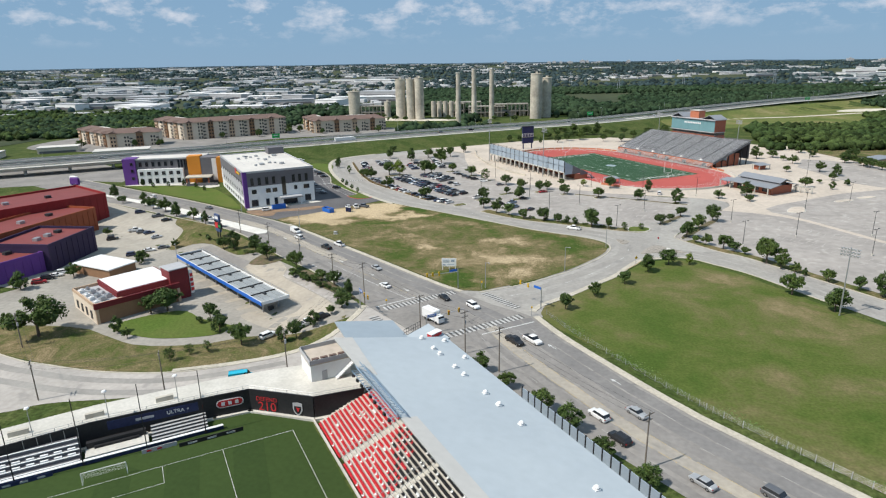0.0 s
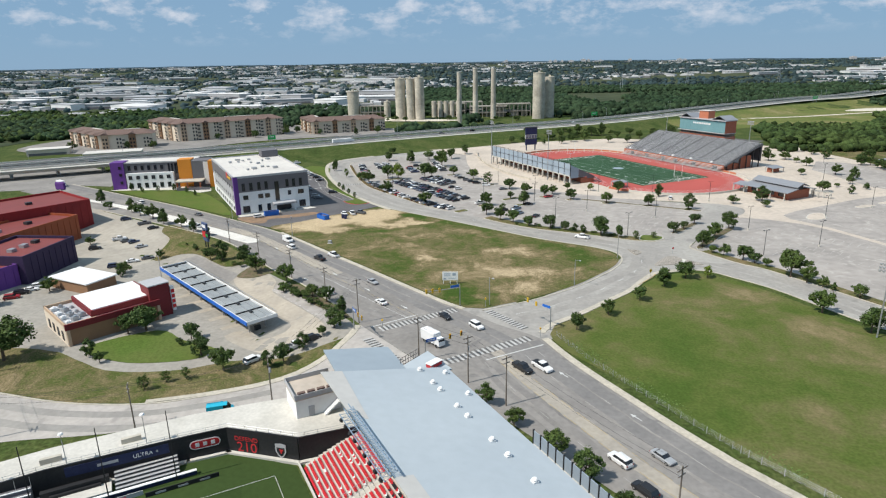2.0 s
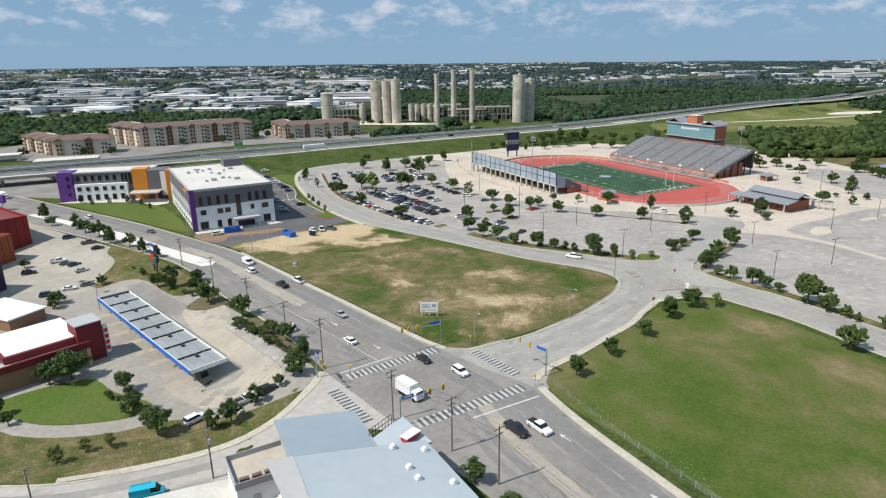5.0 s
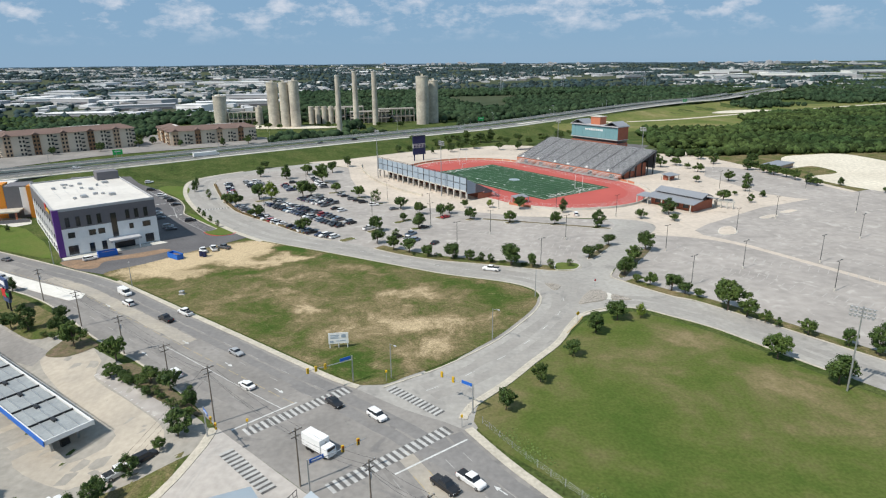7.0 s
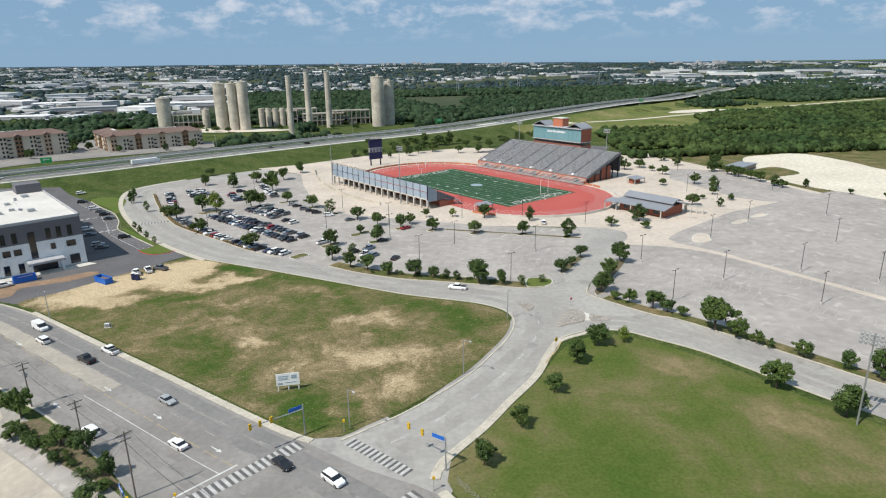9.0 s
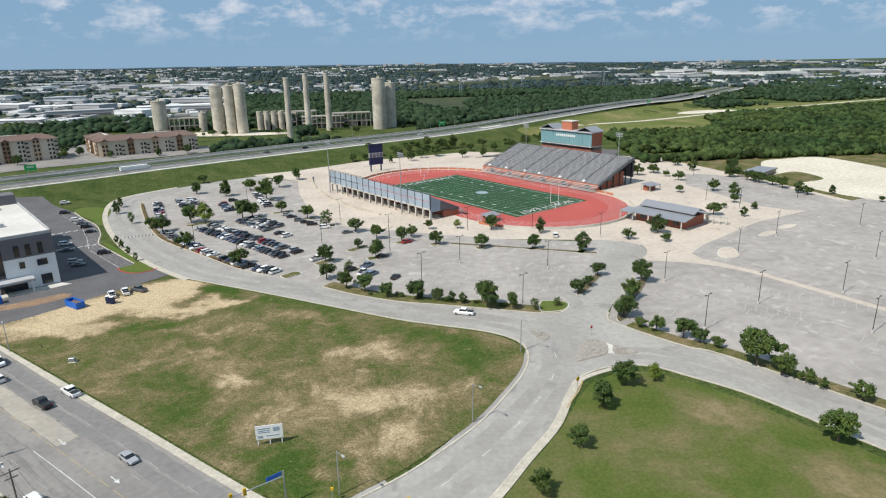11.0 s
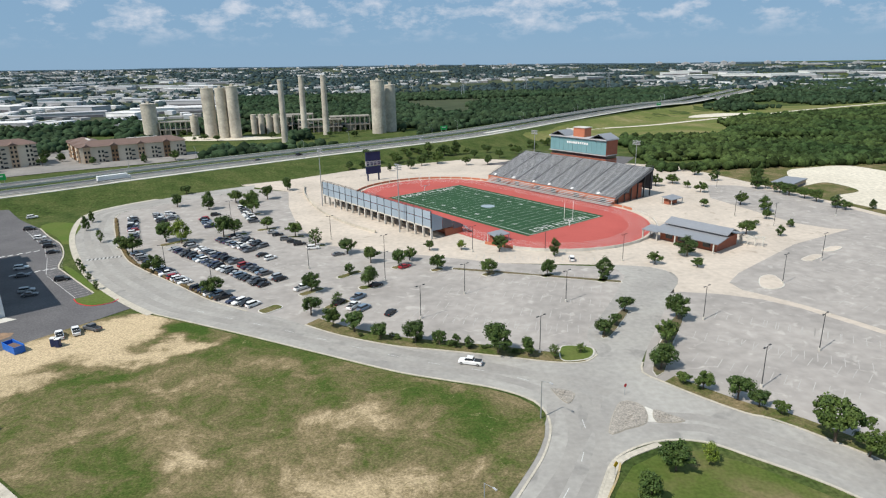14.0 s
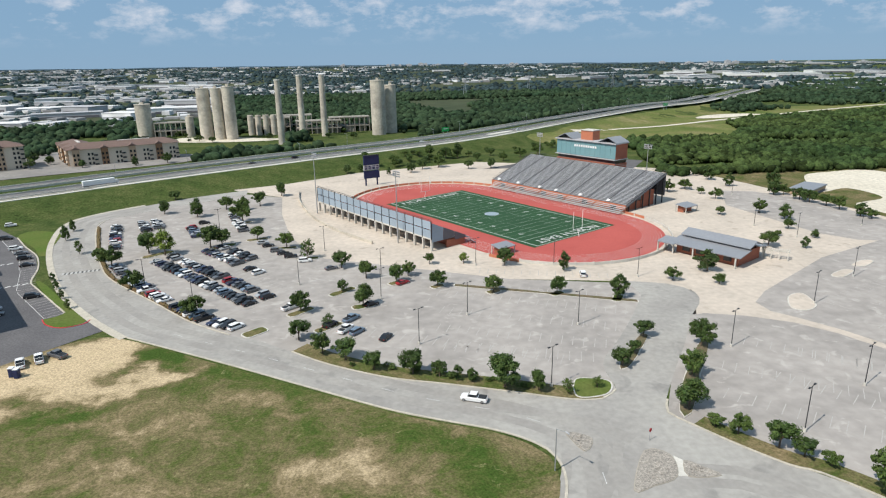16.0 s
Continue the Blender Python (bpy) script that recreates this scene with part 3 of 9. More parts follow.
# ---------------------------------------------------------------- roads, lots and lawns
MAIN_EAST_S = [(150, 0), (100, 55), (46, 109), (33, 123), (20, 140), (10, 154), (3, 166)]
MAIN_EAST_N = [(-20, 183), (-26, 187), (-39, 198), (-54, 211), (-81, 234), (-108, 257), (-132, 272), (-175, 297), (-221, 320), (-283, 351)]
main_poly = finer(MAIN_EAST_S + [(-9, 174)] + MAIN_EAST_N, 4) + [(-300, 330)] + finer(WEST_KERB, 4)[::-1]
drape("road_main", main_poly, M["asphalt"], 0.070, "worn grey asphalt of the wide main road")

SIDE_N = [(-20, 183), (-14, 183), (-8, 187), (-2, 191), (5, 197), (14, 206), (22, 217), (27, 225), (30, 233), (30, 240), (27, 245), (20, 250), (9, 255), (-1, 260), (-20, 272), (-42, 286), (-70, 303), (-86, 319), (-106, 344), (-127, 380), (-140, 410), (-146, 435), (-140, 451), (-124, 467), (-106, 483), (-80, 500)]
SIDE_S = [(3, 166), (2, 170), (4, 175), (13, 185), (20, 194), (28, 204), (34, 215), (39, 222), (48, 226), (57, 225), (64, 219), (72, 211), (78, 202), (84, 192), (90, 183), (130, 125), (190, 45)]
EAST_NE = [(215, 40), (150, 125), (100, 195), (77, 227), (70, 233), (64, 240), (59, 247), (56, 252), (58, 257), (66, 270), (75, 284), (83, 298), (90, 307), (93, 316), (88, 324), (76, 328)]
LOT_IN = [(76, 316), (67, 300), (58, 286), (50, 274), (49, 262), (45, 258.5), (38, 259), (26, 263.5), (12, 268.5), (-1, 273), (-15, 281), (-25, 289), (-35, 297), (-43, 301), (-57, 312), (-73, 329), (-93, 350), (-103, 365), (-117, 393), (-130, 424), (-132, 438), (-122, 450), (-104, 466), (-78, 488)]
side_poly = finer(SIDE_N, 3) + finer(LOT_IN, 3)[::-1] + finer(EAST_NE, 4)[::-1] + finer(SIDE_S, 3)[::-1]
drape("road_side", side_poly, M["side_asphalt"], 0.060, "pale worn side road curving round the parking lots")

drape("road_junction", [(-24, 182), (-9, 171), (4, 163), (8, 172), (-6, 192)], M["side_asphalt"], 0.050, "pale asphalt where the side road meets the main road")
CROSS_N = [(-46, 169), (-46, 163), (-50, 151), (-60, 140), (-72, 133), (-84, 128), (-101, 126), (-118, 127.5), (-135, 131), (-190, 150)]
CROSS_S = [(-22, 146), (-30, 147), (-40, 141), (-56, 129.5), (-69, 124), (-85, 116.5), (-104, 111), (-118, 104), (-180, 92)]
drape("road_cross", finer(CROSS_N, 3) + finer(CROSS_S, 3)[::-1], M["cross_asphalt"], 0.055, "pale cross street beside the soccer ground")

PLAZA = [(-88, 500), (-57, 477), (-51, 438), (-41, 397), (-27, 367), (39, 335), (76, 328), (93, 318), (84, 296), (97, 288), (112, 275), (140, 225), (184, 146), (330, 146), (420, 290), (420, 430), (262, 470), (215, 505), (150, 540), (60, 575), (-20, 545), (-60, 515)]
drape("plaza_pavement", PLAZA, M["plaza"], 0.030, "sunlit cream concrete plaza round the stadium", "pavement")
LOT_A = finer(LOT_IN, 4) + [(-57, 477), (-51, 438), (-41, 397), (-27, 367), (39, 335), (76, 326)]
drape("parking_lot_1", LOT_A, M["lot"], 0.045, "worn pale grey parking lot with faded bay lines", "parking lot")
LOT_B = [(55, 250), (72, 283), (81, 299), (88, 300), (98, 297), (108.5, 291), (115.5, 283), (123, 269), (151, 214), (185, 150), (150, 128), (100, 197), (78, 228), (66, 240)]
drape("parking_lot_2", LOT_B, M["lot"], 0.049, "wide empty grey parking lot with old tyre marks", "parking lot")
LOT_C = [(107, 299), (106.5, 306), (114.3, 314.2), (152.5, 342.6), (203, 367), (260, 392), (400, 440), (400, 210), (190, 152), (153.5, 216), (125.5, 270.5), (118, 285), (111.5, 294)]
drape("parking_lot_3", LOT_C, M["lot"], 0.042, "empty grey parking lot beyond the plaza", "parking lot")
LOT_D = [(175.6, 456.5), (190.5, 451.8), (207.2, 430.4), (214.4, 380.4), (222.4, 360.4), (237.8, 342.5), (225.7, 327.8), (208.9, 341.9), (198.2, 356), (180.6, 361.3), (171.7, 372.3), (161.3, 424.3)]
drape("parking_lot_4", LOT_D, M["lot"], 0.047, "grey lot with scattered trees behind the grandstand", "parking lot")
LOT_E = [(60, 545), (130, 590), (175, 560), (150, 520), (100, 545)]
drape("parking_lot_5", LOT_E, M["dark_asphalt"], 0.050, "dark lot behind the grandstand", "parking lot")
CALICHE = [(243.8, 488.4), (266.5, 498.1), (293.2, 499), (301.8, 463.1), (305.7, 424.3), (365.7, 394.3), (304.4, 310.4), (244.4, 350.4), (233.7, 371.5), (223, 393.4), (221.3, 416.5), (244.4, 428.3), (243.2, 451.9), (223.7, 446.3)]
drape("clearing_grass", [(190, 505), (200, 470), (212, 420), (225, 350), (440, 290), (440, 520), (280, 515)], M["dry_lot"], 0.037, "rough grass round the caliche clearing", "ground")
drape("caliche_ground", finer(CALICHE, 4, True), M["pale_ground"], 0.060, "bare pale caliche clearing beside the woods", "ground")

TRIANGLE = [(-19.5, 184.5), (-14, 184.5), (-9, 188), (-3, 192), (4, 198), (13, 207), (21, 218), (26, 226), (28.7, 233), (28.7, 240), (26, 244), (19.5, 249), (8.5, 253.8), (-1.5, 258.8), (-20.6, 270.8), (-42.6, 284.8), (-70, 301.5), (-80, 303), (-88, 297), (-96, 288), (-106, 276), (-116, 266), (-106, 258), (-80, 236), (-53, 213), (-38, 200), (-25, 189)]
drape("dry_lawn", finer(TRIANGLE, 3, True), M["dry_lot"], 0.130, "vacant triangular lot of patchy dry grass", "lawn")
LAWN = [(9, 160), (5, 169), (6, 174), (14, 183), (21, 192), (30, 203), (36, 213), (41, 219), (48, 222.5), (56, 221.5), (62, 217), (70, 208), (76, 199), (82, 189), (88, 180), (128, 123), (188, 40), (160, -4), (106, 53), (50, 112), (37, 126), (24, 143)]
drape("big_lawn", finer(LAWN, 4, True), M["lawn"], 0.130, "broad mown lawn with faded tan streaks", "lawn")

# kerbs and walks
strip("kerb_main_east", finer(MAIN_EAST_N, 3), -0.5, 0.17, M["kerb"], "pale concrete kerb of the main road", thick=0.2)
strip("sidewalk_main_north", offset(finer(MAIN_EAST_N[:6], 3), -0.52), -1.1, 0.165, M["kerb"], "narrow concrete walk along the vacant lot", "sidewalk", thick=0.2)
strip("kerb_main_south", finer(MAIN_EAST_S, 3), -0.5, 0.17, M["kerb"], "pale concrete kerb of the main road", thick=0.2)
strip("sidewalk_main_south", offset(finer(MAIN_EAST_S, 3), -0.52), -1.3, 0.175, M["kerb"], "sunlit concrete walk beside the lawn", "sidewalk", thick=0.2)
strip("kerb_triangle", finer(SIDE_N[1:17], 2), 0.45, 0.17, M["kerb"], "concrete kerb round the vacant lot", thick=0.2)
strip("sidewalk_outer", finer(SIDE_N[16:24], 3), 2.2, 0.16, M["kerb"], "concrete walk outside the curve", "sidewalk", thick=0.2)
strip("kerb_lawn", finer(SIDE_S[1:15], 2), -0.5, 0.17, M["kerb"], "concrete kerb of the side road", thick=0.2)
strip("kerb_yellow", offset(finer([(39.4, 220), (37.5, 216.2), (34.9, 212.4), (32.6, 208.9)], 1), -0.1), -0.35, 0.176, M["yellow_paint"], "faded yellow painted kerb at the fork", thick=0.2)
strip("sidewalk_lawn", offset(finer(SIDE_S[1:9], 2), -0.52), -1.3, 0.165, M["kerb"], "concrete walk along the lawn", "sidewalk", thick=0.2)
strip("kerb_lot", finer(LOT_IN[4:12], 2), -0.45, 0.17, M["kerb"], "concrete kerb round the planted verge", thick=0.2)
strip("kerb_lot_west", finer(LOT_IN[13:21], 2), -0.45, 0.17, M["kerb"], "concrete kerb along the parked cars", thick=0.2)
strip("kerb_east", finer(EAST_NE[1:9], 2), -0.45, 0.17, M["kerb"], "concrete kerb of the side road", thick=0.2)
strip("kerb_west", finer(WEST_KERB[5:11], 3), 0.45, 0.17, M["kerb"], "pale concrete kerb of the main road", thick=0.2)
strip("kerb_cross_north", finer(CROSS_N, 3), -0.45, 0.17, M["kerb"], "concrete kerb of the cross street", thick=0.2)
strip("sidewalk_cross", offset(finer(CROSS_N[:6], 3), -0.47), -1.4, 0.165, M["kerb"], "concrete walk round the bank corner", "sidewalk", thick=0.2)
strip("verge_lot", offset(finer(LOT_IN[5:12], 2), -0.47), -5.0, 0.15, M["dry_lot"], "planted verge of grass and mulch", "verge", thick=0.15)
strip("verge_lot_west", offset(finer(LOT_IN[14:20], 2), -0.47), -1.4, 0.15, M["hedge"], "mulched verge with a low dry hedge", "verge", thick=0.15)
strip("verge_east", offset(finer(EAST_NE[1:7], 2), -0.47), -4.0, 0.15, M["dry_lot"], "planted verge of grass", "verge", thick=0.15)

# traffic islands
for pts in ([(33.4, 247.3), (35, 247.1), (38.1, 244.7), (35.4, 240.8)], [(46.4, 240.1), (50.6, 238.2), (49.1, 232.2), (44.2, 230.2), (40.3, 229.5)], [(52.2, 236.5), (54.4, 234.6), (56.8, 231.7), (51.0, 232.0)]):
    bm = bmesh.new()
    prism(bm, finer(pts, 1.2, True), 0.0, 0.16)
    isl = tagged(part("traffic_island", bm, M["yard"]), "raised concrete island with rubble infill at the fork", "traffic island", "islands at the fork")
    bm = bmesh.new()
    cx, cy = sum(p[0] for p in pts) / len(pts), sum(p[1] for p in pts) / len(pts)
    prism(bm, finer([(cx + (x - cx) * 0.95, cy + (y - cy) * 0.95) for x, y in pts], 1.2, True), 0.1, 0.235)
    part("rubble", bm, M["rubble"], isl, "grey rubble infill")
    rr = random.Random(int(cx))
    for k in range(14):
        a_, b_, c_ = rr.random(), rr.random(), rr.random()
        w_ = [rr.random() ** 1.2 for p in pts]
        x_, y_ = (sum(q * p[i] for q, p in zip(w_, pts)) / sum(w_) for i in (0, 1))
        bm = bmesh.new()
        box(bm, (x_, y_, 0.24), (rr.uniform(0.25, 0.6), rr.uniform(0.2, 0.45), rr.uniform(0.12, 0.26)), rr.uniform(0, 3))
        part("stone", bm, M["rubble"], isl)

# median of the main road
bm = bmesh.new()
prism(bm, finer([(-240, 309), (-210, 294.5), (-176, 276.5), (-144, 257.8), (-114, 240.6), (-111.2, 242.2), (-112, 246), (-143, 263.5), (-171, 280.5), (-208, 298), (-239, 311)], 3, True), 0.0, 0.22)
tagged(part("median", bm, M["median_concrete"]), "long raised pale concrete median in the main road", "median", kind="structure")


# ---------------------------------------------------------------- road paint
def along(line, s):
    """Place and direction at s metres along a polyline."""
    for a, b in zip(line, line[1:]):
        a, b = Vector(a), Vector(b)
        d = (b - a).length
        if s <= d:
            t = (b - a).normalized()
            return a + t * s, t
        s -= d
    return None, None


def dashes(name, line, w, dash, gap, material, lift=0.078, start=0.0, stop=1e9):
    bm = bmesh.new()
    s = start
    while s < stop:
        p, t = along(line, s)
        q, _ = along(line, s + dash)
        if p is None or q is None:
            break
        nrm = Vector((-t.y, t.x)) * w / 2
        slab(bm, [(*(p - nrm), gz(*(p - nrm)) + lift), (*(q - nrm), gz(*(q - nrm)) + lift), (*(q + nrm), gz(*(q + nrm)) + lift), (*(p + nrm), gz(*(p + nrm)) + lift)])
        s += dash + gap
    return tagged(part(name, bm, material), "worn painted lane line", "road marking", kind="structure")


rl = random.Random(31)
edge_n = finer(MAIN_EAST_N, 4)
edge_s = finer(MAIN_EAST_S[::-1], 4)
north_tan = [p for p in edge_n if -132 < p[0] < -58]
for e, sgn, bands in ((edge_n, 1, ((0.9, 3.0, "dark_lane"), (4.5, 2.2, "dark_lane"), (14.6, 1.9, "wheel_path"), (18.4, 1.9, "wheel_path"))),
                      (edge_s, -1, ((0.9, 3.1, "dark_lane"), (4.5, 3.2, "dark_lane"), (8.6, 2.4, "wheel_path"), (16.1, 2.0, "wheel_path"), (19.3, 1.6, "wheel_path"), (12.2, 3.1, "tan_lane"))),
                      ([(11, 152.5), (2, 161), (-7, 169.5), (-18, 179.5), (-30, 190.5)], 1, ((0.9, 3.0, "dark_lane"), (4.6, 2.9, "dark_lane"))),
                      (north_tan, 1, ((7.2, 4.0, "tan_lane"),))):
    for d, w_, mt_ in bands:
        ln = [(x_ + rl.uniform(-0.2, 0.2), y_ + rl.uniform(-0.2, 0.2)) for x_, y_ in finer(offset(e, sgn * d), 2)]
        strip("lane_wear", ln, sgn * w_, 0.0765 if len(e) == 5 else 0.0745, M[mt_], "traffic worn lane of the main road", "road wear")
for e, sgn, nm, kinds_ in ((edge_n, 1, "north", ((3.9, "dash"), (7.6, "dash"), (11.6, "yellow"), (14.4, "solid"), (18.0, "dash"))),
                           (edge_s, -1, "south", ((4.2, "dash"), (8.0, "dash"), (12.2, "yellow"), (15.2, "yellow"), (18.6, "dash")))):
    for d, kind_ in kinds_:
        ln = offset(e, sgn * d)
        if kind_ == "dash":
            dashes("lane_line_" + nm, ln, 0.13, 3.0, 9.0, M["lane_paint"], start=6)
        elif kind_ == "solid":
            dashes("lane_line_" + nm, ln, 0.14, 4.0, 0.0, M["white_paint"], start=8, stop=55)
        else:
            dashes("centre_line_" + nm, ln, 0.14, 4.0, 1.2, M["yellow_paint"], start=7)
side_c = offset(finer(SIDE_N[2:17], 3), -6.5)
for ln_, a_, b_, w_ in ((offset(finer(SIDE_N[2:24], 3), -3.2), 0, 400, 2.6), (offset(finer(SIDE_N[2:24], 3), -8.2), 0, 400, 2.8), (offset(finer(SIDE_S[8:17], 3), 3.0), 0, 300, 2.6), (offset(finer(SIDE_S[8:17], 3), 7.0), 0, 300, 2.6)):
    ln_ = [(x_ + rl.uniform(-0.15, 0.15), y_ + rl.uniform(-0.15, 0.15)) for x_, y_ in ln_]
    strip("worn_lane", ln_, -w_ if ln_[0][0] < 45 else w_, 0.066, M["worn_lane"], "darkened wheel track along the side road", "road wear")
dashes("lane_line_side", side_c, 0.13, 3.0, 8.0, M["white_paint"], lift=0.074)


def crosswalk(a, b, depth, n):
    a, b = Vector(a), Vector(b)
    t = (b - a).normalized()
    nrm = Vector((-t.y, t.x)) * depth / 2
    w = (b - a).length / n
    bm = bmesh.new()
    for i in range(n):
        p, q = a + t * (i * w), a + t * (i * w + w * 0.46)
        slab(bm, [(*(p - nrm), 0.082), (*(q - nrm), 0.082), (*(q + nrm), 0.082), (*(p + nrm), 0.082)])
    cw = tagged(part("crosswalk", bm, M["bar_paint"]), "worn white ladder bars of a pedestrian crossing", "crosswalk", kind="structure")
    bm = bmesh.new()
    for i in range(n):
        p, q = a + t * (i * w + w * 0.55), a + t * (i * w + w * 0.95)
        slab(bm, [(*(p - nrm), 0.081), (*(q - nrm), 0.081), (*(q + nrm), 0.081), (*(p + nrm), 0.081)])
    part("black_bars", bm, M["black_bar"], cw, "dark asphalt bars between the white ones")
    return cw


crosswalk((-40, 167), (-21.5, 183), 3.0, 19)
crosswalk((-12.5, 183), (-1.5, 172), 2.6, 13)
crosswalk((-21, 149.5), (0, 166.5), 3.0, 19)
crosswalk((-42, 161), (-31, 149.5), 2.8, 12)
for ln_, w_, lf_ in (([(8, 193), (20, 207), (30, 219.5), (36.5, 229), (40.5, 236), (43.5, 242.5)], 2.0, 0.070), ([(14, 258.5), (26, 254.5), (33, 251.8), (39.5, 248), (44.5, 242.5)], 3.0, 0.0715), ([(3, 196), (14, 209), (23, 222), (28.5, 233), (31, 241)], -1.8, 0.0702)):
    ln_ = [(x_ + rl.uniform(-0.1, 0.1), y_ + rl.uniform(-0.1, 0.1)) for x_, y_ in finer(ln_, 2)]
    strip("turning_track", ln_, w_, lf_, M["worn_lane"], "dark curving tyre track across the fork", "road wear")
drape("island_walk", [(50.9, 238.0), (52.0, 236.6), (50.9, 232.1), (49.3, 232.3)], M["concrete"], 0.10, "pale concrete walk between two traffic islands", "sidewalk")
crosswalk((-114, 359.8), (-102.5, 363.2), 2.4, 9)
for d_ in (2.6, 8.0):
    strip("worn_lane", offset(finer(CROSS_N[3:], 3), d_), 2.4, 0.062, M["worn_lane"], "darkened wheel track along the cross street", "road wear")
for a, b in (((-43, 168), (-32, 178)), ((-10, 153), (3.5, 163))):
    dashes("stop_line", [a, b], 0.4, (Vector(b) - Vector(a)).length - 0.2, 1, M["white_paint"], 0.083)


def bays(name, p, q, n, depth, material=None, lift=0.052):
    """Faded lines between parking bays along a row."""
    p, q = Vector(p), Vector(q)
    t = (q - p).normalized()
    nrm = Vector((-t.y, t.x)) * depth
    bm = bmesh.new()
    for i in range(n + 1):
        c = p + (q - p) * i / n
        e = t * 0.085
        slab(bm, [(*r, gz(*r) + lift) for r in (c - e, c + e, c + e + nrm, c - e + nrm)])
    return tagged(part(name, bm, material or M["faded_paint"]), "faded white parking bay lines", "road marking", kind="structure")


# darker wooded plain beyond the highway
dh_, sh_ = to_line(XX, YY, HIGHWAY)
keep = (sh_ > 0) & (dh_ > 95) & ~((XX > -480) & (XX < 60) & (YY < 810))
ok = keep[:-1, :-1] & keep[1:, :-1] & keep[:-1, 1:] & keep[1:, 1:]
pv = gverts.copy()
pv[:, 2] += 0.35
used_v = np.unique(gfaces[ok.ravel()])
remap = np.full(len(gverts), -1)
remap[used_v] = np.arange(len(used_v))
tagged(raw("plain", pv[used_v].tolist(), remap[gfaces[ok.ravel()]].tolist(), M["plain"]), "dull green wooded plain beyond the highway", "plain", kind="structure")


# planted islands
def planter(pts, label="kerbed planting island with mulch and grass", fill=None):
    bm = bmesh.new()
    ring = finer(pts, 1.0, True)
    prism(bm, ring, 0.0, 0.2)
    t = tagged(part("planter_island", bm, M["concrete"]), label, "planter", "planted islands")
    cx, cy = sum(p[0] for p in ring) / len(ring), sum(p[1] for p in ring) / len(ring)
    inner = []
    for x, y in ring:
        d = math.hypot(x - cx, y - cy)
        k = max(0.2, (d - 0.35) / d)
        inner.append((cx + (x - cx) * k, cy + (y - cy) * k))
    bm = bmesh.new()
    prism(bm, inner, 0.1, 0.24)
    part("planting", bm, fill or M["dry_lot"], t, "grass and mulch")
    return t


def oblong(x, y, length, width, deg):
    c, s = math.cos(radians(deg)), math.sin(radians(deg))
    return [(x + c * u * length / 2 - s * v * width / 2, y + s * u * length / 2 + c * v * width / 2) for u, v in ((-1, -0.6), (-0.8, -1), (0.8, -1), (1, -0.6), (1, 0.6), (0.8, 1), (-0.8, 1), (-1, 0.6))]


planter([(39.5, 260), (45, 259.6), (48, 262), (48.4, 266), (41.5, 267.5)], fill=M["bright_lawn"])
planter([(53, 270.5), (54.8, 271), (60, 277.5), (66.8, 288), (65.8, 289.4), (60, 282.5), (54.6, 275)], fill=M["mulch"])
planter([(58.6, 252), (60.6, 251), (69.4, 265), (79.8, 281.5), (78.4, 283), (67, 267.4)], fill=M["mulch"])
for x, y, L_, W_, a_ in ((-26, 315, 9, 3, 43), (-17, 303, 9, 3, 43), (-15, 330, 10, 3, 43), (-8, 317, 7, 3.4, 20), (2, 336, 6, 3, 34), (15, 331, 5, 3, 34), (32, 324, 5, 3, 30), (51, 320, 5, 3, 30), (68, 314, 6, 3, 60), (-54, 395, 9, 3, 20), (-66, 386, 12, 3.4, 40), (-88, 379, 12, 3.6, 40), (-66, 424, 8, 3, 20), (-40, 381, 8, 3, 10), (-30, 366, 8, 3, 10), (-36.5, 302, 7, 4, 43), (-100, 367, 6, 3, 40), (-107, 376, 5, 3, 20)):
    planter(oblong(x, y, L_, W_, a_))

planter([(20, 330.6), (46, 320.6), (73, 310), (73.4, 311.6), (46.5, 322.2), (20.5, 332.2)], "long narrow planting bed of mulch and dry grass", fill=M["mulch"])
for pts in ([(118.5, 309), (124, 310.7), (122.4, 301.8), (117.4, 298.2), (114, 300.7)], [(143, 324.6), (150.4, 329.3), (153.5, 327.8), (145.8, 322.6)], [(156.7, 333.3), (163.9, 337.9), (167, 336.2), (160.1, 331.6)]):
    planter(pts, "low kerbed concrete island in the empty lot", fill=M["plaza"])

# bay lines
for p, q, n_ in (((14, 323), (66, 302), 20), ((14, 309.5), (62, 290.5), 18), ((12, 297), (56, 281), 17), ((13, 285.5), (48, 275), 13), ((76, 268), (108, 246), 14), ((70, 256), (95, 234), 12), ((88, 280), (112, 262), 10), ((128, 285), (160, 235), 20), ((140, 300), (175, 245), 22), ((160, 320), (200, 262), 24), ((-88, 367.5), (-40, 316), 26), ((-78, 378), (-33, 330), 24), ((-14, 300), (40, 275), 20), ((20, 330), (70, 312), 18), ((85, 262), (150, 190), 32), ((98, 272), (175, 215), 34), ((125, 300), (190, 330), 26), ((30, 342), (74, 331), 16)):
    bays("bay_lines", p, q, n_, 5.0, lift=0.05)


def arrow(x, y, deg):
    c, s = math.cos(radians(deg)), math.sin(radians(deg))
    bm = bmesh.new()
    for poly in ([(-1.6, -0.12), (0.4, -0.12), (0.4, 0.12), (-1.6, 0.12)], [(0.3, -0.5), (1.6, 0), (0.3, 0.5)]):
        slab(bm, [(x + c * u - s * v, y + s * u + c * v, gz(x, y) + 0.084) for u, v in poly])
    return tagged(part("lane_arrow", bm, M["white_paint"]), "worn white lane arrow", "road marking", kind="structure")


for x, y, d_ in ((-67, 209, -42), (-52, 196, -42), (-37, 183, -42), (-75, 203, 138), (8, 148, 130), (22, 132, 130), (-100, 236, -42)):
    arrow(x, y, d_)


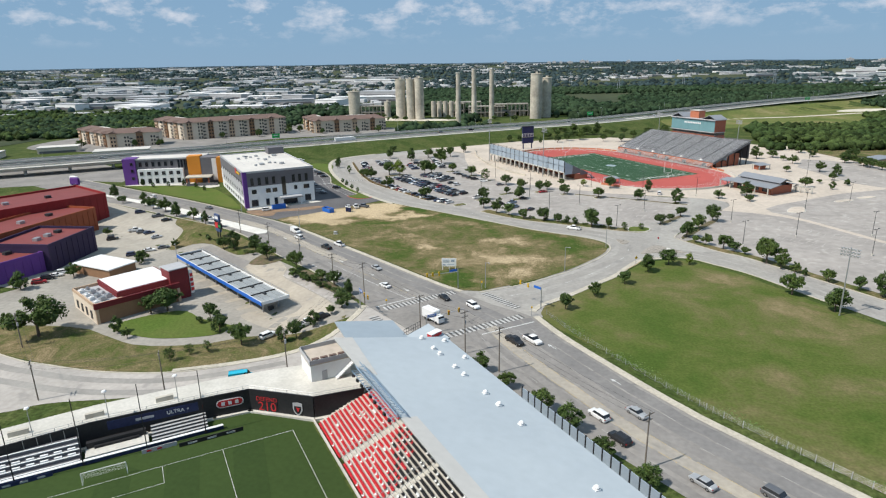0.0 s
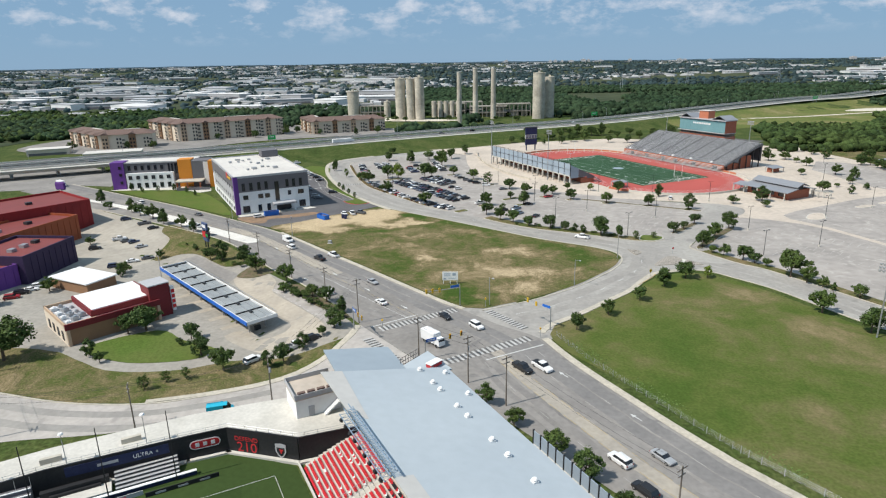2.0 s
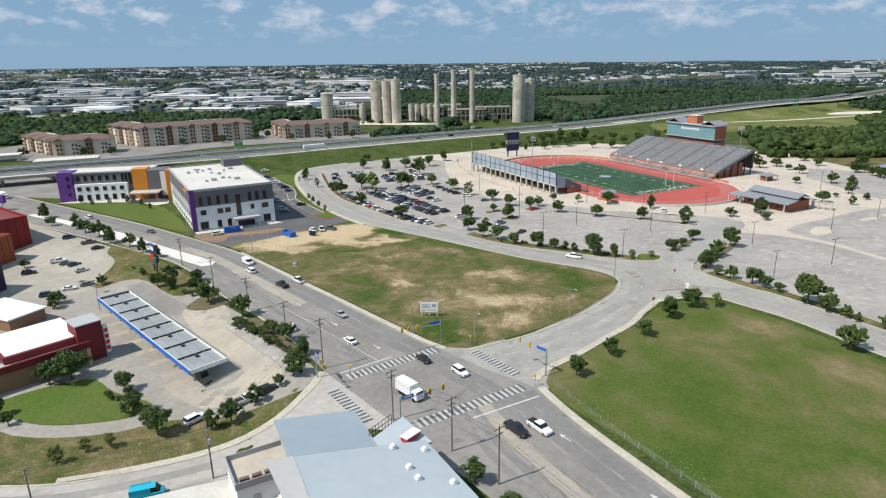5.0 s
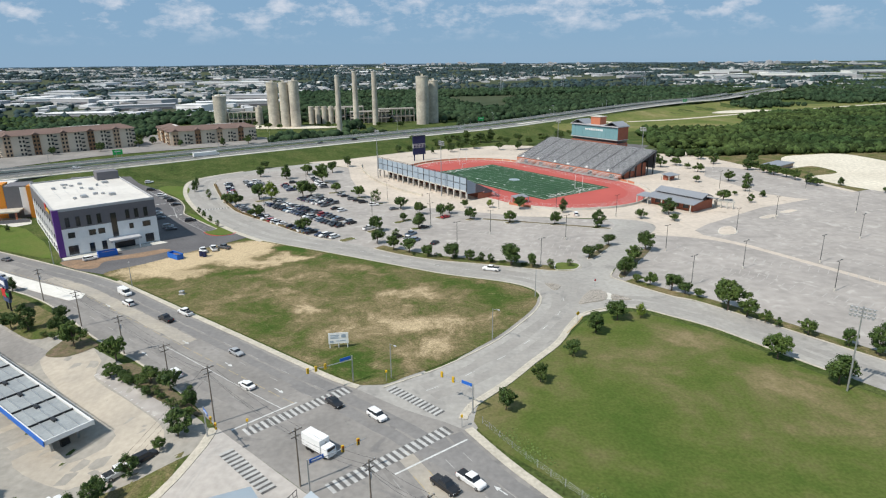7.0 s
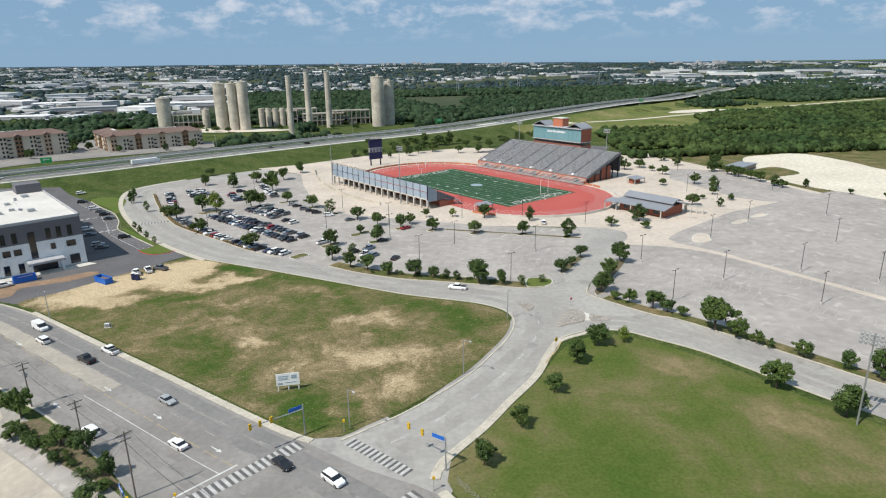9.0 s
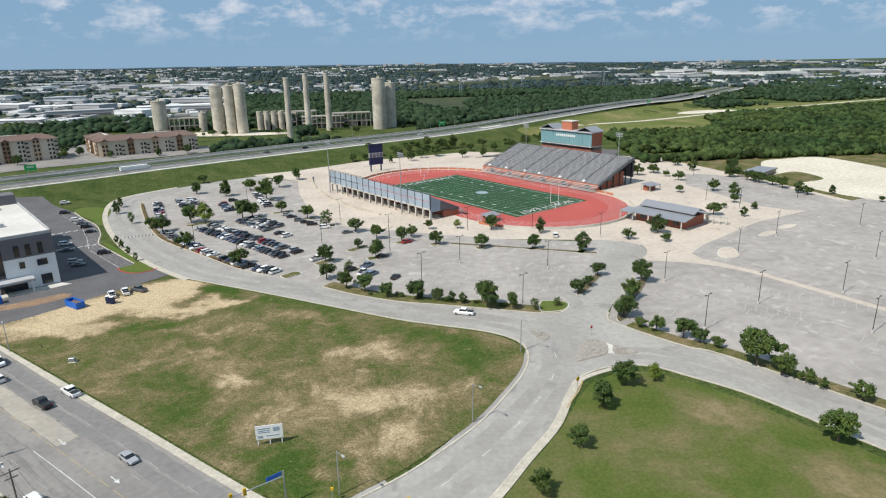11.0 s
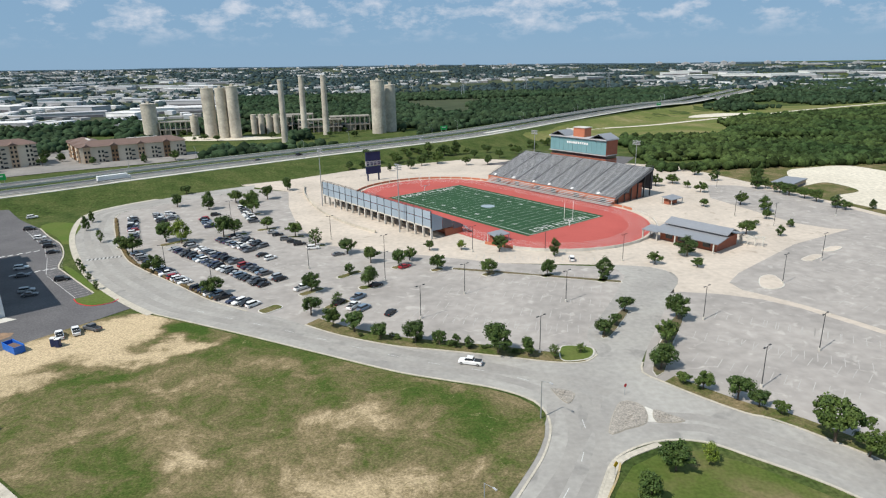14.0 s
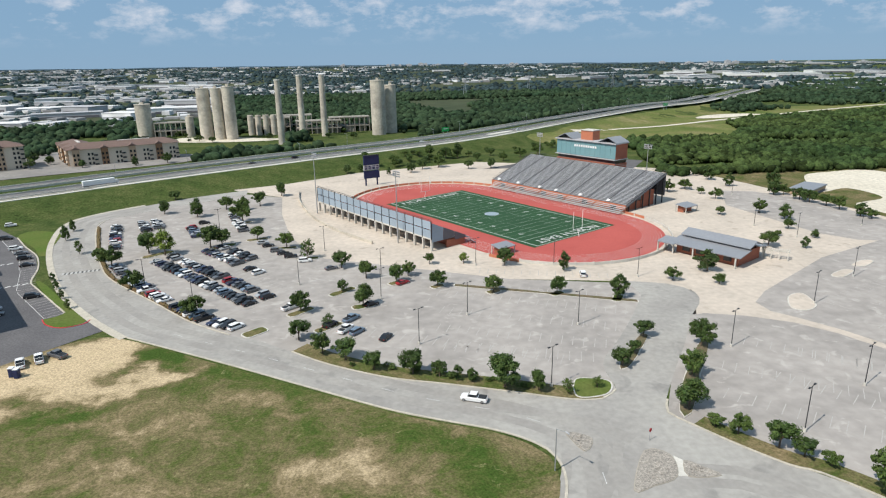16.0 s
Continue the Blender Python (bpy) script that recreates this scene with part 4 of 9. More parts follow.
# ---------------------------------------------------------------- football stadium
ST = pose(47.4, 423.8, 0, 0, 0, 34.0)


def lettering(name, words, size, m, material, parent=None, depth=0.01, align="CENTER"):
    cu = bpy.data.curves.new(name, "FONT")
    cu.body, cu.size, cu.align_x, cu.align_y, cu.extrude = words, size, align, "CENTER", depth
    tmp = bpy.data.objects.new(name, cu)
    me = bpy.data.meshes.new_from_object(tmp)
    bpy.data.objects.remove(tmp)
    me.materials.clear()
    me.materials.append(material)
    ob = new(name, me)
    ob.matrix_basis = m
    ob.parent = parent
    return ob


def oval(hw, straight, n=28):
    pts = []
    for k in range(n + 1):
        a = math.pi * k / n
        pts.append((math.cos(a) * hw, straight + math.sin(a) * hw))
    for k in range(n + 1):
        a = math.pi + math.pi * k / n
        pts.append((math.cos(a) * hw, -straight + math.sin(a) * hw))
    return pts


field = thing("football_field", ST, "green artificial football field inside a red running track", "sports field", kind="structure")
bm = bmesh.new()
prism(bm, oval(43, 40), 0.0, 0.09)
part("running_track", bm, M["track"], field, "brick red running track")
bm = bmesh.new()
prism(bm, [(-25, -50.5), (25, -50.5), (25, 50.5), (-25, 50.5)], 0.05, 0.115)
part("turf", bm, M["turf"], field, "dark green artificial turf")
bm = bmesh.new()
for k in range(8):
    o = oval(34 + k * 1.05, 40, 40)
    o2 = oval(34.10 + k * 1.05, 40, 40)
    for i in range(len(o)):
        j = (i + 1) % len(o)
        slab(bm, [(*o[i], 0.096), (*o2[i], 0.096), (*o2[j], 0.096), (*o[j], 0.096)])
part("lane_lines", bm, M["white_paint"], field, "thin white lane lines")
bm = bmesh.new()


def flat(bm, x0, y0, x1, y1, z):
    slab(bm, [(x0, y0, z), (x1, y0, z), (x1, y1, z), (x0, y1, z)])


for s in (-1, 1):
    flat(bm, s * 22.4 - 0.25, -50, s * 22.4 + 0.25, 50, 0.121)
    flat(bm, -22.4, s * 49.7 - 0.2, 22.4, s * 49.7 + 0.2, 0.1215)
    flat(bm, -22.4, s * 41.3 - 0.12, 22.4, s * 41.3 + 0.12, 0.1215)
for k in range(1, 20):
    y = -41.3 + k * 82.6 / 20
    flat(bm, -22.4, y - 0.07, 22.4, y + 0.07, 0.1222)
    for sx in (-7, 7):
        for d in (-1.65, -0.83, 0.83, 1.65):
            flat(bm, sx - 0.35, y + d - 0.06, sx + 0.35, y + d + 0.06, 0.1222)
part("field_lines", bm, M["turf_paint"], field, "white yard lines")
bm = bmesh.new()
prism(bm, [(math.cos(k * math.tau / 24) * 3.4, math.sin(k * math.tau / 24) * 3.4) for k in range(24)], 0.1, 0.124)
part("centre_emblem", bm, M["mesh_panel"], field, "pale blue round emblem at midfield")
for k, num in ((2, "10"), (4, "20"), (6, "30"), (8, "40"), (10, "50"), (12, "40"), (14, "30"), (16, "20"), (18, "10")):
    y = -41.3 + k * 82.6 / 20
    lettering("yard_number", num, 2.6, pose(-15, y, 0.126, 0, 0, -90), M["white_paint"], field, 0.001)
    lettering("yard_number", num, 2.6, pose(15, y, 0.126, 0, 0, 90), M["white_paint"], field, 0.001)
lettering("end_zone_words", "NORTH EAST", 6.2, pose(0, -45.6, 0.126, 0, 0, 180), M["white_paint"], field, 0.001)
lettering("end_zone_words", "NORTH EAST", 6.2, pose(0, 45.6, 0.126, 0, 0, 0), M["white_paint"], field, 0.001)


def goal_post(s):
    t = thing("goal_post", ST @ pose(0, s * 51.5, 0.09), "tall slender white football goal post", "goal post", "goal posts")
    bm = bmesh.new()
    tube(bm, (0, 0, 0), (0, -s * 0.9, 3.0), 0.12)
    part("neck", bm, M["white"], t)
    bm = bmesh.new()
    tube(bm, (-2.8, -s * 0.9, 3.0), (2.8, -s * 0.9, 3.0), 0.09)
    part("crossbar", bm, M["white"], t)
    for sx in (-2.8, 2.8):
        bm = bmesh.new()
        tube(bm, (sx, -s * 0.9, 2.95), (sx, -s * 0.9, 10.5), 0.08)
        part("upright", bm, M["white"], t)


goal_post(-1)
goal_post(1)

# wall round the track
wall = thing("perimeter_wall", ST, "low orange brick wall with pale posts round the track", "wall", kind="structure")
ring = oval(45.5, 40, 22)
for i in range(len(ring)):
    a, b = Vector(ring[i]), Vector(ring[(i + 1) % len(ring)])
    if abs(a.x) > 40 and abs(b.x) > 40 and abs(a.y) < 42:
        continue
    c, d = (a + b) / 2, b - a
    n = max(1, round(d.length / 6))
    for k in range(n):
        p, q = a + d * k / n, a + d * (k + 1) / n
        ang = math.atan2(d.y, d.x)
        near_side = p.y < -55
        bm = bmesh.new()
        box(bm, (*((p + q) / 2), 0.55), ((q - p).length - 0.5, 0.3, 1.1), ang)
        part("wall_panel", bm, M["concrete"] if near_side else M["orange_brick"], wall)
        bm = bmesh.new()
        box(bm, (*p, 0.65), (0.55, 0.5, 1.3), ang)
        part("wall_post", bm, M["concrete"], wall)

# near stand with its screened back
nstand = thing("visitor_stand", ST @ pose(-57, 16.5, 0), "raised aluminium visitor stand with pale blue screens on its back", "grandstand")
NH = 44.5
bm = bmesh.new()
rows = 18
for r in range(rows):
    x0 = 1.0 + (rows - 1 - r) * 1.0
    z = 2.3 + r * 0.46
    box(bm, (x0 + 0.5, 0, z - 0.1), (1.0, 2 * NH - 0.6, 0.2))
    box(bm, (x0 + 0.25, 0, z + 0.3), (0.3, 2 * NH - 3, 0.06))
    box(bm, (x0 + 0.98, 0, z - 0.25), (0.05, 2 * NH - 0.6, 0.4))
part("seating", bm, M["seat_metal"], nstand, "rows of aluminium benches")
cols = 16
pw = 2 * NH / cols
bm = bmesh.new()
box(bm, (0, 0, 0), (0.12, pw - 0.35, 3.1))
panel = part("screen_panel", bm, M["mesh_panel"], nstand)
first = True
for i in range(cols):
    for z in (6.6, 10.0):
        m = pose(-0.1, -NH + pw * (i + 0.5), z)
        if first:
            panel.matrix_basis, first = m, False
        else:
            share(panel, m, nstand)
bm = bmesh.new()
box(bm, (0, 0, 0), (0.3, 0.3, 7.2))
rib = part("screen_post", bm, M["dark_metal"], nstand)
bm = bmesh.new()
box(bm, (0, 0, 2.5), (0.9, 0.7, 5.0))
col = part("column", bm, M["concrete"], nstand, "pale concrete column")
for i in range(cols + 1):
    m = pose(-0.15, -NH + pw * i, 8.25)
    if i:
        share(rib, m, nstand)
        share(col, pose(0.3, min(-NH + pw * i, NH - 0.4), 0), nstand)
    else:
        rib.matrix_basis, col.matrix_basis = m, pose(0.3, -NH + 0.4, 0)
bm = bmesh.new()
box(bm, (0.3, 0, 4.75), (1.0, 2 * NH, 0.6))
part("beam", bm, M["concrete"], nstand, "long pale concrete beam")
bm = bmesh.new()
for z in (11.75, 12.3):
    box(bm, (-0.1, 0, z), (0.18, 2 * NH, 0.1))
for i in range(60):
    box(bm, (-0.1, -NH + i * 2 * NH / 59, 12.0), (0.08, 0.06, 0.6))
part("top_rail", bm, M["dark_metal"], nstand)
for s in (-1, 1):
    for k, (x0, x1, top) in enumerate(((0.2, 5.6, 10.4), (5.8, 11.2, 7.9), (11.4, 16.8, 5.4))):
        bm = bmesh.new()
        d = (x1 - x0) * 0.46
        vs = [(x0, 3.6 if k < 2 else 2.6), (x1, 3.6 if k < 2 else 2.6), (x1, top - d + 0.6), (x0, top + 0.6)]
        lo = [bm.verts.new((x, s * NH - 0.08, z)) for x, z in vs]
        hi = [bm.verts.new((x, s * NH + 0.08, z)) for x, z in vs]
        bm.faces.new(lo)
        bm.faces.new(hi[::-1])
        for i in range(4):
            bm.faces.new((lo[i], hi[i], hi[(i + 1) % 4], lo[(i + 1) % 4]))
        bmesh.ops.recalc_face_normals(bm, faces=bm.faces[:])
        part("end_screen", bm, M["grey_wall"] if k else M["mesh_panel"], nstand)
    bm = bmesh.new()
    box(bm, (12.0, s * (NH - 0.5), 1.6), (9.0, 0.5, 3.0))
    part("brick_base", bm, M["brick"], nstand, "red brick base wall")
    bm = bmesh.new()
    for k in range(9):
        box(bm, (17.0 + k * 0.4, s * (NH + 1.2), 2.3 - k * 0.26), (0.42, 1.8, 0.08))
    tube(bm, (16.8, s * (NH + 2.1), 3.3), (20.4, s * (NH + 2.1), 1.0), 0.05)
    tube(bm, (16.8, s * (NH + 0.3), 3.3), (20.4, s * (NH + 0.3), 1.0), 0.05)
    for k in (0, 3.4):
        tube(bm, (16.9 + k, s * (NH + 2.1), 0), (16.9 + k, s * (NH + 2.1), 3.2 - k * 0.62), 0.06)
        tube(bm, (16.9 + k, s * (NH + 0.3), 0), (16.9 + k, s * (NH + 0.3), 3.2 - k * 0.62), 0.06)
    part("stairs", bm, M["metal"], nstand)
bm = bmesh.new()
box(bm, (9.5, 0, 2.0), (0.3, 2 * NH - 2, 3.8))
part("inner_wall", bm, M["brick"], nstand, "brick wall in the shade under the seats")

# main grandstand
grand = thing("grandstand", ST @ pose(47, 5, 0), "large grey stepped grandstand on an orange brick base", "grandstand")
GH = 45.0
rows = 30
sections = 8
sw = 2 * GH / sections


def flight(bm, x0, run, z0, rise, n, y0, y1, thick=0.5):
    """One stepped slab: n treads going up along x, from y0 to y1."""
    top, low = [(x0, z0 - rise)], []
    for r in range(n):
        top += [(x0 + r * run, z0 + r * rise), (x0 + (r + 1) * run, z0 + r * rise)]
    low = [(x0 + n * run, z0 + (n - 1) * rise - thick), (x0, z0 - rise - thick)]
    prof = top + low
    va, vb = [bm.verts.new((x, y0, z)) for x, z in prof], [bm.verts.new((x, y1, z)) for x, z in prof]
    k = len(prof)
    for i in range(k):
        bm.faces.new((va[i], va[(i + 1) % k], vb[(i + 1) % k], vb[i]))
    bm.faces.new(va)
    bm.faces.new(vb[::-1])
    bmesh.ops.recalc_face_normals(bm, faces=bm.faces[:])


bench0 = None
for s in range(sections):
    bm = bmesh.new()
    y0, y1 = -GH + s * sw + 0.55, -GH + (s + 1) * sw - 0.55
    flight(bm, 0.6, 1.02, 3.27, 0.375, rows, y0, y1)
    blk_ = part("seating_block", bm, M["tread"], grand)
    for r in range(rows):
        m = pose(0.6 + r * 1.02 + 0.72, (y0 + y1) / 2, 3.1 + r * 0.375 + 0.42)
        if bench0 is None:
            bm = bmesh.new()
            box(bm, (0, 0, 0), (0.42, y1 - y0 - 0.2, 0.12))
            bench0 = part("bench", bm, M["seat_metal"], blk_)
            bench0.matrix_basis = m
        else:
            share(bench0, m, blk_)
for s in range(sections + 1):
    y = -GH + s * sw
    bm = bmesh.new()
    flight(bm, 0.6, 1.02, 3.3, 0.375, rows, y - 0.54, y + 0.54)
    part("aisle", bm, M["tread"], grand, "grey aisle steps")
bm = bmesh.new()
box(bm, (0.3, 0, 1.6), (0.6, 2 * GH, 3.2))
part("front_wall", bm, M["orange_brick"], grand, "orange brick front wall")
for s in (0.6, 2.1, 3.5, 4.5, 5.9, 7.2):
    bm = bmesh.new()
    # black panel on the brick gives the entrance its shade
    box(bm, (-0.03, -GH + s * sw, 1.3), (0.08, 3.4, 2.2))
    part("opening", bm, M["black"], grand, "entrance opening, its shade a black panel")
    bm = bmesh.new()
    box(bm, (0.9, -GH + s * sw + 3.5, 4.0), (1.6, 1.6, 0.5))
    box(bm, (0.9, -GH + s * sw + 3.5, 4.5), (0.1, 1.6, 0.6))
    part("ledge", bm, M["white"], grand, "small white landing")
bm = bmesh.new()
box(bm, (31.4, 0, 9), (0.4, 2 * GH, 11.0))
for r in range(40):
    box(bm, (31.4, -GH + r * 2 * GH / 39, 14.9), (0.06, 0.06, 1.2))
box(bm, (31.4, 0, 15.5), (0.08, 2 * GH, 0.08))
part("back_wall", bm, M["grey_wall"], grand)
for s in (-1, 1):
    for k in range(6):
        bm = bmesh.new()
        x = 3 + k * 5.4
        top = 2.9 + (x - 0.6) / 1.02 * 0.375
        box(bm, (x, s * (GH - 0.3), top / 2), (0.5, 0.5, top))
        part("column", bm, M["dark_metal"], grand)
    bm = bmesh.new()
    tube(bm, (0.6, s * GH, 4.2), (31, s * GH, 15.4), 0.07)
    tube(bm, (0.6, s * GH, 3.0), (31, s * GH, 14.2), 0.25)
    part("end_rail", bm, M["dark_metal"], grand)
    bm = bmesh.new()
    for a, b in ((3, 13.8), (13.8, 24.6)):
        za, zb = 2.9 + (a - 0.6) * 0.36, 2.9 + (b - 0.6) * 0.36
        box(bm, ((a + b) / 2, s * (GH - 1.4), za / 2), (b - a - 0.6, 0.3, za))
    part("end_wall", bm, M["brick"], grand)
for k in range(5):
    bl = thing("bleacher", ST @ pose(40.6, -33 + k * 17.6, 0), "low aluminium bleacher in front of the grandstand", "bleacher", "front bleachers")
    for r in range(5):
        bm = bmesh.new()
        box(bm, (0.4 + r * 1.05, 0, 0.7 + r * 0.55), (0.95, 16.4, 0.1))
        part("bench", bm, M["aluminium"], bl)
    for y in (-8, -4, 0, 4, 8):
        bm = bmesh.new()
        tube(bm, (0.2, y, 0.5), (5.0, y, 2.9), 0.06)
        for r in range(4):
            tube(bm, (0.4 + r * 1.4, y, 0.05), (0.4 + r * 1.4, y, 0.6 + r * 0.7), 0.05)
        part("frame", bm, M["metal"], bl)

# press box
press = thing("press_box", ST @ pose(80, 11, 0), "tall press box with a teal glass front and grey gable roofs", "press box")
bm = bmesh.new()
box(bm, (5, 0, 7.5), (10, 40, 15))
part("base", bm, M["brick"], press, "brick base")
bm = bmesh.new()
box(bm, (5.3, 0, 16.0), (9.4, 39, 2.4))
part("lower_glazing", bm, M["glass"], press, "dark strip of windows")
bm = bmesh.new()
box(bm, (5, 0, 21.2), (10.0, 40.0, 8.0))
part("body", bm, M["brick"], press, "brick side walls")
bm = bmesh.new()
box(bm, (4.6, 0, 25.5), (11.5, 41.2, 0.5))
box(bm, (4.6, 0, 17.1), (11.2, 40.8, 0.3))
part("cornice", bm, M["light_grey"], press)
n = 12
bm = bmesh.new()
box(bm, (0, 0, 0), (0.2, 40 / n - 0.12, 7.6))
gp = part("glass_panel", bm, M["blue_glass"], press)
for i in range(n):
    m = pose(-0.12, -20 + 40 / n * (i + 0.5), 21.2)
    if i:
        share(gp, m, press)
    else:
        gp.matrix_basis = m
bm = bmesh.new()
for k in range(10):
    box(bm, (-0.3, -7 + k * 1.55, 22.6), (0.1, 1.0, 1.2))
part("name_letters", bm, M["white"], press, "row of white letters on the glass")


def gable(bm, x0, x1, y0, y1, z0, z1, over=0.5, thick=0.25):
    """A gable roof with its ridge along x."""
    ym = (y0 + y1) / 2
    for s, ya in ((-1, y0 - over), (1, y1 + over)):
        v = [(x0 - over, ya, z0), (x1 + over, ya, z0), (x1 + over, ym, z1), (x0 - over, ym, z1)]
        a = [bm.verts.new(p) for p in v]
        b = [bm.verts.new((p[0], p[1], p[2] - thick)) for p in v]
        fs = [a, b[::-1]] + [[a[i], b[i], b[(i + 1) % 4], a[(i + 1) % 4]] for i in range(4)]
        for f in fs:
            bm.faces.new(f)
    bmesh.ops.recalc_face_normals(bm, faces=bm.faces[:])


for y0, y1 in ((-20, -9), (9, 20)):
    bm = bmesh.new()
    gable(bm, 0, 10, y0, y1, 25.9, 28.6)
    part("gable_roof", bm, M["standing_seam"], press, "grey metal gable roof")
bm = bmesh.new()
box(bm, (5, 1, 28.2), (6, 8, 5.0))
part("tower", bm, M["orange_brick"], press, "orange brick roof tower")
bm = bmesh.new()
box(bm, (5, 1, 30.9), (6.8, 8.8, 0.35))
part("tower_cap", bm, M["concrete"], press)

# scoreboard
sb = thing("scoreboard", pose(-10, 503, 0, 0, 0, 27), "navy and white football scoreboard on steel legs", "scoreboard")
for x in (-3.6, 3.6):
    bm = bmesh.new()
    box(bm, (x, 0, 8.5), (0.7, 0.7, 17))
    part("leg", bm, M["navy"], sb)
for z, h, mt, nm in ((14.6, 5.0, "navy", "screen"), (10.5, 2.8, "light_grey", "board"), (6.5, 4.4, "navy", "panel")):
    bm = bmesh.new()
    box(bm, (0, -0.4, z), (9.6, 0.9, h))
    part(nm, bm, M[mt], sb)
bm = bmesh.new()
for r, z in enumerate((11.2, 10.3, 9.7)):
    for k in range(4):
        box(bm, (-3.6 + k * 2.4, -0.9, z), (1.6, 0.06, 0.45))
part("readouts", bm, M["navy"], sb, "dark readout bars")
bm = bmesh.new()
box(bm, (0, -0.4, 17.4), (10, 1.2, 0.4))
part("cap", bm, M["dark_metal"], sb)


def floodlight(m, h, rows=3, cols=6, group="stadium floodlights"):
    t = thing("floodlight_mast", m, "tall galvanised steel floodlight mast with a lamp rack", "floodlight", group)
    bm = bmesh.new()
    tube(bm, (0, 0, 0), (0, 0, h), 0.28 if h > 22 else 0.2, 0.13, 10)
    part("mast", bm, M["metal"], t)
    bm = bmesh.new()
    for r in range(rows):
        box(bm, (0, 0, h - 0.4 - r * 0.85), (cols * 0.8, 0.12, 0.12))
    part("rack", bm, M["metal"], t)
    bm = bmesh.new()
    tube(bm, (0, 0.05, 0), (0, 0.5, -0.15), 0.16, 0.32, 8)
    lamp = part("lamp", bm, M["light_grey"], t)
    k = 0
    for r in range(rows):
        for c in range(cols):
            mm = pose((c - (cols - 1) / 2) * 0.8, 0, h - 0.4 - r * 0.85)
            if k:
                share(lamp, mm, t)
            else:
                lamp.matrix_basis = mm
            k += 1
    return t


floodlight(ST @ pose(-60, 57, 0, 0, 0, -90), 29)
floodlight(ST @ pose(-60, -10, 0, 0, 0, -90), 29)
floodlight(ST @ pose(83, 47, 0, 0, 0, 90), 27)
floodlight(ST @ pose(83, -26, 0, 0, 0, 90), 27)
floodlight(pose(86, 177, 0, 0, 0, 138), 19.7, group="lawn floodlights")

# concession building by the near end of the track
cb = thing("concession_building", ST @ pose(18, -100, 0) @ Matrix.Diagonal((1, 0.86, 1.25, 1)), "brick concession building with tiered grey metal roofs", "building")
bm = bmesh.new()
box(bm, (0, 0, 1.7), (15, 27, 3.4))
part("wall", bm, M["brick"], cb)
bm = bmesh.new()
box(bm, (0, 0, 4.3), (6.5, 26, 1.8))
part("clerestory", bm, M["dark_metal"], cb)


def pitched(bm, v, thick=0.25):
    a = [bm.verts.new(p) for p in v]
    b = [bm.verts.new((p[0], p[1], p[2] - thick)) for p in v]
    bm.faces.new(a)
    bm.faces.new(b[::-1])
    for i in range(4):
        bm.faces.new((a[i], b[i], b[(i + 1) % 4], a[(i + 1) % 4]))
    bmesh.ops.recalc_face_normals(bm, faces=bm.faces[:])


for nm, v in (("lower_roof", [(-11, -16, 3.3), (-3.2, -16, 4.4), (-3.2, 15, 4.4), (-11, 15, 3.3)]), ("lower_roof", [(11, 16, 3.3), (3.2, 16, 4.4), (3.2, -15, 4.4), (11, -15, 3.3)]), ("upper_roof", [(-4.4, -16, 5.0), (0.1, -16, 6.4), (0.1, 14, 6.4), (-4.4, 14, 5.0)]), ("upper_roof", [(4.4, 14, 5.0), (0.0, 14, 6.4), (0.0, -16, 6.4), (4.4, -16, 5.0)]), ("porch_roof", [(-12, 12, 3.2), (-6, 12, 3.9), (-6, 20, 3.9), (-12, 20, 3.2)])):
    bm = bmesh.new()
    pitched(bm, v)
    part(nm, bm, M["standing_seam"], cb, "grey standing seam roof")
for x, y in ((-10.6, -14), (-10.6, -5), (-10.6, 4), (-10.6, 13), (10.6, -14), (10.6, 0), (10.6, 13), (-11.6, 19.5), (-6.3, 19.5)):
    bm = bmesh.new()
    box(bm, (x, y, 1.55), (0.45, 0.45, 3.1))
    part("post", bm, M["concrete"], cb)
for y in (-9, -3, 3, 9):
    bm = bmesh.new()
    box(bm, (-7.55, y, 1.7), (0.12, 3.4, 1.6))
    part("serving_hatch", bm, M["glass"], cb)


def shelter(name, m, w, d, h, label):
    t = thing(name, m, label, "shelter")
    bm = bmesh.new()
    pitched(bm, [(-w / 2, -d / 2, h), (w / 2, -d / 2, h), (w / 2, d / 2, h + 0.7), (-w / 2, d / 2, h + 0.7)])
    part("roof", bm, M["standing_seam"], t)
    for x in (-w / 2 + 0.3, w / 2 - 0.3):
        for y in (-d / 2 + 0.3, d / 2 - 0.3):
            bm = bmesh.new()
            box(bm, (x, y, h / 2), (0.3, 0.3, h))
            part("post", bm, M["concrete"], t)
    bm = bmesh.new()
    box(bm, (0, d * 0.15, h * 0.45), (w * 0.7, d * 0.5, h * 0.85))
    part("kiosk", bm, M["brick"], t)
    return t


shelter("ticket_shelter", pose(137, 415, 0, 0, 0, 30), 9, 6, 3.0, "small grey roofed ticket shelter on the plaza")
shelter("gate_shelter", pose(42, 363, 0, 0, 0, 34), 8, 5, 3.0, "small grey roofed gate booth by the track")
pg = thing("entry_trellis", pose(136, 344, 0, 0, 0, -35), "pale concrete entry trellis on the plaza", "trellis")
for x in (-4, -1.3, 1.3, 4):
    for y in (-1.2, 1.2):
        bm = bmesh.new()
        box(bm, (x, y, 1.5), (0.35, 0.35, 3))
        part("post", bm, M["concrete"], pg)
bm = bmesh.new()
for y in (-1.2, 1.2):
    box(bm, (0, y, 3.1), (9, 0.3, 0.3))
for k in range(12):
    box(bm, (-4.2 + k * 0.76, 0, 3.35), (0.15, 3.2, 0.2))
part("beams", bm, M["concrete"], pg)


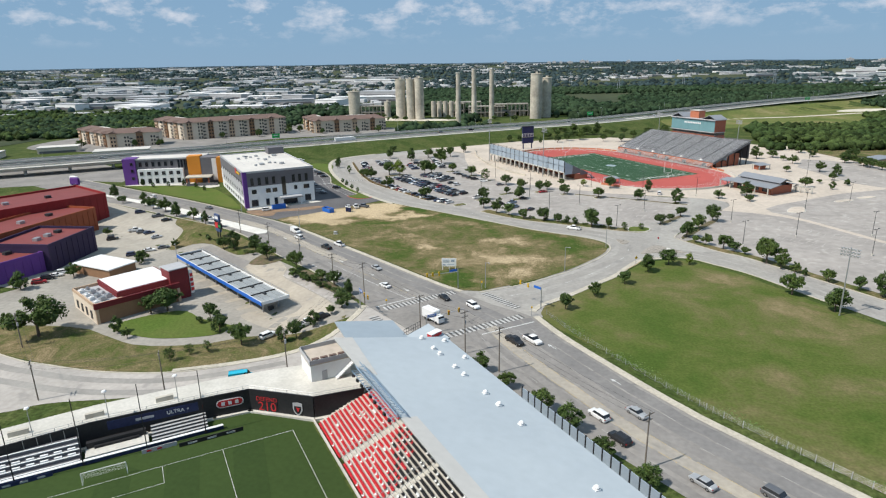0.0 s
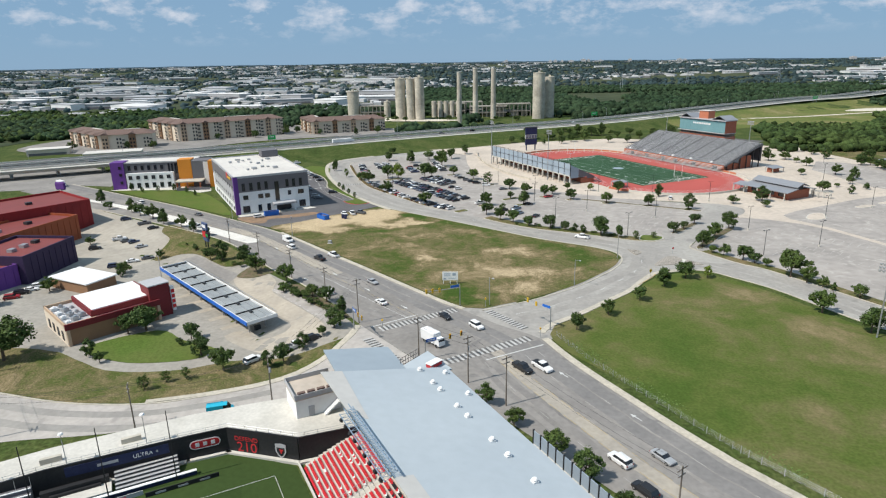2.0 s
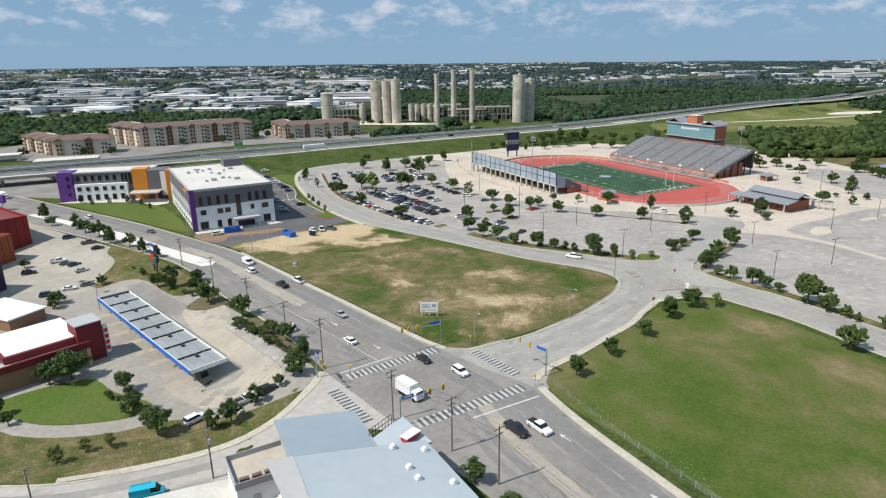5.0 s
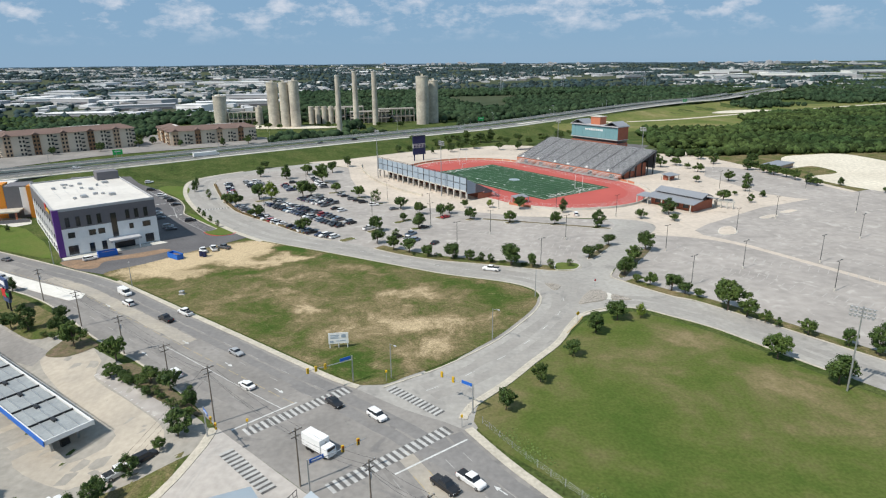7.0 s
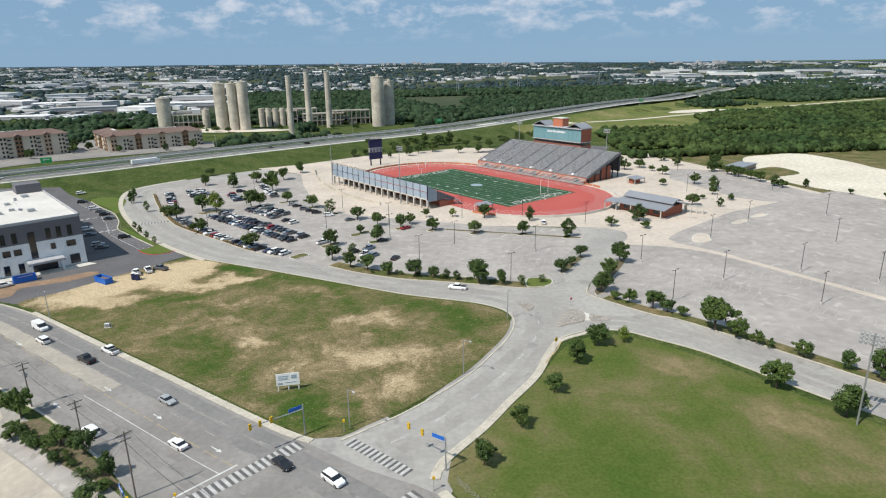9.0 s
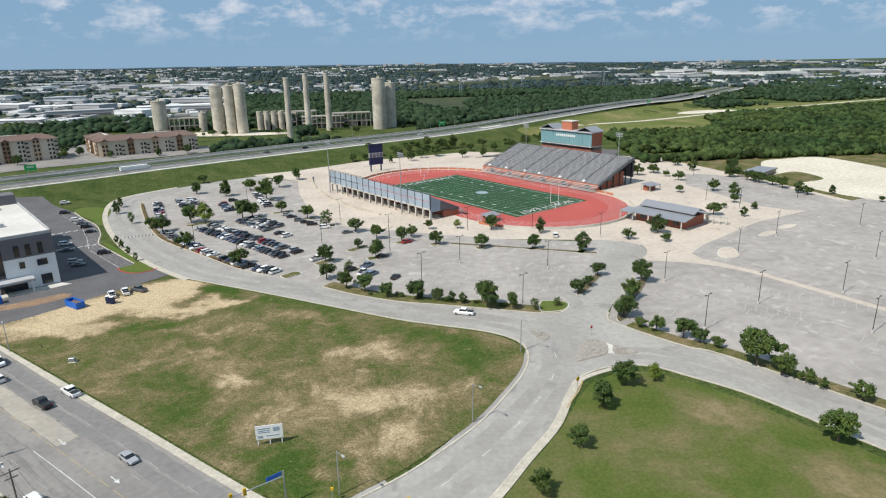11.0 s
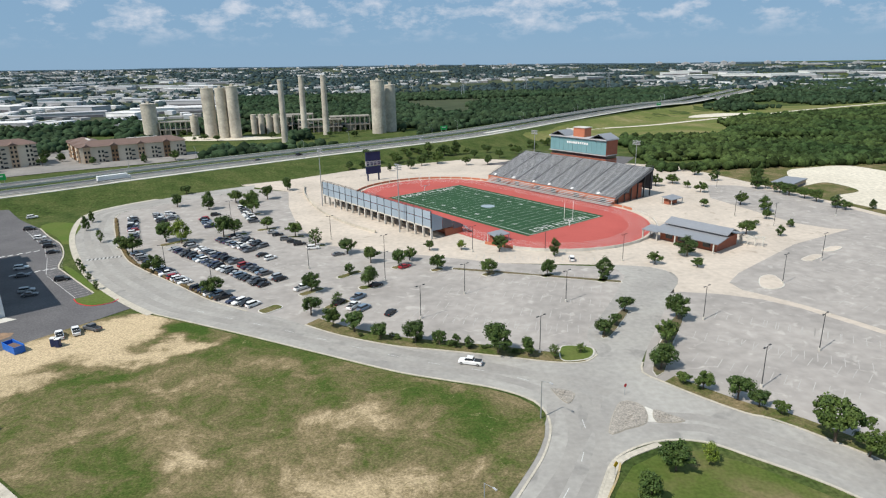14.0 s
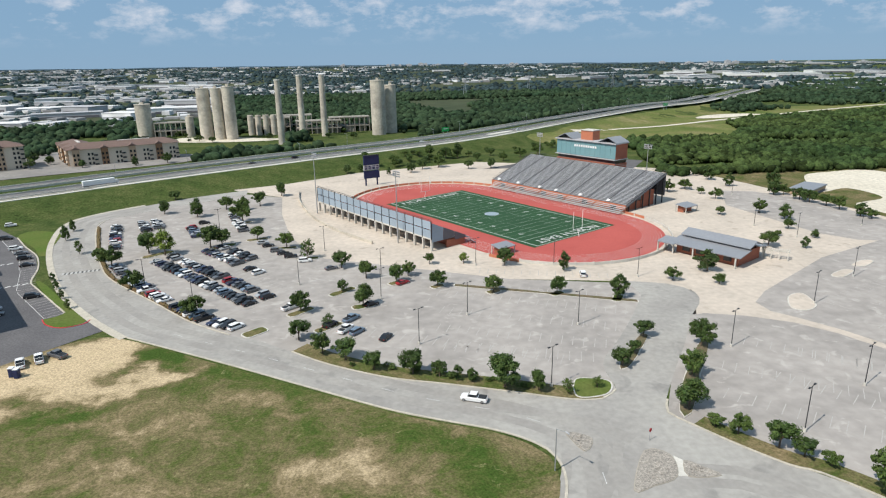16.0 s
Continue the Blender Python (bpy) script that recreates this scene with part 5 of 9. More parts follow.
# low curved wall round the back of the visitor stand
wall_line = finer([(-49.5, 488), (-48, 474), (-44, 455), (-34, 425), (-20.5, 400), (-7, 382)], 3)
strip("perimeter_wall", wall_line, 0.35, 1.25, M["old_concrete"], "low curved concrete wall behind the visitor stand", "wall", thick=1.3)


# ---------------------------------------------------------------- buildings
def window(parent, m, w, h, cache={}):
    """A framed pane set a little proud in a wall; m: its centre, x along the wall, -y outwards."""
    key = (round(w, 2), round(h, 2))
    if key not in cache:
        bm = bmesh.new()
        f = 0.12
        for c, s in (((-w / 2, 0, 0), (f, 0.16, h)), ((w / 2, 0, 0), (f, 0.16, h)), ((0, 0, h / 2), (w + f, 0.16, f)), ((0, 0, -h / 2), (w + f, 0.2, f)), ((0, 0, 0), (0.07, 0.14, h))):
            box(bm, c, s)
        fr = part("window", bm, M["dark_metal"], parent)
        bm = bmesh.new()
        box(bm, (0, 0, 0), (w, 0.08, h))
        pn = part("pane", bm, M["glass"], fr)
        fr.matrix_basis = m
        cache[key] = (fr, pn)
        return fr
    fr, pn = cache[key]
    o = share(fr, m, parent)
    share(pn, Matrix(), o)
    return o


# school: white and grey main block, wing with purple and orange towers
SCH = pose(-141, 285, 0, 0, 0, 36.9)
school = thing("school_building", SCH, "three storey white and grey school with purple and orange towers", "school")
W, D = 35.0, 70.0
bm = bmesh.new()
box(bm, (W / 2, D / 2, 5.3), (W, D, 10.6))
part("lower_wall", bm, M["white"], school, "white rendered lower storeys")
bm = bmesh.new()
box(bm, (W / 2, D / 2, 14.1), (W + 0.1, D + 0.1, 7.0))
part("upper_wall", bm, M["grey_wall"], school, "dark grey upper storey")
bm = bmesh.new()
box(bm, (W / 2, D / 2, 17.55), (W - 0.9, D - 0.9, 0.5))
part("roof", bm, M["white_roof"], school, "pale membrane roof")
bm = bmesh.new()
for c, s in (((W / 2, 0.1, 17.8), (W + 0.2, 0.4, 1.0)), ((0.1, D / 2, 17.8), (0.4, D + 0.2, 1.0)), ((W - 0.1, D / 2, 17.8), (0.4, D + 0.2, 1.0)), ((W / 2, D - 0.1, 17.8), (W, 0.4, 1.0))):
    box(bm, c, s)
part("parapet", bm, M["light_grey"], school)
bm = bmesh.new()
box(bm, (-0.1, 0.9, 9.0), (0.5, 2.2, 18.0))
box(bm, (0.8, -0.1, 9.0), (1.7, 0.5, 18.0))
part("purple_fin", bm, M["purple"], school, "purple corner fin")
bm = bmesh.new()
box(bm, (-0.08, D * 0.5, 8.6), (0.3, D * 0.86, 7.0))
part("west_panel", bm, M["light_grey"], school)
for x in (4.0, 7.5, 11.2, 14.6, 24.6, 27.8, 31.2):
    window(school, pose(x, -0.06, 13.0), 1.4, 3.6)
for x in (4.6, 11.6, 14.8):
    window(school, pose(x, -0.06, 8.0), 2.2, 2.0)
for x, w in ((25.4, 1.4), (31.0, 2.8)):
    window(school, pose(x, -0.06, 8.2), w, 2.0)
for x, w in ((4.5, 3.2), (10.8, 1.6), (15.0, 1.6), (31.4, 3.0)):
    window(school, pose(x, -0.06, 2.3), w, 3.2)
bm = bmesh.new()
box(bm, (19.5, -0.06, 9.6), (2.0, 0.3, 9.4))
part("stair_glazing", bm, M["glass"], school, "tall dark stair window")
bm = bmesh.new()
box(bm, (22.0, -2.4, 4.3), (11, 5.2, 0.5))
box(bm, (22.0, -4.4, 4.1), (11.2, 0.4, 0.9))
part("entrance_canopy", bm, M["light_grey"], school, "flat grey entrance canopy")
for x in (17.4, 26.6):
    bm = bmesh.new()
    box(bm, (x, -4.4, 2.0), (0.5, 0.5, 4.0))
    part("canopy_post", bm, M["white"], school)
bm = bmesh.new()
box(bm, (22, -0.06, 2.0), (7.5, 0.25, 3.6))
part("entrance_glazing", bm, M["glass"], school)
for r, z in enumerate((2.6, 7.4, 12.2)):
    for k in range(9):
        window(school, pose(-0.26, 6.0 + k * 6.6, z, 0, 0, -90), 1.0, 1.5)
for k in range(18):
    window(school, pose(W + 0.02, 5.0 + k * 3.5, 7.8, 0, 0, 90), 1.5, 2.2)
rs = random.Random(11)
for k in range(16):
    bm = bmesh.new()
    s = rs.uniform(0.8, 2.2)
    box(bm, (rs.uniform(5, W - 8), rs.uniform(18, D - 14), 18.1), (s, s * rs.uniform(0.6, 1.6), rs.uniform(0.7, 1.5)), rs.uniform(0, 0.3))
    part("roof_unit", bm, M["metal"], school)
bm = bmesh.new()
for k in range(6):
    tube(bm, (6 + k * 4, 24 + k * 3, 17.75), (6 + k * 4, 44, 17.75), 0.1, n=5)
part("roof_pipes", bm, M["metal"], school)
bm = bmesh.new()
box(bm, (W - 5, D - 8, 19.2), (9, 8, 4.6))
part("stair_head", bm, M["grey_wall"], school, "dark grey roof penthouse")
bm = bmesh.new()
box(bm, (-0.35, 12, 16.2), (0.2, 9, 1.0))
part("wall_sign", bm, M["yellow"], school, "yellow sign on the parapet")
bm = bmesh.new()
box(bm, (-0.35, 17.5, 16.6), (0.2, 3.5, 2.6))
part("wall_emblem", bm, M["red"], school)

wing = thing("school_wing", pose(-244, 337.5, 0, 0, 0, 17.5), "grey school wing with purple and orange end towers", "school")
WL = 46.0
bm = bmesh.new()
box(bm, (WL / 2, 9, 7.4), (WL, 17, 14.8))
part("wall", bm, M["grey_wall"], wing)
bm = bmesh.new()
box(bm, (WL / 2, 9, 14.85), (WL - 0.6, 16.4, 0.5))
part("roof", bm, M["white_roof"], wing)
bm = bmesh.new()
box(bm, (WL / 2, 0.4, 15.0), (WL, 0.4, 0.8))
box(bm, (WL / 2, 17.6, 15.0), (WL, 0.4, 0.8))
part("parapet", bm, M["light_grey"], wing)
bm = bmesh.new()
box(bm, (21, -0.6, 4.6), (26, 2.4, 9.2))
part("white_front", bm, M["white"], wing, "white lower front")
bm = bmesh.new()
box(bm, (3.3, 4, 7.8), (7.2, 9.6, 15.6))
part("purple_tower", bm, M["purple"], wing, "deep purple tower")
bm = bmesh.new()
box(bm, (40.5, 3.2, 8.0), (7.5, 8.0, 16.0))
part("orange_tower", bm, M["orange"], wing, "orange tower")
bm = bmesh.new()
box(bm, (49.5, 4, 7.6), (9.5, 12, 15.2))
part("link", bm, M["grey_wall"], wing)
bm = bmesh.new()
box(bm, (55.8, -1.0, 7.6), (2.8, 6.0, 15.2))
part("orange_fin", bm, M["orange"], wing, "orange fin wall")
bm = bmesh.new()
box(bm, (52.6, -2.2, 8.0), (2.6, 0.4, 13))
part("link_glazing", bm, M["white"], wing)
bm = bmesh.new()
box(bm, (44, -6, 4.6), (15, 9, 0.6))
part("court_canopy", bm, M["old_concrete"], wing, "flat concrete court canopy")
for x in (37.5, 43, 50):
    bm = bmesh.new()
    box(bm, (x, -9.6, 2.2), (0.7, 0.7, 4.4))
    part("canopy_post", bm, M["orange_brick"], wing)
bm = bmesh.new()
box(bm, (47, -13, 0.8), (18, 0.5, 1.6))
box(bm, (38, -9.5, 0.8), (0.5, 7, 1.6))
part("court_wall", bm, M["grey_wall"], wing)
for k in range(6):
    window(wing, pose(9.5 + k * 3.6, 0.42, 12.0), 1.5, 2.6)
for k in range(6):
    window(wing, pose(10.2 + k * 4.2, -1.86, 6.8), 1.9, 2.0)
    window(wing, pose(10.2 + k * 4.2, -1.86, 2.2), 1.9, 2.8)
for k in range(4):
    window(wing, pose(31.5 + k * 1.8 if k < 3 else 36.4, 0.42, 11.0), 1.0, 6.0)
for z in (4, 8.5, 12.5):
    window(wing, pose(4.8, -0.86, z), 1.4, 1.6)

# dark asphalt school yard and its green strips
drape("school_yard", [(-140.5, 284), (-136, 276), (-126, 269.5), (-116, 265), (-106, 272), (-97, 284), (-88, 297), (-78, 308.6), (-86, 316), (-95.7, 322.7), (-115.5, 346), (-121, 353), (-126.4, 368), (-135, 384), (-157, 412), (-185, 440), (-215, 430), (-185, 372), (-140, 300)], M["dark_asphalt"], 0.10, "dark new asphalt of the school parking", "parking lot")
M["works_soil"] = mat("reddish_works_soil", (0.30, 0.20, 0.13), (0.20, 0.145, 0.105), 0.95, big=0.25, small=1.5, amount=1.0, bump=0.3, spec=0.05, grain=0.2)
drape("school_dug_ground", finer([(-137.5, 281), (-136, 276.5), (-127, 271), (-121.5, 272.5), (-122, 279.5), (-110, 284.5), (-103.5, 291.5), (-107, 294), (-121, 285.5)], 2, True), M["works_soil"], 0.125, "reddish dug-up soil in front of the school", "soil")
drape("school_front_walk", finer([(-140.5, 284.4), (-138.2, 281.4), (-108.5, 303.6), (-112.4, 305.2)], 3, True), M["concrete"], 0.132, "pale concrete walk along the school front", "pavement")
drape("school_lawn", [(-255, 340), (-221, 323), (-180, 302), (-148, 285), (-143, 284), (-160, 307), (-180, 328), (-190, 335), (-205, 339), (-245, 334)], M["bright_lawn"], 0.13, "bright green lawn in front of the school", "lawn")
drape("school_walk", finer([(-245, 334), (-205, 339), (-188, 333), (-184, 338), (-198, 350), (-240, 338)], 4, True), M["concrete"], 0.15, "pale concrete forecourt of the school", "pavement")
drape("corner_lawn", finer([(-119, 352.7), (-114.7, 350), (-98.2, 330), (-85.9, 317.8), (-86.5, 314.2), (-91.4, 311.8), (-97, 314.8), (-99.2, 318.5), (-95.3, 322.6), (-104.9, 333.6)], 2, True), M["bright_lawn"], 0.128, "small green strip by the school lot", "lawn")
drape("bank_foot_lawn", finer([(-157.7, 413.7), (-156, 422.5), (-142, 416.8), (-135, 397), (-131, 383), (-133.6, 383.5), (-141.6, 395)], 2, True), M["bright_lawn"], 0.125, "small green strip by the school lot", "lawn")
strip("kerb_school", finer([(-157.2, 412), (-146.2, 397.2), (-135, 383.7), (-126.4, 368), (-121, 353), (-115.5, 345.8), (-95.7, 322.7)], 2), 0.5, 0.2, M["kerb"], "concrete kerb of the school parking", thick=0.2)
strip("kerb_fire_lane", finer([(-99.7, 318.2), (-96.3, 313.9), (-91.2, 311.4), (-86.1, 313.4), (-85.3, 316.5)], 1), 0.3, 0.22, M["red"], "red painted fire lane kerb", thick=0.2)
for p_, q_, n_ in (((-95.7, 322.7), (-115.5, 345.8), 12), ((-116, 346.5), (-126, 367.5), 9), ((-127, 368.5), (-135, 383.5), 6), ((-135.5, 384), (-157, 411.5), 13)):
    bays("school_bays", p_, q_, n_, 5.2, lift=0.115)
    p_, q_ = Vector(p_), Vector(q_)
    nr = Vector((-(q_ - p_).normalized().y, (q_ - p_).normalized().x))
    dashes("bay_end_line", [tuple(p_ + nr * 5.2), tuple(q_ + nr * 5.2)], 0.15, (q_ - p_).length - 0.1, 1, M["white_paint"], 0.116)
for p_, q_ in (((-122, 350), (-133, 344)), ((-140, 374), (-152, 366))):
    p_, q_ = Vector(p_), Vector(q_)
    for k in range(6):
        c_ = p_ + (q_ - p_) * k / 5
        dashes("crossing_bar", [tuple(c_), tuple(c_ + Vector((1.2, 1.8)))], 0.8, 2.1, 1, M["white_paint"], 0.117)

# highway-side fields
# apartments across the highway
def apartment(m, w, d, h, label):
    t = thing("apartment_building", m, label, "apartment building", "apartments beyond the highway")
    bm = bmesh.new()
    box(bm, (0, 0, h / 2), (w, d, h))
    part("wall", bm, M["stucco"], t)
    n = int(w / 9)
    for i in range(n):
        x = -w / 2 + (i + 0.5) * w / n
        if i % 2 == 0:
            bm = bmesh.new()
            box(bm, (x, -d / 2 - 0.5, h * 0.5), (w / n * 0.5, 1.4, h))
            part("bay", bm, M["brown_brick"] if i % 4 else M["beige_brick"], t, "brick bay")
        for f in range(int(h / 3.2)):
            z = 1.8 + f * 3.2
            y = -d / 2 - (1.25 if i % 2 == 0 else 0.05)
            for dx in (-1.2, 1.2):
                window(t, pose(x + dx, y, z), 1.2, 1.7)
            if i % 2:
                bm = bmesh.new()
                box(bm, (x + w / n * 0.36, -d / 2 - 0.8, z - 1.2), (2.4, 1.6, 0.2))
                box(bm, (x + w / n * 0.36, -d / 2 - 1.5, z - 0.7), (2.4, 0.1, 1.0))
                part("balcony", bm, M["dark_metal"], t)
    for f in range(int(h / 3.2)):
        for k in range(4):
            window(t, pose(-w / 2 - 0.05, -d / 2 + (k + 0.7) * d / 4.4, 1.8 + f * 3.2, 0, 0, -90), 1.2, 1.7)
    bm = bmesh.new()
    o = 1.0
    a = [(-w / 2 - o, -d / 2 - o - 0.8, h), (w / 2 + o, -d / 2 - o - 0.8, h), (w / 2 + o, d / 2 + o, h), (-w / 2 - o, d / 2 + o, h)]
    b = [(-w / 2 + d * 0.4, -0.8, h + 3.4), (w / 2 - d * 0.4, -0.8, h + 3.4), (w / 2 - d * 0.4, 0.8, h + 3.4), (-w / 2 + d * 0.4, 0.8, h + 3.4)]
    va, vb = [bm.verts.new(p) for p in a], [bm.verts.new(p) for p in b]
    bm.faces.new(va[::-1])
    bm.faces.new(vb)
    for i in range(4):
        bm.faces.new((va[i], va[(i + 1) % 4], vb[(i + 1) % 4], vb[i]))
    roof = part("roof", bm, M["brown_roof"], t, "brown hip roof")
    for i in range(0, n, 2):
        x, q = -w / 2 + (i + 0.5) * w / n, w / n * 0.34
        bm = bmesh.new()
        v = [bm.verts.new(p) for p in ((x - q, -d / 2 - 2.0, h - 0.1), (x + q, -d / 2 - 2.0, h - 0.1), (x, -d / 2 - 2.0, h + 1.7), (x, -d * 0.12, h + 2.6), (x - q, -d * 0.3, h + 0.6), (x + q, -d * 0.3, h + 0.6))]
        for f in ((0, 1, 2), (0, 2, 3, 4), (1, 5, 3, 2)):
            bm.faces.new([v[k] for k in f])
        part("cross_gable", bm, M["brown_roof"], roof, "small cross gable")
    bm = bmesh.new()
    box(bm, (w * 0.1, 0, h + 3.5), (w * 0.3, 1.9, 0.3))
    part("ridge_deck", bm, M["white_roof"], roof, "pale flat strip along the ridge")
    return t


apartment(pose(-299, 584.5, gz(-299, 584), 0, 0, 36.5), 96, 20, 16.2, "long four storey stucco and brick apartment block")
apartment(pose(-352.5, 573, gz(-352, 573), 0, 0, -33), 62, 19, 16.0, "sunlit four storey stucco apartment wing")
apartment(pose(-197, 630, gz(-197, 630), 0, 0, 27), 73, 20, 12.2, "three storey brown roofed apartment block by the highway")
apartment(pose(-231, 632, gz(-231, 632), 0, 0, -57), 50, 19, 12.0, "sunlit three storey stucco apartment wing")
apartment(pose(-359, 514, gz(-359, 514), 0, 0, 25), 43, 20, 12.2, "three storey stucco and brick apartment block")
apartment(pose(-397, 522.5, gz(-397, 522), 0, 0, -32), 67, 19, 12.0, "sunlit three storey stucco apartment wing")
drape("frontage_road", [(-292, 335), (-275, 348), (-253, 346), (-262, 372), (-290, 395), (-330, 420), (-400, 375), (-345, 315)], M["asphalt"], 0.05, "worn asphalt of the frontage road under the viaduct")
drape("apartment_lot", finer([(-450, 490), (-330, 475), (-250, 555), (-150, 612), (-150, 650), (-230, 670), (-280, 690), (-440, 600)], 10, True), M["asphalt"], 0.35, "grey asphalt round the apartment blocks", "parking lot", step=8.0)

# bank and its drive-through canopy
BANK_Z = -3.0
bank = thing("bank_building", pose(-123, 152.5, BANK_Z, 0, 0, 55), "tan and dark red brick bank with a white roof", "bank")
bm = bmesh.new()
box(bm, (12.5, 10, 2.7), (25, 20, 5.4))
part("wall", bm, M["stucco"], bank, "cream rendered walls")
bm = bmesh.new()
box(bm, (16.4, 11.5, 6.2), (18.0, 17.4, 1.8))
part("upper_band", bm, M["maroon"], bank, "dark red upper band")
bm = bmesh.new()
box(bm, (12.6, -0.05, 2.4), (24.6, 0.35, 4.6))
part("south_wall", bm, M["brown_brick"], bank, "shaded brown brick wall")
bm = bmesh.new()
box(bm, (12.5, -0.12, 5.45), (25.3, 0.55, 1.7))
part("front_band", bm, M["maroon"], bank, "dark red band over the brick wall")
bm = bmesh.new()
for x in (-0.02, 24.0):
    box(bm, (x + 0.5, -0.3, 2.3), (0.8, 0.5, 4.6))
part("pilaster", bm, M["beige_brick"], bank, "tan brick pilasters")
bm = bmesh.new()
box(bm, (16.4, 11.5, 7.15), (16.8, 16.2, 0.3))
part("roof", bm, M["white"], bank, "bright white roof")
bm = bmesh.new()
box(bm, (4.0, 10, 5.3), (7.2, 18.6, 0.3))
part("low_roof", bm, M["light_grey"], bank)
bm = bmesh.new()
for c, s in (((0.2, 10, 5.8), (0.4, 20, 1.0)), ((4, 0.2, 5.8), (8, 0.4, 1.0)), ((4, 19.8, 5.8), (8, 0.4, 1.0))):
    box(bm, c, s)
part("parapet", bm, M["beige_brick"], bank)
rb = random.Random(9)
for k in range(11):
    bm = bmesh.new()
    s_ = rb.uniform(0.8, 1.9)
    box(bm, (1.6 + (k % 3) * 2.1, 2.5 + k * 1.5, 5.45 + s_ * 0.3), (s_, s_ * rb.uniform(0.7, 1.3), s_ * 0.6), rb.uniform(0, 0.4))
    tube(bm, (1.6 + (k % 3) * 2.1, 2.5 + k * 1.5, 5.4 + s_ * 0.6), (1.6 + (k % 3) * 2.1, 2.5 + k * 1.5, 5.7 + s_ * 0.6), s_ * 0.3, n=8)
    part("roof_unit", bm, M["metal"] if k % 3 else M["white"], bank)
bm = bmesh.new()
box(bm, (26.0, 4.6, 5.1), (6.0, 6.4, 10.2))
part("tower", bm, M["maroon"], bank, "dark red corner tower")
bm = bmesh.new()
box(bm, (26.0, 4.6, 10.3), (6.4, 6.8, 0.3))
part("tower_cap", bm, M["light_grey"], bank)
bm = bmesh.new()
box(bm, (29.6, 1.6, 5.0), (1.0, 1.2, 7.6))
part("sign_blade", bm, M["white"], bank, "tall white sign blade")
for k in range(4):
    bm = bmesh.new()
    box(bm, (29.6, 0.98, 2.6 + k * 1.6), (0.9, 0.08, 1.1))
    box(bm, (30.12, 1.45, 2.6 + k * 1.6), (0.08, 0.9, 1.1))
    part("sign_block", bm, M["red"], bank, "red block on the sign")
for k in range(4):
    window(bank, pose(-0.05, 3.5 + k * 4.2, 2.2, 0, 0, -90), 1.4, 2.4)

CAN = pose(-70.4, 169.9, BANK_Z - 0.6, 0, 0, 141.7)
can = thing("drive_canopy", CAN, "long white framed drive-through canopy with a blue edge", "canopy")
CL, CW = 67.0, 9.0
bm = bmesh.new()
for c, s in (((CL / 2, 0.1, 5.0), (CL, 0.2, 0.9)), ((CL / 2, CW, 5.2), (CL, 0.18, 0.9)), ((0.1, CW / 2, 5.2), (0.2, CW, 1.0)), ((CL - 0.1, CW / 2, 5.2), (0.2, CW, 1.0))):
    box(bm, c, s)
part("frame", bm, M["white"], can)
bm = bmesh.new()
box(bm, (CL / 2, CW + 0.28, 5.1), (CL, 0.16, 1.1))
part("fascia", bm, M["blue_panel"], can, "bright blue fascia")
for k in range(8):
    bm = bmesh.new()
    x0, x1 = 0.5 + k * (CL - 1) / 8, 0.5 + (k + 1) * (CL - 1) / 8 - 0.4
    box(bm, ((x0 + x1) / 2, CW / 2, 5.0), (x1 - x0, CW - 0.8, 0.12))
    part("roof_panel", bm, M["canopy_sheet"], can, "grey roof sheet")
    bm = bmesh.new()
    box(bm, (x1 + 0.2, CW / 2, 5.22), (0.16, CW - 0.6, 0.4))
    box(bm, (x1 - 1.0, CW / 2, 5.3), (1.6, 0.7, 0.5))
    part("beam", bm, M["dark_metal"], can)
bm = bmesh.new()
for y in (2.2, 4.5, 6.8):
    box(bm, (CL / 2, y, 5.12), (CL - 1, 0.18, 0.2))
for k in range(60):
    box(bm, (0.6 + k * (CL - 1.2) / 59, 0.1, 5.95), (0.1, 0.1, 0.6))
box(bm, (CL / 2, 0.1, 6.25), (CL, 0.1, 0.1))
part("roof_grid", bm, M["metal"], can)
for k in range(8):
    for y in (2.0, 7.0):
        bm = bmesh.new()
        box(bm, (4 + k * 8.6, y, 2.4), (0.4, 0.4, 4.8))
        part("column", bm, M["metal"], can)
    bm = bmesh.new()
    box(bm, (4 + k * 8.6, 4.5, 0.25), (1.4, 7.0, 0.35))
    part("kerb_island", bm, M["concrete"], can)
    bm = bmesh.new()
    box(bm, (4 + k * 8.6, 4.5, 1.2), (0.9, 1.6, 1.6))
    part("service_box", bm, M["dark_metal"], can)
drape("bank_lot", finer([(-46, 166), (-60, 181), (-76, 196), (-92, 209), (-118, 233), (-140, 229), (-152, 212), (-170, 180), (-178, 150), (-130, 150), (-116, 146), (-104, 141.5), (-93, 142), (-83, 145), (-75, 150), (-62, 153), (-53, 158)], 4, True), M["bank_yard"], 0.05, "grey asphalt yard of the bank", "parking lot")
drape("hall_lot", finer([(-140, 229), (-124, 238), (-165, 262), (-215, 288), (-235, 300), (-230, 270), (-200, 230), (-200, 190), (-170, 178), (-152, 212)], 5, True), M["yard"], 0.045, "pale concrete parking lot beside the red hall", "parking lot")
drape("bank_verge", [(-50, 162), (-53, 160), (-62, 155), (-75, 152), (-83, 147), (-93, 144), (-104, 143.5), (-116, 148), (-130, 152), (-178, 152), (-186, 148), (-135, 131.5), (-118, 128), (-101, 126.5), (-84, 128.5), (-72, 133.5), (-60, 140.5), (-50, 151.5)], M["dry_lot"], 0.040, "dry olive grass verge of the cross street", "verge")
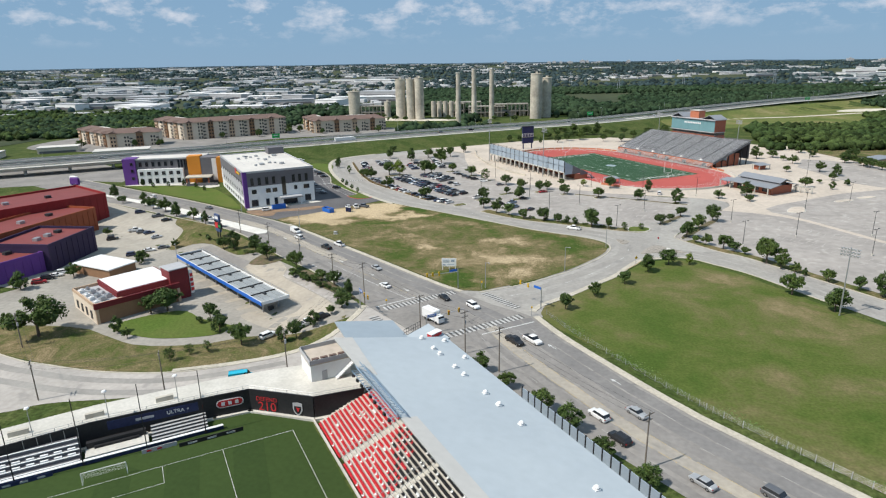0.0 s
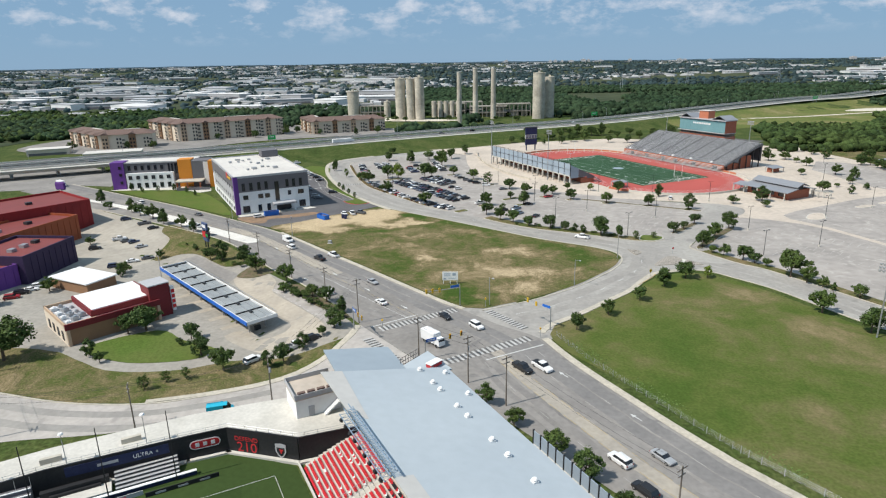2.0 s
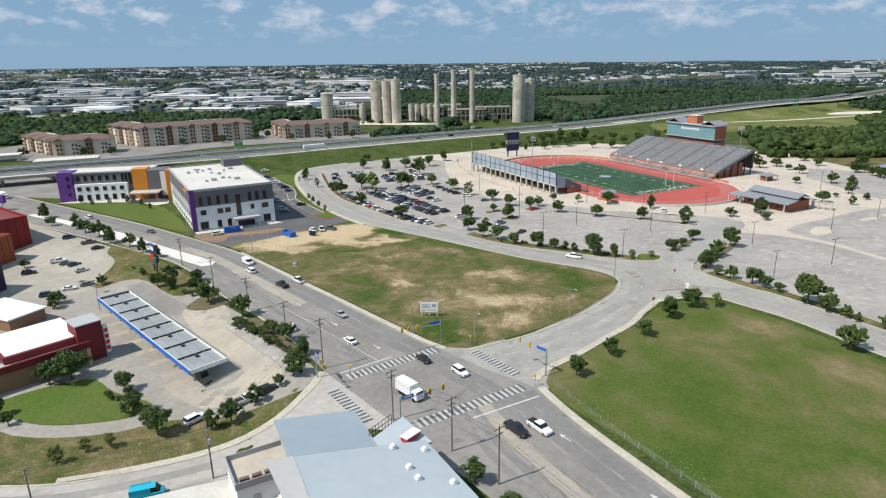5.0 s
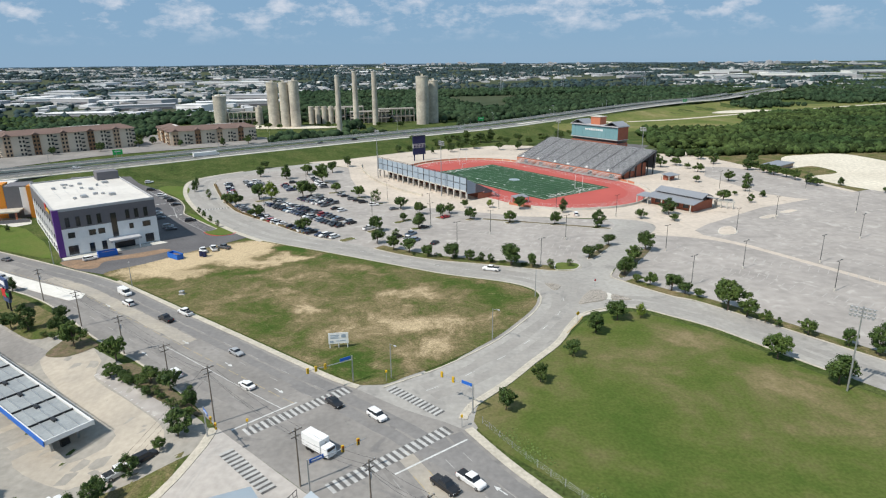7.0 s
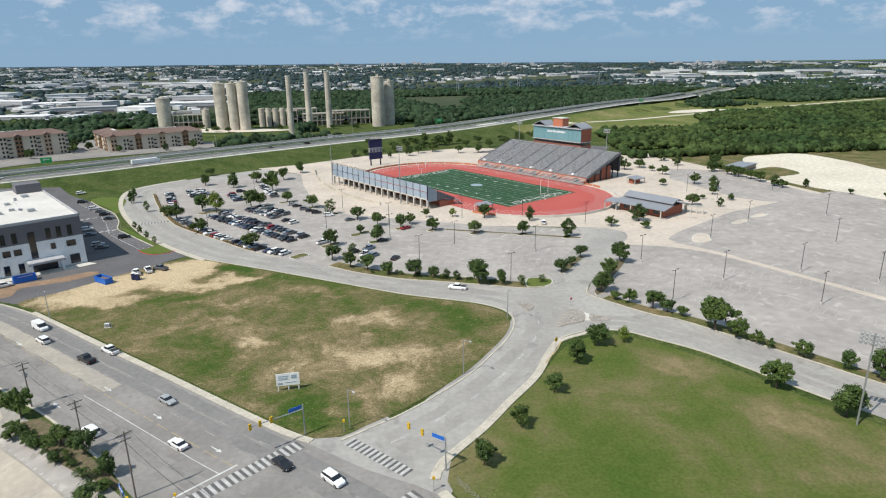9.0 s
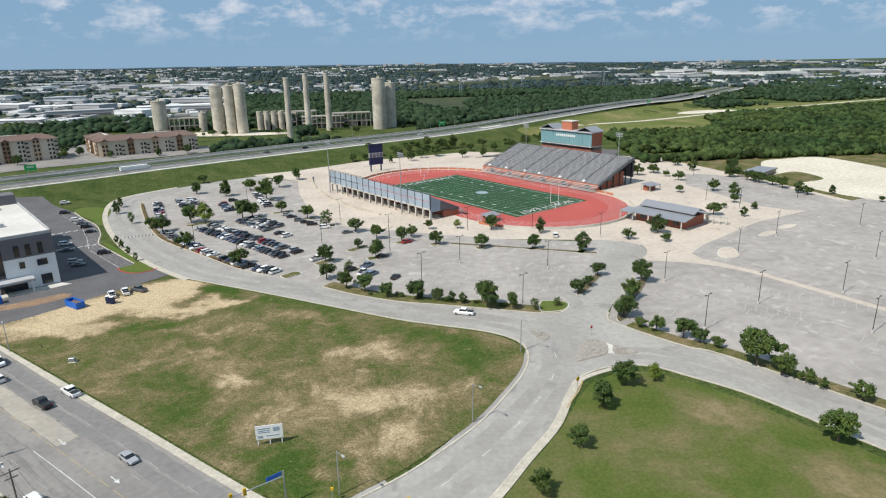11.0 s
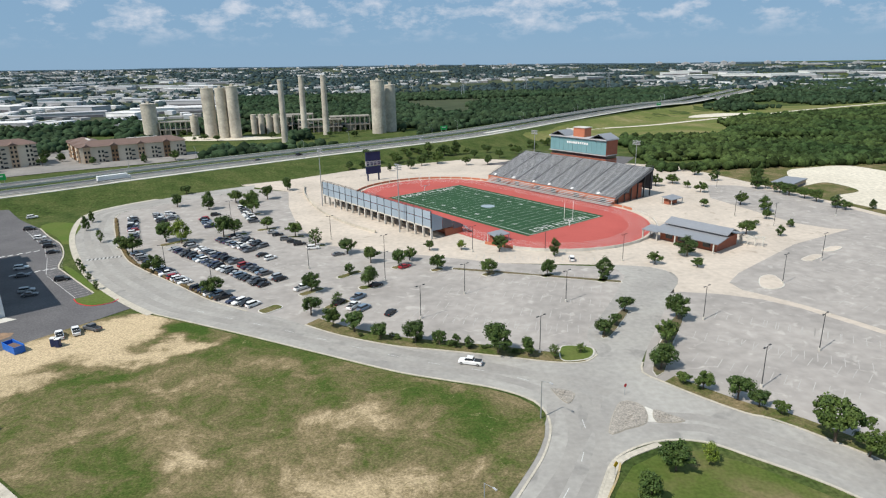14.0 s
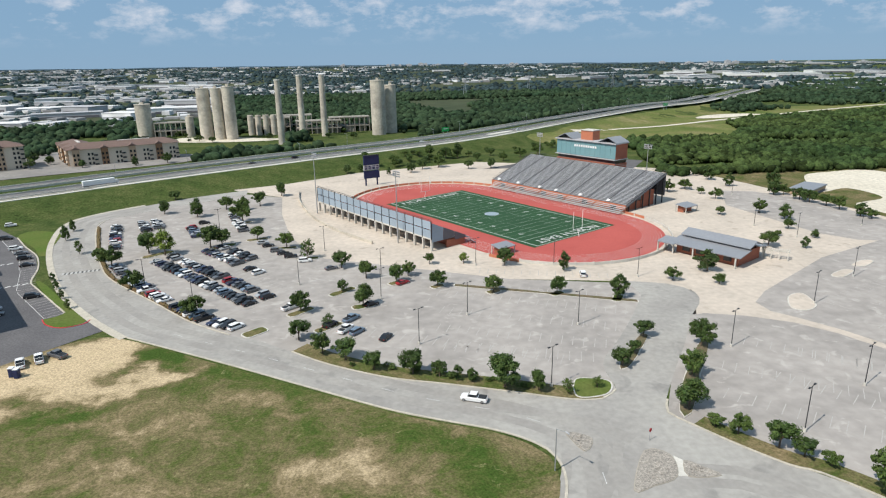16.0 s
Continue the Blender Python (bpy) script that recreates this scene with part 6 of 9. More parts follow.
drape("bank_lawn", finer([(-118, 152), (-104, 146), (-92, 147), (-83, 151), (-82, 156), (-94, 160), (-105, 165)], 3, True), M["bright_lawn"], 0.14, "curved green lawn beside the bank", "lawn")
drape("bank_drive", finer([(-101, 203), (-94, 210), (-84, 199.5), (-82, 192), (-68, 180), (-56.6, 169), (-56, 161), (-66, 155), (-76, 158), (-84, 164), (-79, 168), (-73, 162.5), (-66.5, 169.5), (-82, 182.5)], 3, True), M["drive_concrete"], 0.062, "buff concrete drive round the canopy", "pavement")
for k_ in range(8):
    c_ = Vector((-74.9, 162.9)) + Vector((-0.785, 0.62)) * (4 + 8.6 * k_) + Vector((-0.62, -0.785)) * 0.6
    u_, v_ = Vector((-0.785, 0.62)) * 1.1, Vector((-0.62, -0.785)) * 2.9
    drape("lane_pad", [tuple(c_ + u_ * a_ + v_ * b_) for a_, b_ in ((-1, -1), (1, -1), (1, 1), (-1, 1))], M["drive_concrete"], 0.064, "stained buff concrete pad of a drive-through lane", "pavement")
drape("bank_bays_apron", [(-57.1, 171), (-82.5, 192.9), (-82.6, 198.2), (-76, 193.6), (-66, 185.4), (-57, 176.8)], M["lot"], 0.07, "grey parking bays by the road", "parking lot")
bays("bank_bays", (-82.5, 192.9), (-57.1, 171), 13, 5.3, M["white_paint"], lift=0.09)
drape("roadside_green", finer([(-144, 224), (-138, 229.6), (-128.7, 228.2), (-110.3, 214.5), (-102.8, 216), (-93.5, 213.5), (-122.8, 238), (-139.4, 250), (-162.5, 265), (-161, 255), (-151.2, 245), (-148, 231)], 2, True), M["dry_lot"], 0.14, "olive grass strip between the bank and the hall lot", "lawn")
drape("mulch_island", finer([(-100.6, 204.7), (-100.5, 210), (-98, 214.5), (-90, 209.5), (-89.5, 207), (-93.9, 203.2)], 1, True), M["mulch"], 0.17, "mulched planting island by the road", "planter")
drape("bank_apron", [(-134, 225), (-128.3, 227), (-110, 213), (-101, 207), (-101.6, 200.5), (-112, 206)], M["asphalt"], 0.075, "darker asphalt patch behind the canopy", "parking lot")
drape("road_verge", finer([(-50, 173), (-61, 184.5), (-70, 193), (-76, 198), (-79, 197), (-76, 192), (-70, 187), (-62, 180)], 2, True), M["mulch"], 0.15, "rough planted verge beside the main road", "verge")

# low white roof behind the bank
lowb = thing("drive_building", pose(-152.5, 196, BANK_Z, 0, 0, -17), "low brown shed with a flat white roof", "building")
bm = bmesh.new()
box(bm, (0, 0, 1.8), (19, 10.5, 3.6))
part("wall", bm, M["brown_brick"], lowb)
bm = bmesh.new()
box(bm, (0, 0, 3.8), (20, 11.5, 0.4))
part("roof", bm, M["white"], lowb)

# red and violet hall
hall = thing("hall_building", pose(0, 0, -3), "dark red hall with stepped violet and rust coloured wings", "hall")


def block(nm, corner, run, length, depth, h, wall_m, roof_m, lab=""):
    """A wing from its north-east corner: its east face runs along run, its body lies to the west."""
    ang = math.atan2(run[1], run[0])
    m = pose(corner[0], corner[1], 0, 0, 0, math.degrees(ang))
    bm = bmesh.new()
    box(bm, (length / 2, -depth / 2, h / 2), (length, depth, h))
    b = part(nm, bm, wall_m, hall, lab)
    b.matrix_basis = m
    bm = bmesh.new()
    box(bm, (length / 2, -depth / 2, h + 0.12), (length - 1.0, depth - 1.0, 0.3))
    part("roof", bm, roof_m, b)
    bm = bmesh.new()
    for c, q in (((length / 2, -0.2, h + 0.6), (length + 0.06, 0.5, 1.2)), ((length / 2, -depth + 0.2, h + 0.6), (length + 0.06, 0.5, 1.2)), ((0.2, -depth / 2, h + 0.6), (0.5, depth - 0.9, 1.2)), ((length - 0.2, -depth / 2, h + 0.6), (0.5, depth - 0.9, 1.2))):
        box(bm, c, q)
    part("parapet", bm, wall_m, b)
    bm = bmesh.new()
    for k in range(int(length / 3)):
        box(bm, (1.5 + k * 3, 0.06, h / 2), (0.22, 0.22, h))
    for k in range(int(depth / 3)):
        box(bm, (-0.06, -1.5 - k * 3, h / 2), (0.22, 0.22, h))
    part("cladding_ribs", bm, wall_m, b)
    for k in range(3):
        bm = bmesh.new()
        box(bm, (length * (0.25 + 0.22 * k), -depth * 0.45, h + 0.8), (2.4, 2.0, 1.2))
        part("roof_unit", bm, M["metal"] if k else M["dark_metal"], b)
    return b


block("violet_wing", (-175, 221), (0.05, -1), 26, 24, 9.0, M["navy_panel"], M["bright_red"], "dark violet wing")
block("violet_porch", (-176, 194.6), (-0.3, -0.95), 24, 26, 6.5, M["purple"], M["bright_red"], "violet porch")
block("rust_wing", (-197.3, 251), (-0.12, -0.99), 62, 22, 9.6, M["rust_panel"], M["bright_red"], "rust orange wing")
block("red_hall", (-204, 268), (-0.5, -0.87), 80, 34, 12.6, M["red_panel"], M["bright_red"], "tall dark red hall")

# pylon sign by the road
py = thing("pylon_sign", pose(-128.5, 235, -1.2, 0, 0, -40), "tall road sign with a blue head and lit boards", "sign")
for x in (-1.3, 1.3):
    bm = bmesh.new()
    box(bm, (x, 0, 4.5), (0.4, 0.4, 9))
    part("post", bm, M["dark_metal"], py)
for z, h, w, mt, nm in ((9.6, 2.8, 4.6, "sign_blue", "head"), (6.2, 2.2, 3.2, "red", "board"), (4.4, 1.3, 4.6, "sign_blue", "lower_board")):
    bm = bmesh.new()
    box(bm, (-1 if nm == "board" else 0, 0, z), (w, 0.7, h))
    part(nm, bm, M[mt], py)
bm = bmesh.new()
box(bm, (2.2, 0, 6.4), (3.0, 0.7, 2.4))
part("price_board", bm, M["black"], py, "dark price board")
bm = bmesh.new()
for k in range(4):
    box(bm, (1.3 + k * 0.6, -0.4, 6.4), (0.34, 0.08, 1.0))
part("price_bars", bm, M["green_led"], py, "green figures shown as bars")
bm = bmesh.new()
box(bm, (0, -0.4, 9.6), (3.4, 0.1, 1.2))
part("writing_bar", bm, M["white"], py)
tank = thing("road_sign", pose(-262, 318, 0), "purple rounded sign beside the road", "sign")
bm = bmesh.new()
box(bm, (0, 0, 6.0), (6.0, 1.6, 4.4))
bmesh.ops.bevel(bm, geom=bm.edges[:], offset=0.5, segments=3, affect="EDGES")
part("pod", bm, M["purple"], tank)
bm = bmesh.new()
tube(bm, (0, 0, 0), (0, 0, 4), 0.8)
part("stem", bm, M["white"], tank)


# ---------------------------------------------------------------- soccer ground
PZ = -4.0
# A: along the goal line to the west, B: along the touch line to the south
A, B = Vector((-0.804, -0.595)), Vector((0.595, -0.804))


def pw_(x, y):
    p = Vector((-44.5, 108.4)) + A * x + B * y
    return (p.x, p.y)


pitch = thing("soccer_pitch", Matrix.Translation((0, 0, PZ)), "striped green soccer pitch with white lines", "sports field", kind="structure")
bm = bmesh.new()
prism(bm, [pw_(-4.2, -1), pw_(6, -11.5), pw_(74, -13), pw_(74, 112), pw_(-4.2, 112)], 0.7, 1.12)
part("apron", bm, M["soccer"], pitch)
for k in range(10):
    if k % 2:
        bm = bmesh.new()
        c_ = k * 6.0
        prism(bm, [pw_(c_, 0.2), pw_(c_ + 6, 0.2), pw_(c_ + 6 + 8, 60), pw_(c_ + 8, 60)], 1.0, 1.125)
        part("mown_stripe", bm, M["soccer_dark"], pitch, "darker mown stripe")
bm = bmesh.new()


def pline(x0, y0, x1, y1, w=0.085):
    a, b = Vector(pw_(x0, y0)), Vector(pw_(x1, y1))
    t = (b - a).normalized()
    n = Vector((-t.y, t.x)) * w / 2
    q = [a - n - t * w / 2, b - n + t * w / 2, b + n + t * w / 2, a + n - t * w / 2]
    slab(bm, [(p.x, p.y, 1.132) for p in (q if t.cross(n) > 0 else q[::-1])])


for a_ in ((0, 0, 68, 0), (0, 0, 0, 105), (68, 0, 68, 105), (0, 105, 68, 105), (0, 52.5, 68, 52.5), (13.85, 0, 13.85, 16.5), (54.15, 0, 54.15, 16.5), (13.85, 16.5, 54.15, 16.5), (24.8, 0, 24.8, 5.5), (43.2, 0, 43.2, 5.5), (24.8, 5.5, 43.2, 5.5)):
    pline(*a_)
part("pitch_lines", bm, M["white_paint"], pitch, "white pitch lines")

goal = thing("soccer_goal", Matrix(((A.x, B.x, 0, pw_(34.3, -0.9)[0]), (A.y, B.y, 0, pw_(34.3, -0.9)[1]), (0, 0, 1, PZ + 1.12), (0, 0, 0, 1))), "white soccer goal with a net", "soccer goal")
for x in (-3.66, 3.66):
    bm = bmesh.new()
    tube(bm, (x, 0, 0), (x, 0, 2.44), 0.07)
    part("post", bm, M["white"], goal)
bm = bmesh.new()
tube(bm, (-3.66, 0, 2.44), (3.66, 0, 2.44), 0.07)
part("crossbar", bm, M["white"], goal)
bm = bmesh.new()
for k in range(16):
    x = -3.66 + k * 7.32 / 15
    tube(bm, (x, 0, 2.44), (x, -2.0, 0), 0.012, n=4)
for k in range(1, 8):
    tube(bm, (-3.66, -2.0 * k / 7, 2.44 * (1 - k / 7)), (3.66, -2.0 * k / 7, 2.44 * (1 - k / 7)), 0.012, n=4)
for x in (-3.66, 3.66):
    tube(bm, (x, 0, 0), (x, -2, 0), 0.03, n=4)
    tube(bm, (x, 0, 2.44), (x, -2, 0), 0.03, n=4)
part("net", bm, M["white"], goal)

# raised concourse behind the end wall
CZ = 1.9
conc = thing("concourse", Matrix(), "raised cream concrete concourse behind the pitch end wall", "concourse", kind="structure")
FRONT = [(-130, 62), (-100, 82.5), (-82, 98), (-63, 110.6), (-56.5, 114.5), (-41.5, 113.2), (-30.5, 119)]
BACK = [(-27, 130), (-42, 131), (-55, 124.5), (-66, 118.5), (-86, 104.6), (-106, 87.6), (-136, 66)]
bm = bmesh.new()
prism(bm, FRONT + BACK, PZ, CZ)
part("deck", bm, M["concrete"], conc)
for i in range(len(FRONT) - 1):
    a, b = Vector(FRONT[i]), Vector(FRONT[i + 1])
    d = b - a
    ang = math.atan2(d.y, d.x)
    nrm = Vector((d.y, -d.x)).normalized()
    bm = bmesh.new()
    box(bm, (*((a + b) / 2 + nrm * 0.16), (PZ + 1.0 + CZ + 0.5) / 2), (d.length, 0.3, CZ + 0.5 - PZ - 1.0), ang)
    part("end_wall", bm, M["black"], conc, "black panelled end wall")
    bm = bmesh.new()
    for k in range(max(2, int(d.length / 2.2))):
        p = a + d * (k + 0.5) / max(2, int(d.length / 2.2)) - nrm * 0.3
        tube(bm, (*p, CZ), (*p, CZ + 1.1), 0.04, n=5)
    p, q = a - nrm * 0.3, b - nrm * 0.3
    for z in (0.6, 1.1):
        tube(bm, (*p, CZ + z), (*q, CZ + z), 0.035, n=5)
    part("railing", bm, M["metal"], conc)
    bm = bmesh.new()
    box(bm, (*((a + b) / 2 + nrm * 0.75), PZ + 1.25), (d.length + 0.6, 0.8, 0.55), ang)
    part("base_ledge", bm, M["concrete"], conc, "cream ledge under the wall")


def wall_sign(name, i, u, z, w, h, material, label, bars=(), bar_m=None, out=0.36):
    """A flat panel on the black end wall."""
    a, b = Vector(FRONT[i]), Vector(FRONT[i + 1])
    d = (b - a)
    nrm = Vector((d.y, -d.x)).normalized()
    c = a + d * u + nrm * out
    ang = math.atan2(d.y, d.x)
    t = thing(name, pose(c.x, c.y, z, 0, 0, math.degrees(ang)), label, "sign")
    bm = bmesh.new()
    box(bm, (0, 0, 0), (w, 0.08, h))
    part("board", bm, material, t)
    if bars:
        bm = bmesh.new()
        for x, zz, bw, bh in bars:
            box(bm, (x * w, -0.06, zz * h), (bw * w, 0.06, bh * h))
        part("bars", bm, bar_m, t)
    return t


def plate(t, name, pts, y, thick, material, label=""):
    """An upright flat piece with the given outline."""
    bm = bmesh.new()
    va, vb = [bm.verts.new((x, y, z)) for x, z in pts], [bm.verts.new((x, y + thick, z)) for x, z in pts]
    bm.faces.new(va)
    bm.faces.new(vb[::-1])
    for i in range(len(pts)):
        bm.faces.new((va[i], vb[i], vb[(i + 1) % len(pts)], va[(i + 1) % len(pts)]))
    bmesh.ops.recalc_face_normals(bm, faces=bm.faces[:])
    return part(name, bm, material, t, label)


def pill(w, h):
    r = h / 2
    return [(sx * (w / 2 - r) + r * math.cos(radians(a)), r * math.sin(radians(a))) for sx, a0 in ((1, -90), (-1, 90)) for a in range(a0, a0 + 181, 30)]


rs_ = wall_sign("red_sign", 3, 0.45, 0.2, 6.0, 2.4, M["black"], "red rounded sign with a white rim on the black wall")
plate(rs_, "rim", pill(5.6, 1.9), -0.10, 0.05, M["white"], "white rim")
plate(rs_, "face", pill(5.2, 1.5), -0.14, 0.05, M["red"], "red face")
for k in (-1, 0, 1):
    plate(rs_, "white_block", [(k * 1.4 - 0.35, -0.4), (k * 1.4 + 0.35, -0.4), (k * 1.4 + 0.35, 0.4), (k * 1.4 - 0.35, 0.4)], -0.18, 0.04, M["white"])
sg = wall_sign("number_sign", 4, 0.28, -0.6, 4.8, 2.8, M["black"], "red painted words and number on the black wall")
lettering("number", "210", 2.9, pose(0, -0.06, -0.75, 90, 0, 0), M["red"], sg, 0.02)
lettering("word", "DEFEND", 1.35, pose(0, -0.06, 1.05, 90, 0, 0), M["red"], sg, 0.02)
cr_ = wall_sign("crest", 4, 0.76, -0.9, 0.3, 0.3, M["black"], "grey shield emblem on the black wall")
plate(cr_, "shield", [(-1.1, 1.4), (0, 1.6), (1.1, 1.4), (1.1, -0.2), (0.6, -1.1), (0, -1.6), (-0.6, -1.1), (-1.1, -0.2)], -0.12, 0.06, M["light_grey"], "grey shield")
plate(cr_, "shield_field", [(-0.8, 0.7), (0.8, 0.7), (0.8, -0.2), (0.4, -0.9), (0, -1.2), (-0.4, -0.9), (-0.8, -0.2)], -0.16, 0.05, M["black"], "dark field of the shield")
plate(cr_, "shield_mark", [(-0.3, 0.4), (0.5, 0.3), (0.1, -0.7)], -0.20, 0.04, M["red"], "red mark")
wall_sign("navy_banner", 2, 0.5, 0.9, 17, 1.9, M["navy"], "long navy banner on the end wall", [(-0.1, 0, 0.2, 0.28), (0.33, 0, 0.12, 0.2)], M["light_grey"])
bn = wall_sign("ultra_banner", 2, 0.68, 0.95, 4.4, 1.6, M["navy"], "navy banner with pale lettering", out=0.48)
lettering("word", "ULTRA", 1.1, pose(0, -0.06, 0, 90, 0, 0), M["white"], bn, 0.02)

# terraces, deck and ad boards along the goal line


def at(x, y, z=0.0):
    """A frame on the pitch: x to the west, y to the south."""
    return Matrix(((A.x, B.x, 0, pw_(x, y)[0]), (A.y, B.y, 0, pw_(x, y)[1]), (0, 0, 1, PZ + 1.0 + z), (0, 0, 0, 1)))


for x0, x1 in ((38.5, 52.0), (53.0, 68.0)):
    tr = thing("end_terrace", at(x0, -8.2), "white edged grey terrace with rows of seats behind the goal", "terrace", "end terraces")
    w = x1 - x0
    for r in range(5):
        bm = bmesh.new()
        box(bm, (w / 2, -0.5 - r * 0.95, 0.5 + r * 0.32), (w, 0.95, 1.0 + r * 0.64))
        part("step", bm, M["grey_wall"], tr)
        bm = bmesh.new()
        box(bm, (w / 2, -0.08 - r * 0.95, 1.06 + r * 0.64), (w, 0.3, 0.12))
        part("nosing", bm, M["white"], tr, "white step edge")
        if r in (1, 2):
            for k in range(6):
                bm = bmesh.new()
                box(bm, (1.3 + k * w / 6, -0.5 - r * 0.95, 1.2 + r * 0.64), (1.3, 0.4, 0.3))
                part("white_seat", bm, M["white"], tr, "white seat pad")
    for k in range(7):
        bm = bmesh.new()
        tube(bm, (k * w / 6, -4.6, 3.0), (k * w / 6, -4.6, 5.4), 0.05, n=5)
        part("rail_post", bm, M["metal"], tr)
tr = thing("end_deck", at(26.5, -8.4), "flat cream deck with a dark fascia below the banner", "terrace")
bm = bmesh.new()
box(bm, (5.6, -2.0, 0.55), (11.2, 4.0, 1.1))
part("deck", bm, M["concrete"], tr)
bm = bmesh.new()
box(bm, (5.6, -3.4, 1.7), (10.6, 1.0, 1.2))
box(bm, (5.6, -2.6, 1.35), (8.0, 0.5, 0.5))
part("bench_block", bm, M["black"], tr, "dark bench block against the wall")
tr = thing("metal_bleacher", at(15.2, -8.4), "low grey metal bleacher under the navy banner", "bleacher")
for r in range(5):
    bm = bmesh.new()
    box(bm, (5.4, -0.5 - r * 0.8, 0.9 + r * 0.32), (10.6, 0.45, 0.1))
    part("bench", bm, M["aluminium"], tr)
    bm = bmesh.new()
    box(bm, (5.4, -0.9 - r * 0.8, 0.45 + r * 0.16), (10.6, 0.3, 0.9 + r * 0.32))
    part("riser", bm, M["grey_wall"], tr)
led = thing("front_ledge", at(12.5, -7.7), "long white topped ledge with a navy front", "ledge")
bm = bmesh.new()
box(bm, (21.5, 0, 0.45), (43, 0.5, 0.9))
part("front_panel", bm, M["navy"], led)
bm = bmesh.new()
box(bm, (21.5, 0, 0.95), (43, 0.7, 0.1))
part("coping", bm, M["white"], led)
for k, (x0, x1, y) in enumerate(((9, 21.3, -4.9), (21.6, 28, -6.0), (43, 52, -6.8), (52.3, 66, -6.9))):
    d = x1 - x0
    ad = thing("ad_board", at((x0 + x1) / 2, y) @ pose(0, 0, 0, 0, 0, 180), "long advertising board beside the pitch", "ad board", "pitch boards")
    bm = bmesh.new()
    box(bm, (0, 0, 0.5), (d, 0.12, 1.0))
    part("board", bm, (M["black"], M["light_grey"], M["navy"], M["navy"])[k], ad)
    for j in range(3 if k != 1 else 2):
        bm = bmesh.new()
        box(bm, (-d * 0.3 + j * d * 0.3, -0.09, 0.5), (d * 0.14, 0.05, 0.36))
        part("writing_bar", bm, M["red"] if k == 1 else M["light_grey"], ad)
for x in (16, 27, 38, 49, 60):
    t = thing("net_pole", at(x, -7.3), "slim black pole of the ball net", "pole", "net poles")
    bm = bmesh.new()
    tube(bm, (0, 0, 0), (0, 0, 14.5), 0.12, 0.08, 6)
    part("mast", bm, M["black"], t)
for x in (20, 33, 46):
    t = thing("concourse_lamp", at(x, -14.6, 4.9), "slim grey lamp post with a round head on the concourse", "lamp post", "concourse lamps")
    bm = bmesh.new()
    tube(bm, (0, 0, 0), (0, 0, 6.0), 0.09, 0.06, 6)
    part("pole", bm, M["metal"], t)
    bm = bmesh.new()
    tube(bm, (0, 0, 6.0), (0, 0, 6.25), 0.5, 0.35, 10)
    part("head", bm, M["white"], t)
    bm = bmesh.new()
    box(bm, (2.5, -2.0, 0.5), (3.4, 0.7, 1.0))
    part("planter_box", bm, M["old_concrete"], t)

# east stand with its long pale roof
EST = pose(-40, 112, PZ, 0, 0, 36.87)
estand = thing("east_stand", EST, "raked stand of red and black seats under a pale roof", "stand")
SR, RISE = 26, 0.33
bm = bmesh.new()
flight(bm, -0.8, 0.88, 0.94, RISE, SR, -111, 0.4)
part("treads", bm, M["concrete"], estand, "pale concrete treads")
bm = bmesh.new()
box(bm, (-1.0, -55, 1.0), (0.3, 112, 1.3))
part("front_wall", bm, M["concrete"], estand)
for nm, mt, pick in (("red_seating", "seat_red", 1), ("black_seating", "seat_black", 0), ("white_seating", "white", 2)):
    vs, fs = [], []
    rs = random.Random(8)
    for r in range(SR):
        x, z = -0.36 + r * 0.88, 0.96 + r * RISE
        y = 0.2
        while y > -110:
            blk = (-y) % 15.5
            y -= 0.52
            if 13.6 < blk < 15.4:
                continue
            edge = -33 + 1.1 * r + rs.uniform(-6, 4)
            kind_ = 2 if rs.random() < 0.09 else int(y > edge)
            if kind_ != pick:
                continue
            for cx, cz, sx, sz in ((x + 0.08, z + 0.30, 0.36, 0.08), (x + 0.25, z + 0.50, 0.07, 0.42)):
                b0 = len(vs)
                for dx in (-sx / 2, sx / 2):
                    for dy in (-0.22, 0.22):
                        for dz in (-sz / 2, sz / 2):
                            vs.append((cx + dx, y + dy, cz + dz))
                fs += [(b0, b0 + 1, b0 + 3, b0 + 2), (b0 + 4, b0 + 6, b0 + 7, b0 + 5), (b0, b0 + 4, b0 + 5, b0 + 1), (b0 + 2, b0 + 3, b0 + 7, b0 + 6), (b0 + 1, b0 + 5, b0 + 7, b0 + 3)]
    so = raw(nm, vs, fs, M[mt])
    so.parent = estand
    so["kind"] = "stuff"
for blk in range(6):
    bm = bmesh.new()
    y = -14.5 - blk * 15.5
    flight(bm, -0.8, 0.88, 0.98, RISE, SR, y - 0.6, y + 0.6)
    part("aisle", bm, M["concrete"], estand, "pale aisle steps")
    for s_ in (-0.85, 0.85):
        bm = bmesh.new()
        tube(bm, (0.0, y + s_, 2.1), (21.5, y + s_, 2.1 + 21.5 * RISE / 0.88), 0.05, n=5)
        for k in range(9):
            tube(bm, (k * 2.6, y + s_, 1.2 + k * 2.6 * RISE / 0.88), (k * 2.6, y + s_, 2.1 + k * 2.6 * RISE / 0.88), 0.04, n=5)
        part("handrail", bm, M["metal"], estand, "thin metal aisle handrail")

def roof_z(x):
    """The stand's roof falls away from the pitch."""
    return 14.8 - 0.22 * (x - 24)


